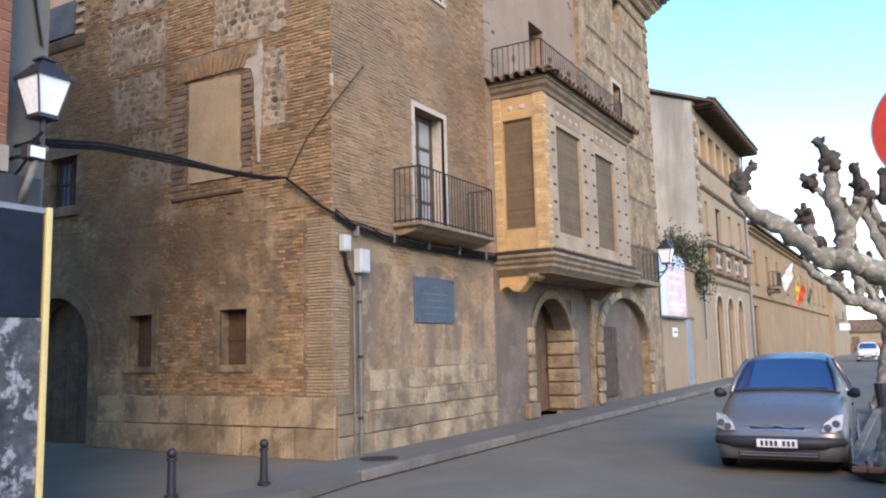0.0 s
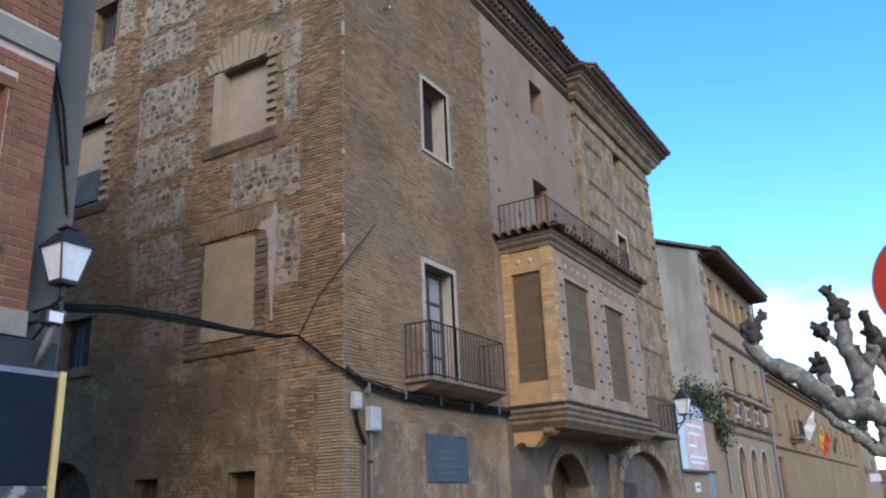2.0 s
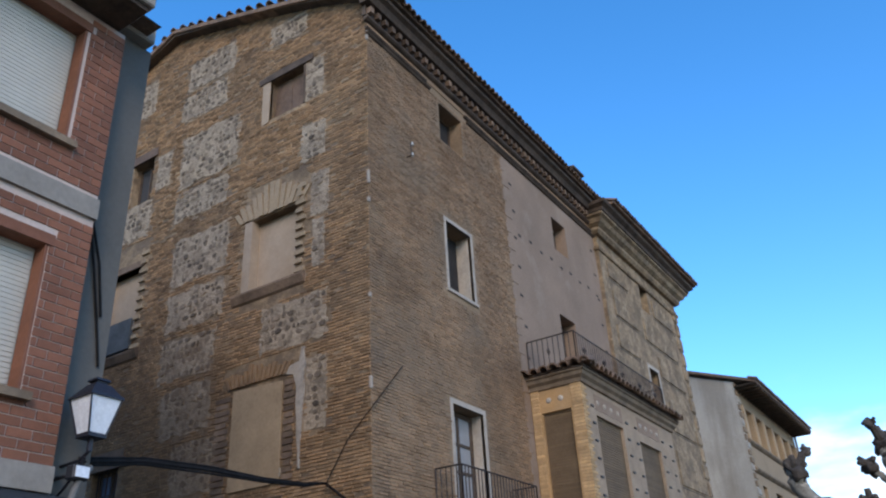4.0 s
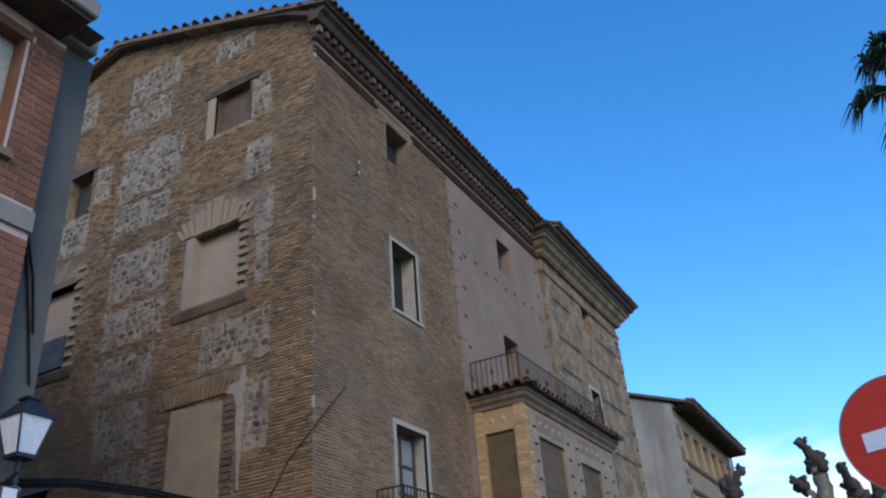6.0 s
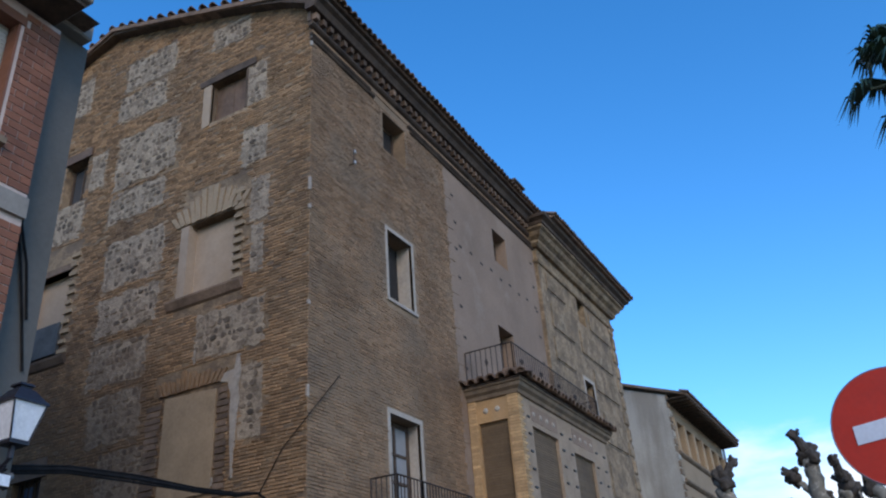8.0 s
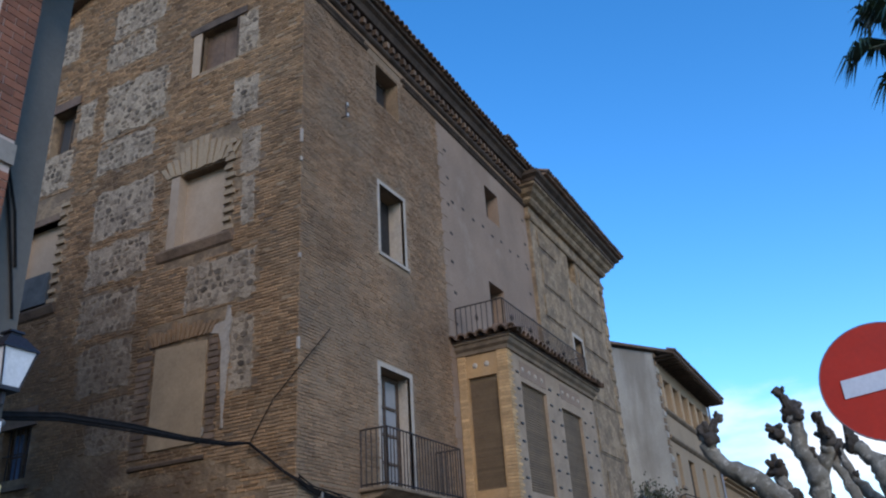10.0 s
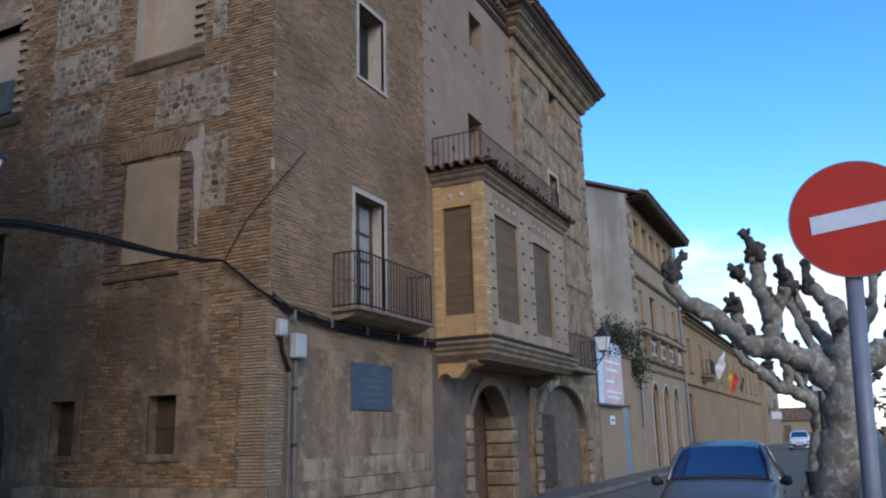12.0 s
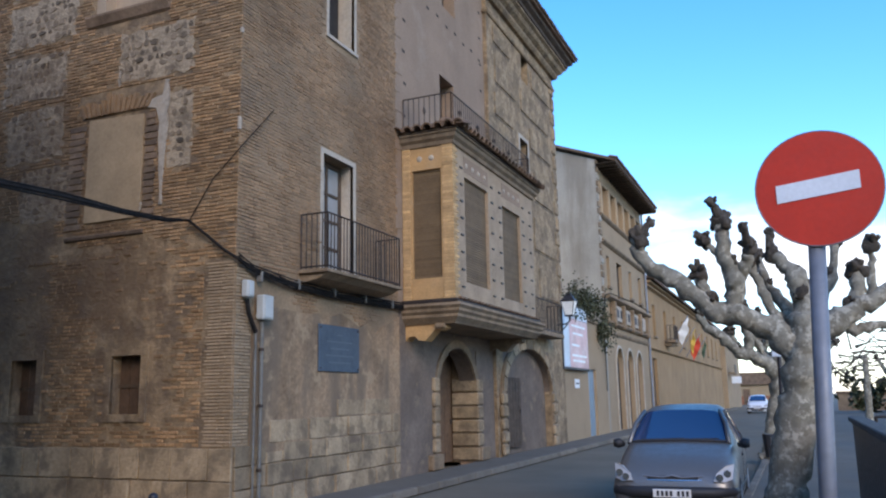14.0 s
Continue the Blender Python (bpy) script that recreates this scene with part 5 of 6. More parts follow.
    part("loggia_pillar", B(-0.05, 0.05, 27.55 + k * 1.8, 27.95 + k * 1.8, 10.5, 12.05, bevel=0.01), "brick_pale", tall, "brick loggia pillar")
for r in upper:
    casement(front, (r[0], r[1], r[2], r[3]), 0.2, "dark_wood", tall, rails=1, stiles=1, label="dark wooden window", pane_mat="void")
    part("window_sill", prism([(r[0] - 0.1, r[2] - 0.12), (r[1] + 0.1, r[2] - 0.12), (r[1] + 0.1, r[2]), (r[0] - 0.1, r[2])], front, -0.1, 0.05), "stone", tall)
for r in arches:
    part("arch_fill", spandrel(r[0], r[1], r[3] - 0.85, r[3], front, 0.01, 0.28), "h2_ochre", tall)
    casement(front, (r[0], r[1], r[2], r[3]), 0.24, "dark_wood", tall, rails=2, stiles=1, label="dark shop door with panes", pane_mat="void", width=0.09)
    part("arch_band", arch_ring(r[0], r[1], 0.15, r[3] - 0.85, 0.14, front, -0.05, -0.004), "white_trim", tall)
for z, o in ((8.95, 0.16), (10.2, 0.14), (6.25, 0.3), (5.05, 0.22), (4.62, 0.1)):
    part("moulding", extrude_profile([(0.0, z), (o * 0.5, z + 0.04), (o, z + 0.12), (o, z + 0.2), (0.0, z + 0.24)], T0 + 0.2, T1, lambda q, y, zz: (q, y, zz)), "stone", tall)
part("name_board", B(0.0, 0.12, 28.6, 37.6, 5.4, 6.15, bevel=0.02), "white_trim", tall, "pale shop fascia with dark lettering")
for k in range(8):
    part("text_bar", B(0.121, 0.14, 29.4 + k * 0.95, 29.4 + k * 0.95 + 0.55, 5.58, 5.98), "ink", tall)
for k in range(5):
    part("console", B(0.0, 0.3, 28.4 + k * 2.3, 28.65 + k * 2.3, 5.05, 6.25, bevel=0.04), "stone", tall)
for k in range(24):
    z = 4.9 + k * 0.34
    part("corner_stone", B(-0.04, 0.05, T0 - 0.03, T0 + (0.45 if k % 2 else 0.25), z, z + 0.26, bevel=0.02), "stone" if k % 3 else "h2_white", tall)
part("drainpipe", tube([(0.1, T1 - 0.1, 12.7), (0.1, T1 - 0.1, 0.2)], 0.06, 8), "steel", tall)
# cables looped along the two houses
wires = thing("wall_cables", "loose dark cables strung along the house fronts", "cable", (0, 0, 0))
part("cable", tube([(0.1, 25.4, 4.2), (0.12, 26.4, 5.6), (0.14, 26.9, 6.4), (0.14, 28.0, 6.6), (0.35, 33, 6.62), (0.3, 38.6, 6.6)], 0.03, 5), "cable", wires)
part("cable", tube([(0.12, 26.3, 2.0), (0.12, 26.4, 4.6), (0.14, 26.8, 6.2)], 0.025, 5), "cable", wires)

# ---- long house: two storeys of ochre brick ----
longh = thing("long_house", "long two-storey ochre brick building with tiled eaves", "building", (0, 0, 0))
L0, L1 = 38.85, 88.0
lwin = [(41.0 + k * 4.6, 42.1 + k * 4.6, 5.4, 7.4) for k in range(10)]
ldoor = [(40.0, 41.6, 0.15, 4.0)]
part("wall", pierced(front, L0, L1, 0.05, 8.7, lwin + ldoor, 0.35), "h3", longh, "ochre brick wall")
part("core", B(-9, -0.9, L0 + 0.2, L1 - 0.2, 0.05, 8.6), "void", longh, "near-black block in place of dark rooms")
part("end_wall", B(-9, -0.36, L1 - 0.3, L1, 0.05, 8.7), "h3", longh)
bm = bmesh.new()
pts = [(0.55, L0, 8.66), (0.55, L1 + 0.3, 8.66), (-5, L1 + 0.3, 10.6), (-5, L0, 10.6), (-10, L0, 8.66), (-10, L1 + 0.3, 8.66)]
vs = [bm.verts.new(p) for p in pts] + [bm.verts.new((x, y, z + 0.14)) for x, y, z in pts]
for f in ((0, 1, 2, 3), (3, 2, 5, 4), (6, 7, 8, 9), (9, 8, 11, 10), (0, 1, 7, 6), (0, 3, 9, 6), (3, 4, 10, 9), (1, 2, 8, 7), (2, 5, 11, 8), (4, 5, 11, 10)):
    bm.faces.new([vs[k] for k in f])
bmesh.ops.recalc_face_normals(bm, faces=bm.faces)
part("roof", bm, "tile", longh, "brown clay tile roof")
for z, o in ((4.45, 0.18), (8.2, 0.2), (8.42, 0.34)):
    part("moulding", extrude_profile([(0.0, z), (o, z + 0.1), (o, z + 0.18), (0.0, z + 0.22)], L0, L1, lambda q, y, zz: (q, y, zz)), "h3", longh)
for r in lwin:
    casement(front, r, 0.2, "dark_wood", longh, rails=1, stiles=1, label="dark wooden window", pane_mat="void", width=0.09)
    part("window_sill", prism([(r[0] - 0.1, r[2] - 0.12), (r[1] + 0.1, r[2] - 0.12), (r[1] + 0.1, r[2]), (r[0] - 0.1, r[2])], front, -0.12, 0.05), "stone", longh)
board_door(front, (40.0, 41.6, 0.15, 4.0), 0.2, "dark_wood", longh, 4, "dark tall door")
bal = thing("balcony", "small iron balcony with grey stone slab on the long house", "balcony", (0, 0, 0))
part("slab", B(0.19, 0.75, 45.2, 47.0, 5.2, 5.38, bevel=0.02), "stone", bal)
part("bracket", B(0.0, 0.5, 45.4, 46.8, 5.0, 5.198, bevel=0.04), "stone", bal)
railing(bal, [(0.2, 45.3), (0.7, 45.3), (0.7, 46.9), (0.2, 46.9)], 5.38, 6.35, 0.2, 0.014)
M["flag_white"] = plain("white_cloth", (0.7, 0.7, 0.68), 0.8)
M["flag_yellow"] = plain("yellow_cloth", (0.55, 0.36, 0.06), 0.8)
M["flag_red"] = plain("red_cloth", (0.55, 0.06, 0.03), 0.8)
M["flag_green"] = plain("dark_green_cloth", (0.06, 0.10, 0.06), 0.8)
for k, (y, mat, word) in enumerate(((48.9, "flag_white", "white"), (52.4, "flag_yellow", "yellow"), (55.7, "flag_red", "red"), (60.0, "flag_green", "dark green"))):
    flag = thing("flag", word + " cloth flag on a short wall pole", "flag", (0, y, (5.4, 4.8, 4.5, 4.5)[k]), "flags on the long house")
    part("pole", tube([(0.0, 0, 0), (1.25, 0, 1.9)], 0.03, 6), "steel", flag)
    bm = bmesh.new()
    grid = [[bm.verts.new((1.2 - (0.75 if k in (0, 2) else 0.35) * j / 6 * (1 - 0.25 * i / 6) + 0.05 * math.sin(i * 1.3 + k), 0.09 * math.sin(i * 1.1 + j * 1.6 + k), 1.8 - 1.05 * j / 6 - 0.95 * i / 6)) for j in range(7)] for i in range(7)]
    for i in range(6):
        for j in range(6):
            bm.faces.new((grid[i][j], grid[i + 1][j], grid[i + 1][j + 1], grid[i][j + 1]))
    part("cloth", bm, mat, flag, smooth=True)
# the street bends: houses close it far off
far = thing("far_house", "low far house with brown tiled roof and ochre wall", "building", (0, 0, 0))
part("wall", B(-9, 7, 128, 136, -0.1, 3.1), "h2_ochre", far)
part("lower_wall", B(-8.9, 6.9, 127.9, 127.995, -0.1, 1.3), "red_brick", far)
part("roof", prism([(-9.6, 3.1), (7.6, 3.1), (7.0, 5.0), (-9.0, 5.0)], lambda u, z, d: (u, 127.5 + d, z), 0, 9), "tile", far)
part("door", B(-0.3, 0.7, 127.86, 127.9, 0, 2.4), "brown_wood", far)
side_house = thing("far_house", "narrow far house with white wall signs and balcony", "building", (0, 0, 0))
part("wall", B(-10, 0.5, 88.4, 110, -0.1, 7.6), "h2_ochre", side_house)
part("roof", B(-10.3, 1.0, 88.35, 110.3, 7.6, 7.9, bevel=0.05), "tile", side_house)
part("balcony", B(0.5, 1.3, 90, 93, 4.0, 4.2), "stone", side_house)
part("rail", B(1.24, 1.28, 90, 93, 4.2, 5.1), "iron", side_house)
part("sign", B(0.5, 1.6, 95.0, 95.2, 3.0, 3.8), "sign_white", side_house)

# ---- brick house on the near side of the alley ----
HX = 1.0
near = lambda u, z, d: (HX - d, -u, z)
bh = thing("brick_house", "modern red brick house with cream roller shutters", "building", (0, -0.15, 0))
B_W1, B_W2 = (6.39, 8.2, 4.36, 5.92), (6.42, 8.2, 7.16, 8.75)
bwall = part("wall", pierced(near, 5.95, 14.0, 3.74, 9.0, [B_W1, B_W2], 0.3), "joint", bh, "red facing brick wall with pale joints")
part("core", B(-8, HX - 0.7, -14, -5.96, -0.02, 9.0), "void", bh, "near-black block in place of dark rooms")
for r in (B_W1, B_W2):
    sh = part("roller_shutter", prism([(r[0], r[2]), (r[1], r[2]), (r[1], r[3]), (r[0], r[3])], near, 0.2, 0.22), "shutter_white", bh, "cream roller shutter, closed")
    n = 30
    for k in range(n):
        z = r[2] + (r[3] - r[2]) * k / n
        part("slat", prism([(r[0] + 0.04, z + 0.003), (r[1] - 0.01, z + 0.003), (r[1] - 0.01, z + 0.049), (r[0] + 0.04, z + 0.049)], near, 0.185, 0.199), "shutter_white", sh)
    part("reveal", prism([(r[0] - 0.002, r[2]), (r[0] + 0.03, r[2]), (r[0] + 0.03, r[3]), (r[0] - 0.002, r[3])], near, 0.0, 0.18), "red_brick", bh)
    part("lintel", prism([(r[0] - 0.05, r[3] - 0.02), (r[1] + 0.1, r[3] - 0.02), (r[1] + 0.1, r[3] + 0.1), (r[0] - 0.05, r[3] + 0.1)], near, -0.02, 0.18), "red_brick", bh)
    part("window_sill", prism([(r[0] - 0.08, r[2] - 0.08), (r[1] + 0.1, r[2] - 0.08), (r[1] + 0.1, r[2]), (r[0] - 0.08, r[2])], near, -0.09, 0.18), "stone", bh)
part("floor_band", prism([(5.94, 6.38), (14, 6.38), (14, 6.62), (5.94, 6.62)], near, -0.045, 0.02), "concrete", bh, "pale concrete floor band")
part("floor_band", prism([(5.94, 3.5), (14, 3.5), (14, 3.74), (5.94, 3.74)], near, -0.045, 0.3), "concrete", bh, "pale concrete floor band")
# solid black block paints the shade of the open recess
part("canopy", B(HX - 0.35, HX + 0.02, -14, -5.6, 3.22, 3.49), "black_plastic", bh, "solid black block for the shaded recess above the shop")
part("eave", B(HX - 0.4, HX + 0.62, -14, -6.0, 9.06, 9.3, bevel=0.02), "concrete", bh, "overhanging grey concrete eave")
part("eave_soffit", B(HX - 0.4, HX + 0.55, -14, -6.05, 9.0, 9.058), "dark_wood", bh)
part("grey_wall", B(-8, HX - 0.25, -5.94, -5.4, -0.02, 9.25), "grey_render", bh, "plain grey rendered wall strip")
part("grey_eave", B(-8, HX - 0.08, -5.94, -5.47, 9.25, 9.5, bevel=0.02), "concrete", bh)
part("roof", B(-8, HX + 0.45, -14, -6.05, 9.3, 9.45), "tile", bh)
# shop front: marble and a dark panel with a yellow edge
shop = part("shop_front", B(HX - 0.3, HX + 0.06, -14, -5.57, -0.02, 2.18), "black_marble", bh, "grey veined marble shop base")
part("shop_panel", B(HX - 0.3, HX + 0.075, -14, -5.6, 2.19, 3.15), "shop_dark", bh, "dark blue glossy shop panel")
part("shop_top", B(HX - 0.3, HX + 0.06, -14, -5.57, 3.16, 3.215), "steel", bh)
part("edge_trim", B(HX - 0.3, HX + 0.09, -5.565, -5.51, -0.02, 3.22, bevel=0.006), "yellow_trim", bh, "yellow metal edge strip")
one_brick = bpy.data.meshes.new("brick")
bm = prism([(0.0, 0.0), (0.24, 0.0), (0.24, 0.084), (0.0, 0.084)], near, -0.012, 0.005)
bm.to_mesh(one_brick)
bm.free()
one_brick.materials.append(M["red_brick_part"])


def house_brick(u, z):
    return not (within([B_W1, B_W2], u, z, 0.02) or 6.36 < z < 6.63 or within([(r[0] - 0.05, r[1] + 0.1, r[3], r[3] + 0.1) for r in (B_W1, B_W2)], u, z, 0.03))


BZ = 0.098
count, verts, faces = 0, [], []
for row in range(53):
    z = 3.75 + row * BZ
    u = 5.95
    if row % 2:
        starts = [(5.95, 0.115)]
        u = 6.077
    else:
        starts = []
    starts += [(u + 0.254 * k, 0.24) for k in range(31)]
    for a, w in starts:
        if not all(house_brick(a + f * w, z + g) for f in (0.1, 0.9) for g in (0.01, 0.075)):
            if not any(house_brick(a + f * w, z + 0.04) for f in (0.05, 0.95)) or not (house_brick(a + 0.02, z + 0.01) and house_brick(a + 0.02, z + 0.075)):
                continue
            w = max(0.05, B_W1[0] - 0.01 - a) if a < B_W1[0] else w
        if a < 6.7 and count < 300:
            q = new("brick", one_brick)
            q.parent = bwall
            q.matrix_basis = Matrix.LocRotScale((0, -a, z), None, (1, w / 0.24, 1))
            count += 1
        else:
            k = len(verts)
            verts += [near(x, y, d_) for d_ in (0.004, -0.012) for x, y in ((a, z), (a + w, z), (a + w, z + 0.084), (a, z + 0.084))]
            faces += [(k + 4, k + 5, k + 6, k + 7), (k, k + 1, k + 5, k + 4), (k + 1, k + 2, k + 6, k + 5), (k + 2, k + 3, k + 7, k + 6), (k + 3, k, k + 4, k + 7)]
mesh = bpy.data.meshes.new("brickwork")
mesh.from_pydata(verts, [], faces)
mesh.materials.append(M["red_brick"])
rest = new("brickwork", mesh)
rest.parent = bwall
tagged(rest, "red facing bricks", kind="stuff")

# unseen roof and houses, added to keep low sky light off the walls
part("rear_roof", prism([(-1.2, 9.3), (9.0, 9.3), (6.5, 12.4), (3.0, 12.4)], lambda u, z, d: (-u, -5.6 - d, z), 0, 9), "tile", bh)
shut = thing("alley_house", "unseen plain rendered house added to close the alley", "building", (0, 0, 0))
part("wall", B(-24, -18, -14, 6, -0.02, 11), "side_plaster", shut)
part("roof", B(-24.3, -17.6, -14.3, 6.3, 11, 11.3), "tile", shut)
rear = thing("rear_house", "unseen plain ochre house added across the street behind", "building", (0, 0, 0))
part("wall", B(-10, 26, -40, -31, -0.02, 9.5), "h2_ochre", rear)
part("roof", B(-10.4, 26.4, -40.4, -30.6, 9.5, 9.9), "tile", rear)
row = thing("row_house", "unseen plain rendered house added beside the brick house", "building", (0, 0, 0))
part("wall", B(-9, 0.9, -31, -14.17, -0.02, 9.3), "h2_ochre", row)
part("roof", B(-9.3, 1.4, -31, -14.17, 9.3, 9.6), "tile", row)

# ---- street lantern and cables on the brick house ----
def lantern(name, at, s, label, rz=0, bracket=0.5):
    """A four-sided street lantern with a black cap, milky panes and a wall bracket."""
    l = thing(name, label, "street lamp", at, rz=rz)
    q = lambda r, z: [(-r, -r, z), (r, -r, z), (r, r, z), (-r, r, z)]
    def frustum(r0, z0, r1, z1, nm, mat, lab=""):
        bm = bmesh.new()
        a = [bm.verts.new(p) for p in q(r0 * s, z0 * s)]
        b = [bm.verts.new(p) for p in q(r1 * s, z1 * s)]
        bm.faces.new(a[::-1])
        bm.faces.new(b)
        for k in range(4):
            bm.faces.new((a[k], a[(k + 1) % 4], b[(k + 1) % 4], b[k]))
        return part(nm, bm, mat, l, lab)
    frustum(0.115, -0.22, 0.205, 0.2, "glass", "lamp_glass", "milky lamp glass")
    frustum(0.125, -0.27, 0.125, -0.222, "base", "bollard")
    frustum(0.235, 0.2, 0.225, 0.235, "rim", "bollard")
    frustum(0.215, 0.236, 0.10, 0.39, "cap", "bollard", "dark grey metal cap")
    frustum(0.07, 0.391, 0.07, 0.43, "chimney", "bollard")
    frustum(0.10, 0.431, 0.09, 0.46, "finial", "bollard")
    for sx in (-1, 1):
        for sy in (-1, 1):
            part("corner_bar", tube([(sx * 0.12 * s, sy * 0.12 * s, -0.22 * s), (sx * 0.212 * s, sy * 0.212 * s, 0.2 * s)], 0.012 * s, 5), "bollard", l)
    part("stem", tube([(0, 0, -0.27 * s), (0, 0, -0.42 * s)], 0.035 * s, 8), "bollard", l)
    part("bracket", tube([(0, 0, -0.42 * s), (-0.15 * s, 0, -0.5 * s), (-bracket, 0, -0.52 * s)], 0.022 * s, 8), "bollard", l)
    part("bracket_scroll", tube([(-0.05 * s, 0, -0.48 * s), (-0.22 * s, 0, -0.66 * s), (-0.4 * s, 0, -0.8 * s), (-bracket, 0, -0.95 * s)], 0.018 * s, 6), "bollard", l)
    return l


lantern("street_lantern", (1.165, -5.854, 4.24), 0.8, "black four-sided street lantern with milky glass on a wall bracket", 0, 0.5)
lantern("street_lantern", (0.62, 18.35, 4.95), 1.15, "small black street lantern beside the billboard", 0, 0.5)
spot = thing("security_light", "small dark floodlight under the concrete band", "lamp", (1.1, -5.9, 3.7))
part("housing", B(-0.05, 0.08, -0.09, 0.09, -0.07, 0.07, bevel=0.015), "black_plastic", spot)
part("lens", B(0.081, 0.09, -0.07, 0.07, -0.05, 0.05), "lamp_glass", spot)
part("arm", tube([(-0.05, 0, 0), (-0.36, 0, 0.0)], 0.02, 6), "black_plastic", spot)


neck = thing("swan_neck_conduit", "grey bent conduit pipe under the street lantern", "pipe", (0, 0, 0))
part("tube", tube([(0.9, -5.7, 3.8), (1.08, -5.76, 3.77), (1.12, -5.87, 3.67), (1.12, -5.93, 3.46), (1.0, -5.94, 3.24)], 0.035, 8), "iron_grey", neck, smooth=True)


bundle = thing("cable_bundle", "thick bundle of black cables strung from house to palace", "cable", (0, 0, 0))
SPAN_A, SPAN_B = (0.76, -5.68, 3.9), (-0.9, -0.1, 4.74)
for k, (dz, r) in enumerate(((0, 0.022), (0.04, 0.013), (-0.034, 0.014), (0.02, 0.011))):
    a, b = Vector(SPAN_A) + Vector((0, 0, dz)), Vector(SPAN_B) + Vector((0.01 * k, -0.01 * k, dz * 0.3))
    part("cable", tube([tuple(a), (0.45, -4.7, 4.12 + dz), (0.05, -3.4, 4.29 + dz * 1.2), (-0.3, -2.1, 4.41 + dz * 0.8), (-0.65, -0.9, 4.57 + dz * 0.7), tuple(b)], r, 6), "cable", bundle)
    part("cable", tube([tuple(b), (-0.5, -0.11, 4.45 + dz * 0.4), (-0.15, -0.11, 4.18 + dz * 0.4), (0.1 + 0.01 * k, -0.08, 4.02 + dz * 0.4), (0.1, 0.35, 3.9 + dz), (0.1 + 0.01 * k, 1.0, 3.82 + dz), (0.11, 1.9, 3.77 + dz), (0.1, 3.2, 3.76 + dz), (0.1, 4.6, 3.78 + dz), (0.1, 5.95, 3.82 + dz)], r, 6), "cable", bundle)
rng = random.Random(44)
for k in range(5):
    line = [(0.1 + 0.02 * (k % 2), y, z - 0.05 + 0.03 * k + rng.uniform(-0.03, 0.03)) for y, z in ((-0.06, 4.05), (0.3, 3.93), (0.8, 3.86), (1.4, 3.8), (2.1, 3.79), (2.9, 3.77), (3.8, 3.78), (4.8, 3.8), (5.8, 3.83))]
    part("strand", tube(line, 0.012, 5), "cable", bundle)
for y in (0.5, 1.6, 2.8, 4.0, 5.2):
    part("cable_clip", B(0.03, 0.15, y, y + 0.04, 3.72, 3.9, bevel=0.01), "iron_grey", bundle)
thin = thing("thin_cable", "thin dark cable climbing the palace corner", "cable", (0, 0, 0))
part("cable", tube([(-0.9, -0.07, 4.76), (-0.45, -0.07, 5.4), (0.06, -0.06, 5.85), (0.06, 0.85, 6.8)], 0.01, 5), "cable", thin)
drop = thing("wall_conduit", "two dark cables on the grey rendered wall", "cable", (0, 0, 0))
part("cable", tube([(0.77, -6.0, 6.5), (0.78, -5.88, 6.0), (0.77, -5.74, 5.4), (0.77, -5.64, 4.9)], 0.016, 5), "cable", drop)
part("cable", tube([(0.77, -5.98, 6.55), (0.78, -5.82, 6.05), (0.77, -5.7, 5.45)], 0.016, 5), "cable", drop)
part("clip", B(0.75, 0.82, -6.07, -5.97, 6.5, 6.6), "black_plastic", drop)
knot = thing("insulator", "small white insulators on a bent iron on the brick wall", "insulator", (0.02, 1.3, 11.6))
part("arm", tube([(0.0, 0, 0), (0.12, 0, 0.0), (0.12, 0.0, 0.35)], 0.014, 6), "iron", knot)
for z in (0.05, 0.32):
    part("bell", tube([(0.12, 0.05, z - 0.03), (0.12, 0.05, z + 0.05)], [0.035, 0.022], 8), "box_white", knot)

# ---- meter boxes and downpipes at the corner ----
def meter_box(at, w, h, d, label):
    b = thing("meter_box", label, "utility box", at, "boxes on the corner")
    part("case", B(0.0, d, -w / 2, w / 2, -h / 2, h / 2, bevel=0.015), "box_white", b)
    part("lid", B(d, d + 0.015, -w / 2 + 0.03, w / 2 - 0.03, -h / 2 + 0.03, h / 2 - 0.03, bevel=0.005), "box_white", b)


meter_box((0.05, 0.19, 3.57), 0.19, 0.27, 0.12, "small white plastic meter box under the cables")
meter_box((0.05, 0.63, 3.31), 0.28, 0.4, 0.15, "larger white plastic meter box on a pipe")
pipe = thing("conduit_pipe", "grey galvanised pipe running down the corner", "pipe", (0, 0, 0), "pipes on the corner")
part("tube", tube([(0.09, 0.61, 3.07), (0.09, 0.61, 0.13)], 0.03, 10), "iron_grey", pipe)
for z in (0.7, 1.7, 2.6):
    part("clamp", tube([(0.09, 0.61, z), (0.09, 0.61, z + 0.05)], 0.046, 10), "iron", pipe)
pipe = thing("conduit_pipe", "thin pale pipe running down the corner", "pipe", (0, 0, 0), "pipes on the corner")
part("tube", tube([(0.085, 0.45, 2.9), (0.085, 0.45, 0.13)], 0.018, 8), "iron_grey", pipe)
part("tail", tube([(0.07, 0.22, 3.42), (0.08, 0.26, 3.2), (0.09, 0.36, 3.02), (0.085, 0.45, 2.9)], 0.035, 8), "cable", pipe)
M["plaque_letter"] = plain("worn_plaque_letters", (0.075, 0.097, 0.12), 0.5)
plaque = thing("wall_plaque", "large dark slate-blue commemorative plaque on the rendered wall", "plaque", (0.03, 3.13, 2.76))
part("slab", B(0.0, 0.03, -0.75, 0.75, -0.44, 0.43, bevel=0.008), "plaque", plaque)
for k, w in enumerate((0.2, 0.9, 0.7, 1.0, 0.8)):
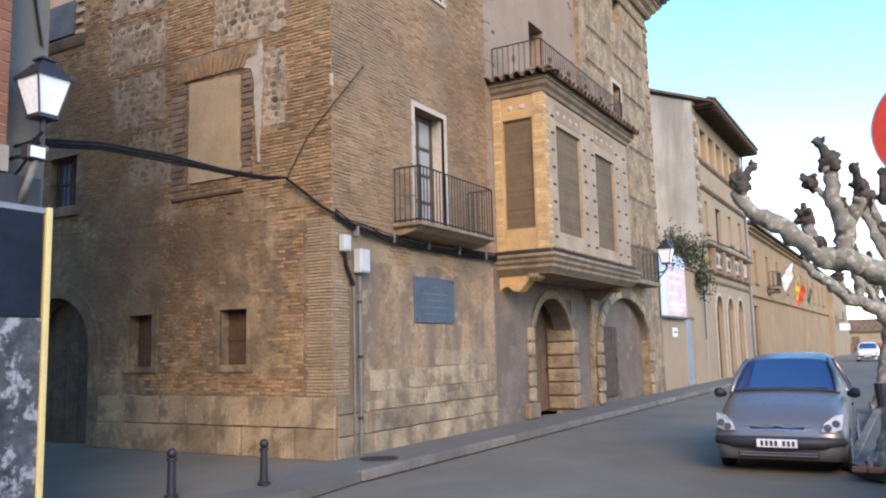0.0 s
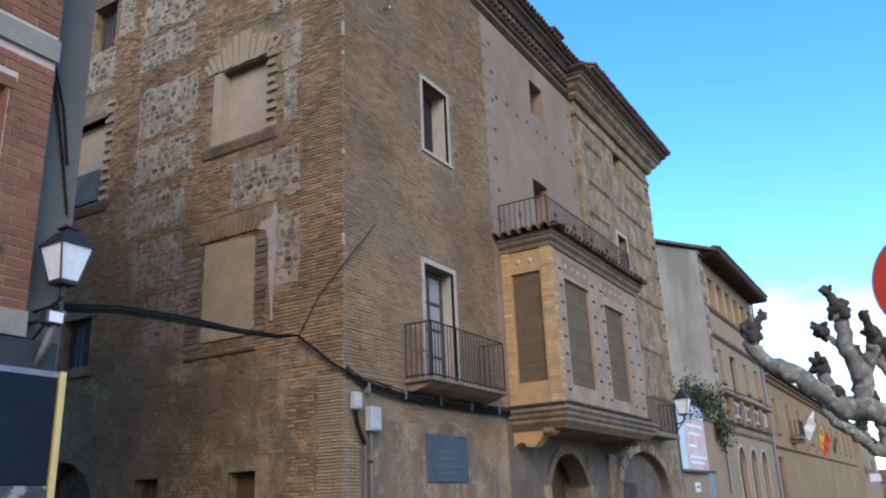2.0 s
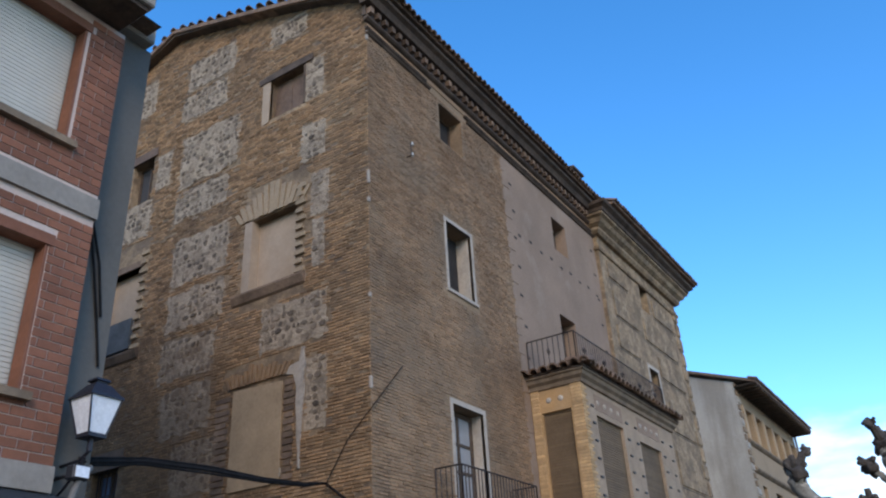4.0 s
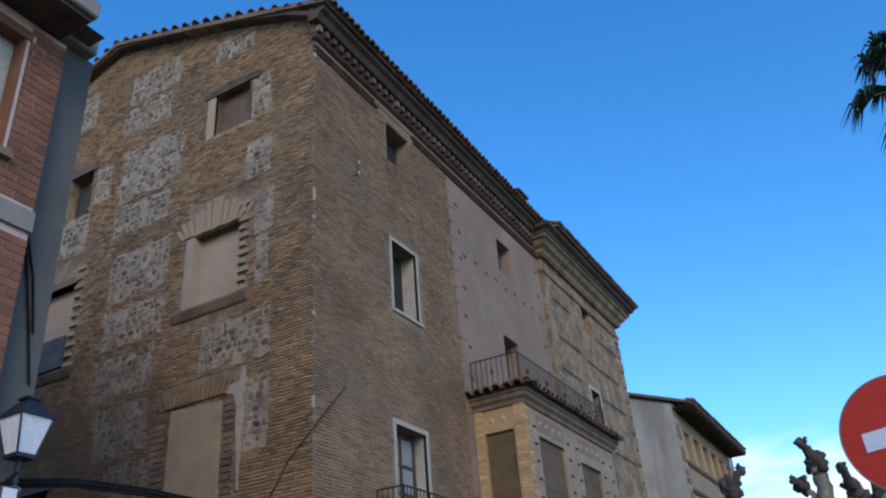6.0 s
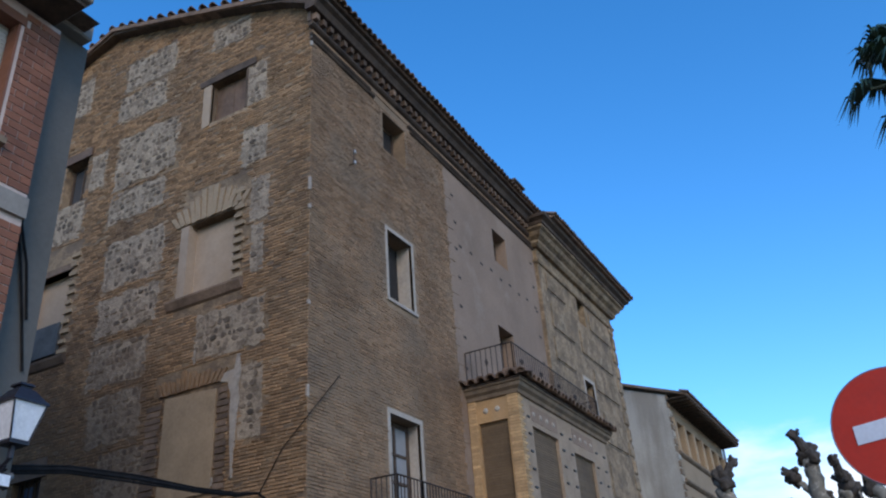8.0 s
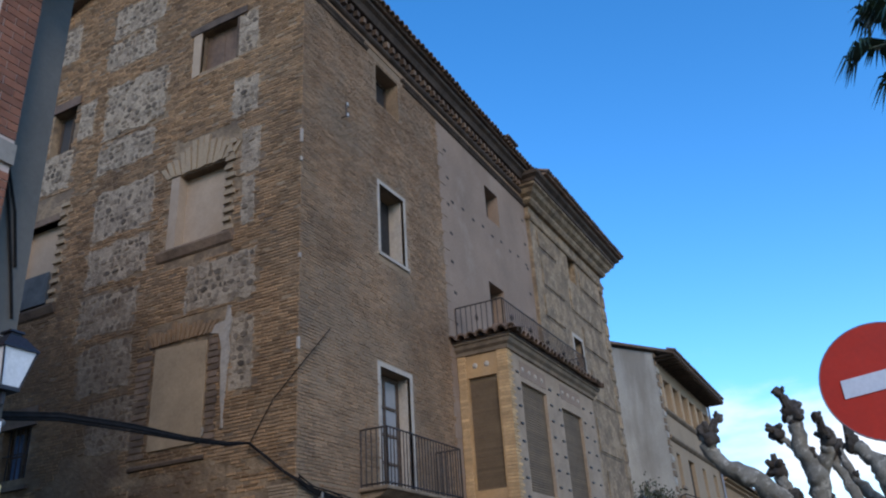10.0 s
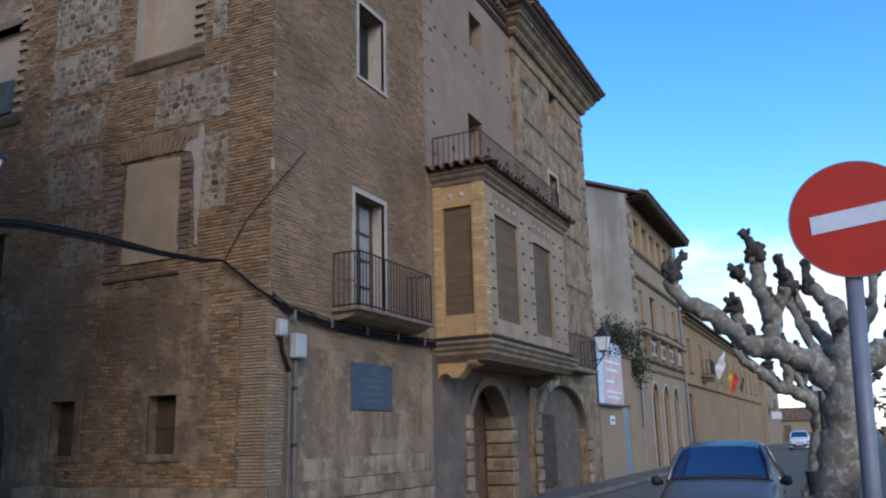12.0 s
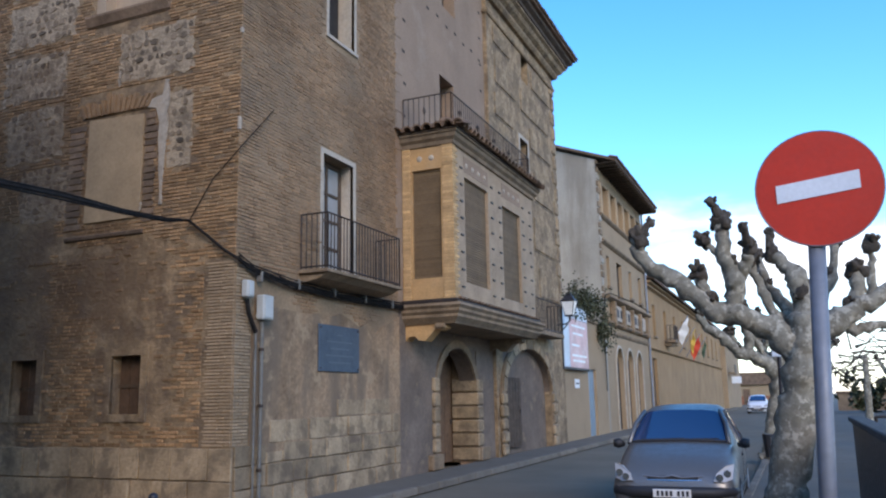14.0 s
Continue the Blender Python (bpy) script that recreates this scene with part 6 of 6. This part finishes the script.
    part("text_bar", B(0.0301, 0.033, -w / 2, w / 2, 0.24 - 0.13 * k, 0.265 - 0.13 * k), "plaque_letter", plaque)
for y in (-0.69, 0.69):
    for z in (-0.38, 0.37):
        part("bolt", tube([(0.03, y, z), (0.045, y, z)], 0.018, 8), "iron", plaque)
hatch = thing("manhole_cover", "dark round iron cover in the pavement", "manhole cover", (0.62, 0.35, PAVE))
part("cover", tube([(0, 0, 0.0), (0, 0, 0.012)], 0.3, 20), "iron", hatch)

# ---- bollards ----
def bollard(at):
    b = thing("bollard", "short black iron bollard with a ball top", "bollard", at, "bollards at the alley")
    part("shaft", tube([(0, 0, 0.0), (0, 0, 0.03), (0, 0, 0.035), (0, 0, 0.42), (0, 0, 0.43), (0, 0, 0.46)], [0.085, 0.085, 0.055, 0.048, 0.062, 0.062], 12), "bollard", b, smooth=False)
    ball = bmesh.new()
    bmesh.ops.create_uvsphere(ball, u_segments=12, v_segments=8, radius=0.062, matrix=Matrix.Translation((0, 0, 0.515)))
    part("ball", ball, "bollard", b, smooth=True)
    return b


first = bollard((0.595, -2.235, PAVE))
copy_thing(first, pose(0.197, -3.4, PAVE))

# ---- no-entry sign ----
sign = thing("no_entry_sign", "round red no-entry sign with white bar on a steel post", "road sign", (8.228, -6.07, 0.1), rz=-2)
disc = part("disc", tube([(0, 0, 2.655), (0, 0.02, 2.655)], 0.287, 48), "sign_red", sign, "red sign disc")
part("rim", tube([(0.285 * math.cos(a), 0.005, 2.655 + 0.285 * math.sin(a)) for a in [2 * math.pi * k / 48 for k in range(49)]], 0.006, 6), "steel", sign)
part("bar", prism([(-0.19, 2.615), (0.185, 2.652), (0.185, 2.742), (-0.19, 2.705)], lambda u, z, d: (u, -0.004 - d, z - 0.02), 0, 0.002), "sign_white", sign, "white bar")
part("post", tube([(-0.16, 0.05, 0.0), (-0.02, 0.05, 2.62)], 0.04, 12), "steel", sign, "grey steel post", smooth=True)
for z in (2.5, 2.8):
    part("clamp", B(-0.06, 0.06, 0.021, 0.1, z - 0.015, z + 0.015), "steel", sign)

# ---- pollarded plane trees ----
def limb(bm, pts, radii, sides=12, seed=0):
    """A gnarled limb: a tube with lumps, burrs and an uneven line."""
    r = random.Random(seed)
    fine, rr = [], []
    for k in range(len(pts) - 1):
        for j in range(5):
            f = j / 5
            p = Vector(pts[k]).lerp(Vector(pts[k + 1]), f) + Vector((r.uniform(-1, 1), r.uniform(-1, 1), r.uniform(-1, 1))) * 0.02
            fine.append(p)
            rr.append((radii[k] * (1 - f) + radii[k + 1] * f) * r.uniform(0.88, 1.12))
    fine.append(Vector(pts[-1]))
    rr.append(radii[-1])
    before = set(bm.verts)
    tube(fine, rr, sides, bm)
    made = [v for v in bm.verts if v not in before]
    for v in made:
        near_ = min(range(len(fine)), key=lambda q: (fine[q] - v.co).length)
        out_ = v.co - fine[near_]
        lump = noise.noise(v.co * 3.5 + Vector((seed, 0, 0))) * 0.35 + max(0.0, noise.noise(v.co * 8 + Vector((0, seed, 0)))) * 0.6
        v.co += out_ * lump * (0.55 if radii[0] > 0.3 else 1.0)
    return bm


def knob(bm, at, size, seed):
    """A clenched, swollen pruning knob with stubs of cut shoots."""
    r = random.Random(seed)
    made = bmesh.ops.create_icosphere(bm, subdivisions=3, radius=size, matrix=Matrix.Translation(at))["verts"]
    for v in made:
        d = v.co - Vector(at)
        d.z *= 1.25
        v.co = Vector(at) + d * (0.85 + 0.75 * noise.noise(d * 7 + Vector((seed * 1.7, 0, 0))) + 0.3 * noise.noise(d * 19))
    for _ in range(4):
        d = Vector((r.uniform(-1, 1), r.uniform(-1, 1), r.uniform(0.0, 1))).normalized()
        tube([Vector(at), Vector(at) + d * size * 1.0, Vector(at) + d * size * r.uniform(1.2, 1.7)], [size * 0.5, size * 0.36, size * 0.3], 7, bm)


def plane_tree():
    t = thing("plane_tree", "pollarded plane tree with pale mottled bark and knobby bare limbs", "tree", (7.71, 2.1, 0.1), "plane trees along the road")
    L = lambda pts, y=0.0, dy=0.0: [(x - 7.68, y + dy * k, z - 0.1 - 0.1 * max(0, z - 2)) for k, (x, z) in enumerate(pts)]
    bm = limb(bmesh.new(), L([(7.71, 0.1), (7.73, 0.3), (7.81, 0.8), (7.98, 1.53), (8.1, 2.15), (8.16, 2.62), (8.2, 3.0)]), [0.38, 0.3, 0.27, 0.255, 0.27, 0.25, 0.17], 18, 1)
    part("trunk", bm, "bark", t, "mottled grey-cream trunk", smooth=True)
    limbs = [
        ([(8.06, 2.2), (7.8, 2.72), (7.37, 2.95), (6.95, 3.1), (6.58, 3.5), (6.18, 3.84), (5.96, 4.12), (5.98, 4.35)], [0.2, 0.19, 0.17, 0.16, 0.14, 0.13, 0.12, 0.1], 0.0, -0.03),
        ([(6.93, 3.1), (6.87, 3.45), (6.8, 3.72)], [0.12, 0.1, 0.09], -0.06, 0.0),
        ([(7.22, 3.0), (7.31, 3.45), (7.2, 3.9), (7.2, 4.3), (7.18, 4.52)], [0.14, 0.15, 0.14, 0.11, 0.1], -0.08, -0.02),
        ([(7.31, 3.53), (7.5, 3.81), (7.53, 4.05)], [0.11, 0.1, 0.075], -0.1, -0.03),
        ([(7.2, 3.85), (7.01, 4.09), (6.92, 4.25)], [0.07, 0.05, 0.04], -0.1, -0.03),
        ([(8.18, 2.8), (8.2, 3.18), (8.12, 3.55), (7.92, 3.86), (7.8, 4.0)], [0.2, 0.17, 0.14, 0.1, 0.08], 0.05, 0.06),
        ([(7.89, 2.75), (7.69, 3.3), (7.56, 3.64), (7.54, 3.88)], [0.09, 0.07, 0.06, 0.05], 0.1, 0.1),
        ([(8.14, 2.5), (8.6, 2.85), (8.89, 3.05), (9.3, 3.25), (9.8, 3.7)], [0.19, 0.16, 0.14, 0.12, 0.1], 0.0, 0.05),
        ([(8.6, 2.86), (8.79, 2.67), (9.07, 2.75), (9.5, 2.7)], [0.1, 0.08, 0.06, 0.04], 0.1, 0.05),
        ([(8.82, 3.02), (8.91, 3.36), (8.9, 3.6)], [0.12, 0.11, 0.09], 0.1, 0.02),
        ([(9.05, 3.12), (9.1, 3.6), (9.12, 4.0)], [0.08, 0.06, 0.05], 0.12, 0.02),
        ([(8.12, 2.5), (8.0, 3.0), (7.75, 3.5), (7.6, 4.1)], [0.15, 0.11, 0.08, 0.06], 0.3, 0.25),
        ([(8.15, 2.4), (8.3, 3.0), (8.6, 3.6), (8.7, 4.2)], [0.15, 0.12, 0.09, 0.07], 0.25, 0.22),
    ]
    r = random.Random(6)
    for k, (pts, radii, y, dy) in enumerate(limbs):
        line = L(pts, y, dy)
        part("limb", limb(bmesh.new(), line, [q * 0.88 for q in radii], 12, k + 2), "bark", t, smooth=True)
        bm = bmesh.new()
        knob(bm, line[-1], max(0.11, radii[-1] * 1.45), k)
        part("pruning_knob", bm, "knob", t, "dark swollen pruning knob", smooth=True)
        for j in range(len(line) - 1):
            if r.random() < 0.4 and k not in (4, 6, 8):
                p = Vector(line[j]).lerp(Vector(line[j + 1]), r.random()) + Vector((0, 0, radii[j] * 0.8))
                bm = bmesh.new()
                knob(bm, p, radii[j] * r.uniform(0.45, 0.75), k * 7 + j)
                part("pruning_knob", bm, "knob", t, "dark swollen pruning knob", smooth=True)
        if k in (0, 2, 3, 5):
            for j in range(1):
                p = Vector(line[-1 - j])
                d = Vector((r.uniform(-0.5, 0.5), r.uniform(-0.4, 0.4), 0.35)).normalized()
                part("shoot", tube([p, p + d * 0.14, p + d * 0.24 + Vector((0, 0, 0.06))], [0.07, 0.062, 0.055], 7), "knob", t)
                bm = bmesh.new()
                knob(bm, p + d * 0.28 + Vector((0, 0, 0.05)), 0.075, k * 3 + j)
                part("pruning_knob", bm, "knob", t, "dark swollen pruning knob", smooth=True)
    return t


tree = plane_tree()
for x, y, s, rz in ((7.25, 12.4, 0.95, 25), (7.3, 22.5, 1.0, -20), (7.3, 33.0, 1.0, 60), (7.3, 45.0, 1.0, 10), (12.5, 15.0, 0.9, 150), (13.5, 26.0, 0.9, 40), (17.5, 33.0, 1.0, 200), (12.8, 38.0, 0.9, 90), (20.0, 50.0, 1.0, 20)):
    c = copy_thing(tree, pose(x, y, 0.1, 0, 0, rz) @ Matrix.Scale(s, 4))
    c.scale = (s, s, s)
twigs = thing("twiggy_crown", "bare interlaced branches of far pollarded trees", "tree", (0, 0, 0), kind="stuff")
rng = random.Random(31)
bm = bmesh.new()
for _ in range(260):
    x, y = rng.uniform(9.5, 24), rng.uniform(24, 60)
    z = rng.uniform(2.6, 4.4)
    p = Vector((x, y, z))
    d = Vector((rng.uniform(-1, 1), rng.uniform(-1, 1), rng.uniform(-0.15, 0.35))).normalized()
    tube([p, p + d * 0.8 + Vector((0, 0, rng.uniform(-0.1, 0.2))), p + d * 1.7 + Vector((rng.uniform(-0.3, 0.3), 0, rng.uniform(-0.1, 0.5)))], [0.05, 0.035, 0.015], 4, bm, False)
part("branch_tangle", bm, "knob", twigs)
for k in range(7):
    part("trunk", tube([(10.5 + 2 * k, 27 + 4 * k, 0), (10.6 + 2 * k, 27 + 4 * k, 3.2)], [0.16, 0.1], 8), "bark", twigs)
hedge = thing("hedge", "dark green hedge beyond the promenade", "hedge", (0, 0, 0))
foliage(hedge, (24, 60, 1.5), (17, 3, 1.7), 11000, 0.5, "leaf", 9)
# added wall, low and dark to back the hedge
park_wall = thing("garden_wall", "low brown wall added behind the far hedge", "wall", (0, 0, 0))
part("wall", B(11, 40, 70, 70.4, 0, 1.6), "stone", park_wall)
part("coping", B(10.9, 40, 69.9, 70.5, 1.6, 1.8), "tile", park_wall)
# raised brick edging round the tree pit
pit = thing("tree_pit", "low red-brown brick edging at the tree's foot", "kerb", (0, 0, 0))
for k in range(7):
    part("edge_brick", B(7.2 + k * 0.19, 7.375 + k * 0.19, 1.42, 1.54, 0.12, 0.19, bevel=0.01), "red_brick_part", pit)
part("soil", B(7.25, 8.4, 1.56, 2.9, 0.1, 0.135), "brown_wood", pit, "brown bare soil")
post = thing("sign_post", "thin black post with a small white arrow plate", "road sign", (7.66, 6.9, 0.12))
part("pole", tube([(0, 0, 0), (0.09, 0, 2.75)], 0.04, 8), "bollard", post)
part("plate", B(-0.05, 0.2, -0.06, -0.045, 2.35, 2.75, bevel=0.005), "sign_white", post, "white plate with dark arrow")
part("arrow", prism([(0.02, 2.55), (0.1, 2.66), (0.1, 2.58), (0.16, 2.58), (0.16, 2.52), (0.1, 2.52), (0.1, 2.44)], lambda u, z, d: (u, -0.062 - d, z), 0, 0.003), "ink", post)
bin_ = thing("litter_bin", "small dark litter bin on a post by the tree", "bin", (7.35, 9.5, 0.12))
part("bucket", tube([(0, 0, 0.25), (0, 0, 0.75)], [0.13, 0.17], 12), "black_plastic", bin_)
part("leg", tube([(0, 0, 0), (0, 0, 0.26)], 0.03, 8), "black_plastic", bin_)

# ---- dark fence beside the promenade ----
fence = thing("fence", "dark timber fence with a flat grey top rail", "fence", (0, 0, 0))
FX = 8.66
part("top_rail", B(FX - 0.05, FX + 0.13, -6.5, 2.0, 1.38, 1.45, bevel=0.012), "grey_board", fence, "flat grey top rail")
for k in range(34):
    part("board", B(FX, FX + 0.05, -6.4 + k * 0.25, -6.17 + k * 0.25, 0.14, 1.37, bevel=0.006), "bollard", fence)
for k in range(5):
    part("post", B(FX + 0.051, FX + 0.13, -6.4 + k * 2.05, -6.3 + k * 2.05, 0.12, 1.378), "bollard", fence)
rail = thing("promenade_railing", "dark iron railing of the promenade", "railing", (0, 0, 0))
railing(rail, [(9.3, 7.0), (14.0, 7.4), (20.0, 7.8)], 0.12, 1.3, 0.3, 0.02)

# ---- palm ----
palm = thing("palm_tree", "fan palm with drooping dark green fronds", "palm tree", (10.5, 2.4, 0.3))
part("trunk", tube([(0, 0, -0.2), (0.05, 0, 4), (0.0, 0, 9.6)], [0.25, 0.2, 0.2], 10), "knob", palm)
rng = random.Random(17)
for k in range(26):
    a = 2 * math.pi * k / 26 + rng.uniform(-0.15, 0.15)
    el = rng.uniform(-0.5, 1.1)
    d = Vector((math.cos(a) * math.cos(el), math.sin(a) * math.cos(el), math.sin(el)))
    base, tip = Vector((0, 0, 9.6)), Vector((0, 0, 9.6)) + d * rng.uniform(0.65, 0.95) + Vector((0, 0, -0.12))
    frond = part("frond", tube([base, tip], 0.016, 5), "palm_leaf", palm)
    side_ = d.cross(Vector((0, 0, 1))).normalized()
    verts, faces = [], []
    for j in range(22):
        f = -1.25 + 2.5 * j / 21
        out_ = (d * math.cos(f) + side_ * math.sin(f)).normalized()
        ln = rng.uniform(0.5, 0.72)
        p1 = tip + out_ * ln * 0.55
        p2 = tip + out_ * ln * 0.95 + Vector((0, 0, -0.3 - 0.12 * rng.random()))
        w = out_.cross(Vector((0.1, 0.2, 1))).normalized() * 0.026
        q = len(verts)
        verts += [tip - w * 0.4, tip + w * 0.4, p1 + w, p1 - w, p2]
        faces += [(q, q + 1, q + 2, q + 3), (q + 3, q + 2, q + 4)]
    mesh = bpy.data.meshes.new("blade")
    mesh.from_pydata([tuple(v) for v in verts], [], faces)
    mesh.materials.append(M["palm_leaf"])
    o = new("blade", mesh)
    o.parent = frond

# ---- parked cars ----
def car(name, at, label, paint, rz=0):
    """A rounded people carrier: shell lofted from cross-sections, glass, lights, wheels."""
    c = thing(name, label, "car", at, rz=rz)
    # stations from nose to tail: y, low z, belt z, top z, half width low, belt, top
    st = [(0.0, 0.24, 0.42, 0.55, 0.60, 0.66, 0.56), (0.06, 0.2, 0.48, 0.66, 0.74, 0.80, 0.68), (0.2, 0.18, 0.55, 0.80, 0.80, 0.855, 0.72), (0.5, 0.18, 0.64, 0.93, 0.84, 0.87, 0.73),
          (0.85, 0.2, 0.74, 1.02, 0.85, 0.875, 0.73), (1.1, 0.2, 0.84, 1.09, 0.85, 0.875, 0.73), (1.9, 0.2, 0.94, 1.54, 0.85, 0.875, 0.60), (2.3, 0.2, 0.95, 1.61, 0.85, 0.875, 0.585),
          (3.1, 0.2, 0.96, 1.62, 0.85, 0.875, 0.58), (3.7, 0.2, 0.97, 1.56, 0.85, 0.87, 0.57), (4.05, 0.22, 0.95, 1.25, 0.82, 0.84, 0.62), (4.22, 0.25, 0.8, 0.98, 0.76, 0.78, 0.62), (4.28, 0.3, 0.62, 0.7, 0.68, 0.7, 0.55)]

    def ring(s):
        y, zl, zb, zt, wl, wb, wt = s
        h = [(wl, zl), (wb, zl + (zb - zl) * 0.45), (wb, zb), (wt + (wb - wt) * 0.12, zb + (zt - zb) * 0.88), (wt * 0.86, zt - 0.012), (wt * 0.5, zt + 0.008), (0, zt + 0.014)]
        return [(x, y, z) for x, z in h] + [(-x, y, z) for x, z in h[-2::-1]]

    rings = [ring(s) for s in st]
    shells = {k: bmesh.new() for k in ("body", "windscreen", "side_window", "side_window_", "rear_window")}
    cache = {k: {} for k in shells}

    def vert(k, i, j):
        if (i, j) not in cache[k]:
            cache[k][i, j] = shells[k].verts.new(rings[i][j])
        return cache[k][i, j]

    n = len(rings[0])
    for i in range(len(rings) - 1):
        for j in range(n - 1):
            k = "body"
            if i == 5 and 3 <= j <= 8:
                k = "windscreen"
            elif i in (6, 7, 8) and j in (2, 9):
                k = "side_window" if j == 2 else "side_window_"
            elif i == 9 and 3 <= j <= 8:
                k = "rear_window"
            shells[k].faces.new((vert(k, i, j), vert(k, i, j + 1), vert(k, i + 1, j + 1), vert(k, i + 1, j)))
    shells["body"].faces.new([vert("body", 0, j) for j in range(n)])
    shells["body"].faces.new([vert("body", len(rings) - 1, j) for j in range(n)])
    for i in range(len(rings) - 1):
        shells["body"].faces.new((vert("body", i, 0), vert("body", i + 1, 0), vert("body", i + 1, n - 1), vert("body", i, n - 1)))
    for k, bm in shells.items():
        bmesh.ops.recalc_face_normals(bm, faces=bm.faces)
        part(k.strip("_"), bm, paint if k == "body" else "glass_sky_blue", c, "" if k == "body" else "dark glass with the sky reflection put into its blue", smooth=True)
    # pillars and screen surround
    for sx in (-1, 1):
        part("pillar", tube([(sx * 0.745, 1.08, 1.06), (sx * 0.70, 1.5, 1.34), (sx * 0.60, 1.93, 1.53)], 0.035, 8), paint, c, smooth=True)
        part("pillar", tube([(sx * 0.85, 2.6, 0.96), (sx * 0.62, 2.62, 1.53)], 0.03, 6), "black_plastic", c)
    part("screen_edge", tube([(-0.7, 1.09, 1.085), (-0.35, 1.05, 1.105), (0.35, 1.05, 1.105), (0.7, 1.09, 1.085)], 0.022, 6), "black_plastic", c)
    part("wiper", tube([(-0.55, 1.07, 1.115), (0.1, 1.12, 1.13)], 0.009, 5), "black_plastic", c)
    part("wiper", tube([(0.0, 1.06, 1.12), (0.6, 1.13, 1.125)], 0.009, 5), "black_plastic", c)
    # nose: bumper band, grilles, lamps, plate
    part("bumper", tube([(-0.84, 0.36, 0.46), (-0.79, 0.11, 0.45), (-0.55, 0.0, 0.44), (0, -0.03, 0.44), (0.55, 0.0, 0.44), (0.79, 0.11, 0.45), (0.84, 0.36, 0.46)], [0.055, 0.075, 0.085, 0.085, 0.085, 0.075, 0.055], 10), "black_plastic", c, "black bumper strip", smooth=True)
    low_grille = part("lower_grille", B(-0.52, 0.52, -0.03, 0.05, 0.235, 0.33, bevel=0.02), "black_plastic", c)
    for z in (0.262, 0.3):
        part("slat", B(-0.5, 0.5, -0.045, -0.031, z, z + 0.012), "steel", low_grille)
    part("grille", B(-0.36, 0.36, 0.03, 0.12, 0.575, 0.665, bevel=0.02), "black_plastic", c)
    part("grille_bar", tube([(-0.42, 0.06, 0.66), (-0.12, 0.025, 0.645), (0, 0.02, 0.675), (0.12, 0.025, 0.645), (0.42, 0.06, 0.66)], 0.012, 6), "steel", c)
    part("grille_bar", tube([(-0.4, 0.04, 0.605), (0, 0.015, 0.6), (0.4, 0.04, 0.605)], 0.01, 6), "chrome", c)
    for sx in (-1, 1):
        bm = bmesh.new()
        quad = [(0.56, 0.005, 0.6), (0.7, 0.03, 0.585), (0.81, 0.12, 0.625), (0.835, 0.25, 0.82), (0.73, 0.17, 0.8), (0.6, 0.06, 0.7)]
        a = [bm.verts.new((sx * x, y - 0.02, z)) for x, y, z in quad]
        b = [bm.verts.new((sx * x * 0.95, y + 0.16, z - 0.02)) for x, y, z in quad]
        bm.faces.new(a)
        bm.faces.new(b)
        for k in range(6):
            bm.faces.new((a[k], a[(k + 1) % 6], b[(k + 1) % 6], b[k]))
        bmesh.ops.recalc_face_normals(bm, faces=bm.faces)
        lamp = part("headlight", bm, "headlamp", c, "clear headlight lens")
        for q, (x, y, z) in enumerate(((0.645, 0.02, 0.65), (0.745, 0.095, 0.7))):
            part("reflector", tube([(sx * x, y - 0.035, z), (sx * x, y + 0.02, z)], [0.05, 0.04], 14), "chrome", lamp)
        mirror = part("mirror", tube([(sx * 0.86, 1.32, 1.02), (sx * 0.95, 1.30, 1.05), (sx * 1.03, 1.30, 1.05)], [0.03, 0.085, 0.06], 10), "black_plastic", c, "black door mirror", smooth=True)
        part("tail_light", B(sx * 0.66, sx * 0.78, 4.1, 4.2, 0.85, 1.1), "sign_red", c)
        part("sill", B(sx * 0.85, sx * 0.88, 0.9, 3.3, 0.32, 0.4, bevel=0.01), "black_plastic", c)
        part("door_gap", B(sx * 0.872, sx * 0.879, 2.3, 2.312, 0.35, 0.94), "black_plastic", c)
        part("handle", B(sx * 0.872, sx * 0.895, 2.0, 2.18, 0.82, 0.85), "black_plastic", c)
        for y in (0.78, 3.54):
            tyre = part("wheel", tube([(sx * 0.70, y, 0.31), (sx * 0.71, y, 0.31), (sx * 0.865, y, 0.31), (sx * 0.88, y, 0.31)], [0.27, 0.31, 0.31, 0.27], 28), "rubber", c, "black tyre")
            part("rim", tube([(sx * 0.881, y, 0.31), (sx * 0.89, y, 0.31)], [0.2, 0.17], 20), "steel", tyre)
    plate = part("number_plate", B(-0.26, 0.26, -0.135, -0.115, 0.385, 0.495, bevel=0.004), "plate", c, "white number plate with dark bars")
    for k, x in enumerate((-0.19, -0.13, -0.07, -0.01, 0.09, 0.15, 0.21)):
        part("bar", B(x - 0.018, x + 0.018, -0.139, -0.1351, 0.405, 0.475), "ink", plate)
    return c


car("car", (6.28, 1.82, -0.02), "grey metallic people carrier parked beside the kerb", "car_paint", 1.5)
car("car", (4.4, 68.0, -0.02), "small white car parked far down the street", "white_paint", 0)

# ---- kerb stones along the palace pavement ----
stone_mesh = bpy.data.meshes.new("kerb_stone")
bm = B(-0.07, 0.07, 0, 0.98, -0.13, 0.012, bevel=0.012)
bm.to_mesh(stone_mesh)
bm.free()
stone_mesh.materials.append(M["kerb"])
for side_name, x0, x1, y0, count in (("kerb", 1.15, 1.22, -0.9, 44), ("kerb_right", 7.12, 7.02, 2.6, 40)):
    k_ = thing(side_name, "row of grey kerb stones along the road", "kerb", (0, 0, 0), kind="structure")
    for k in range(count):
        q = new("kerb_stone", stone_mesh)
        q.parent = k_
        q.location = (x0 + (x1 - x0) * k / count, y0 + k, 0.13)
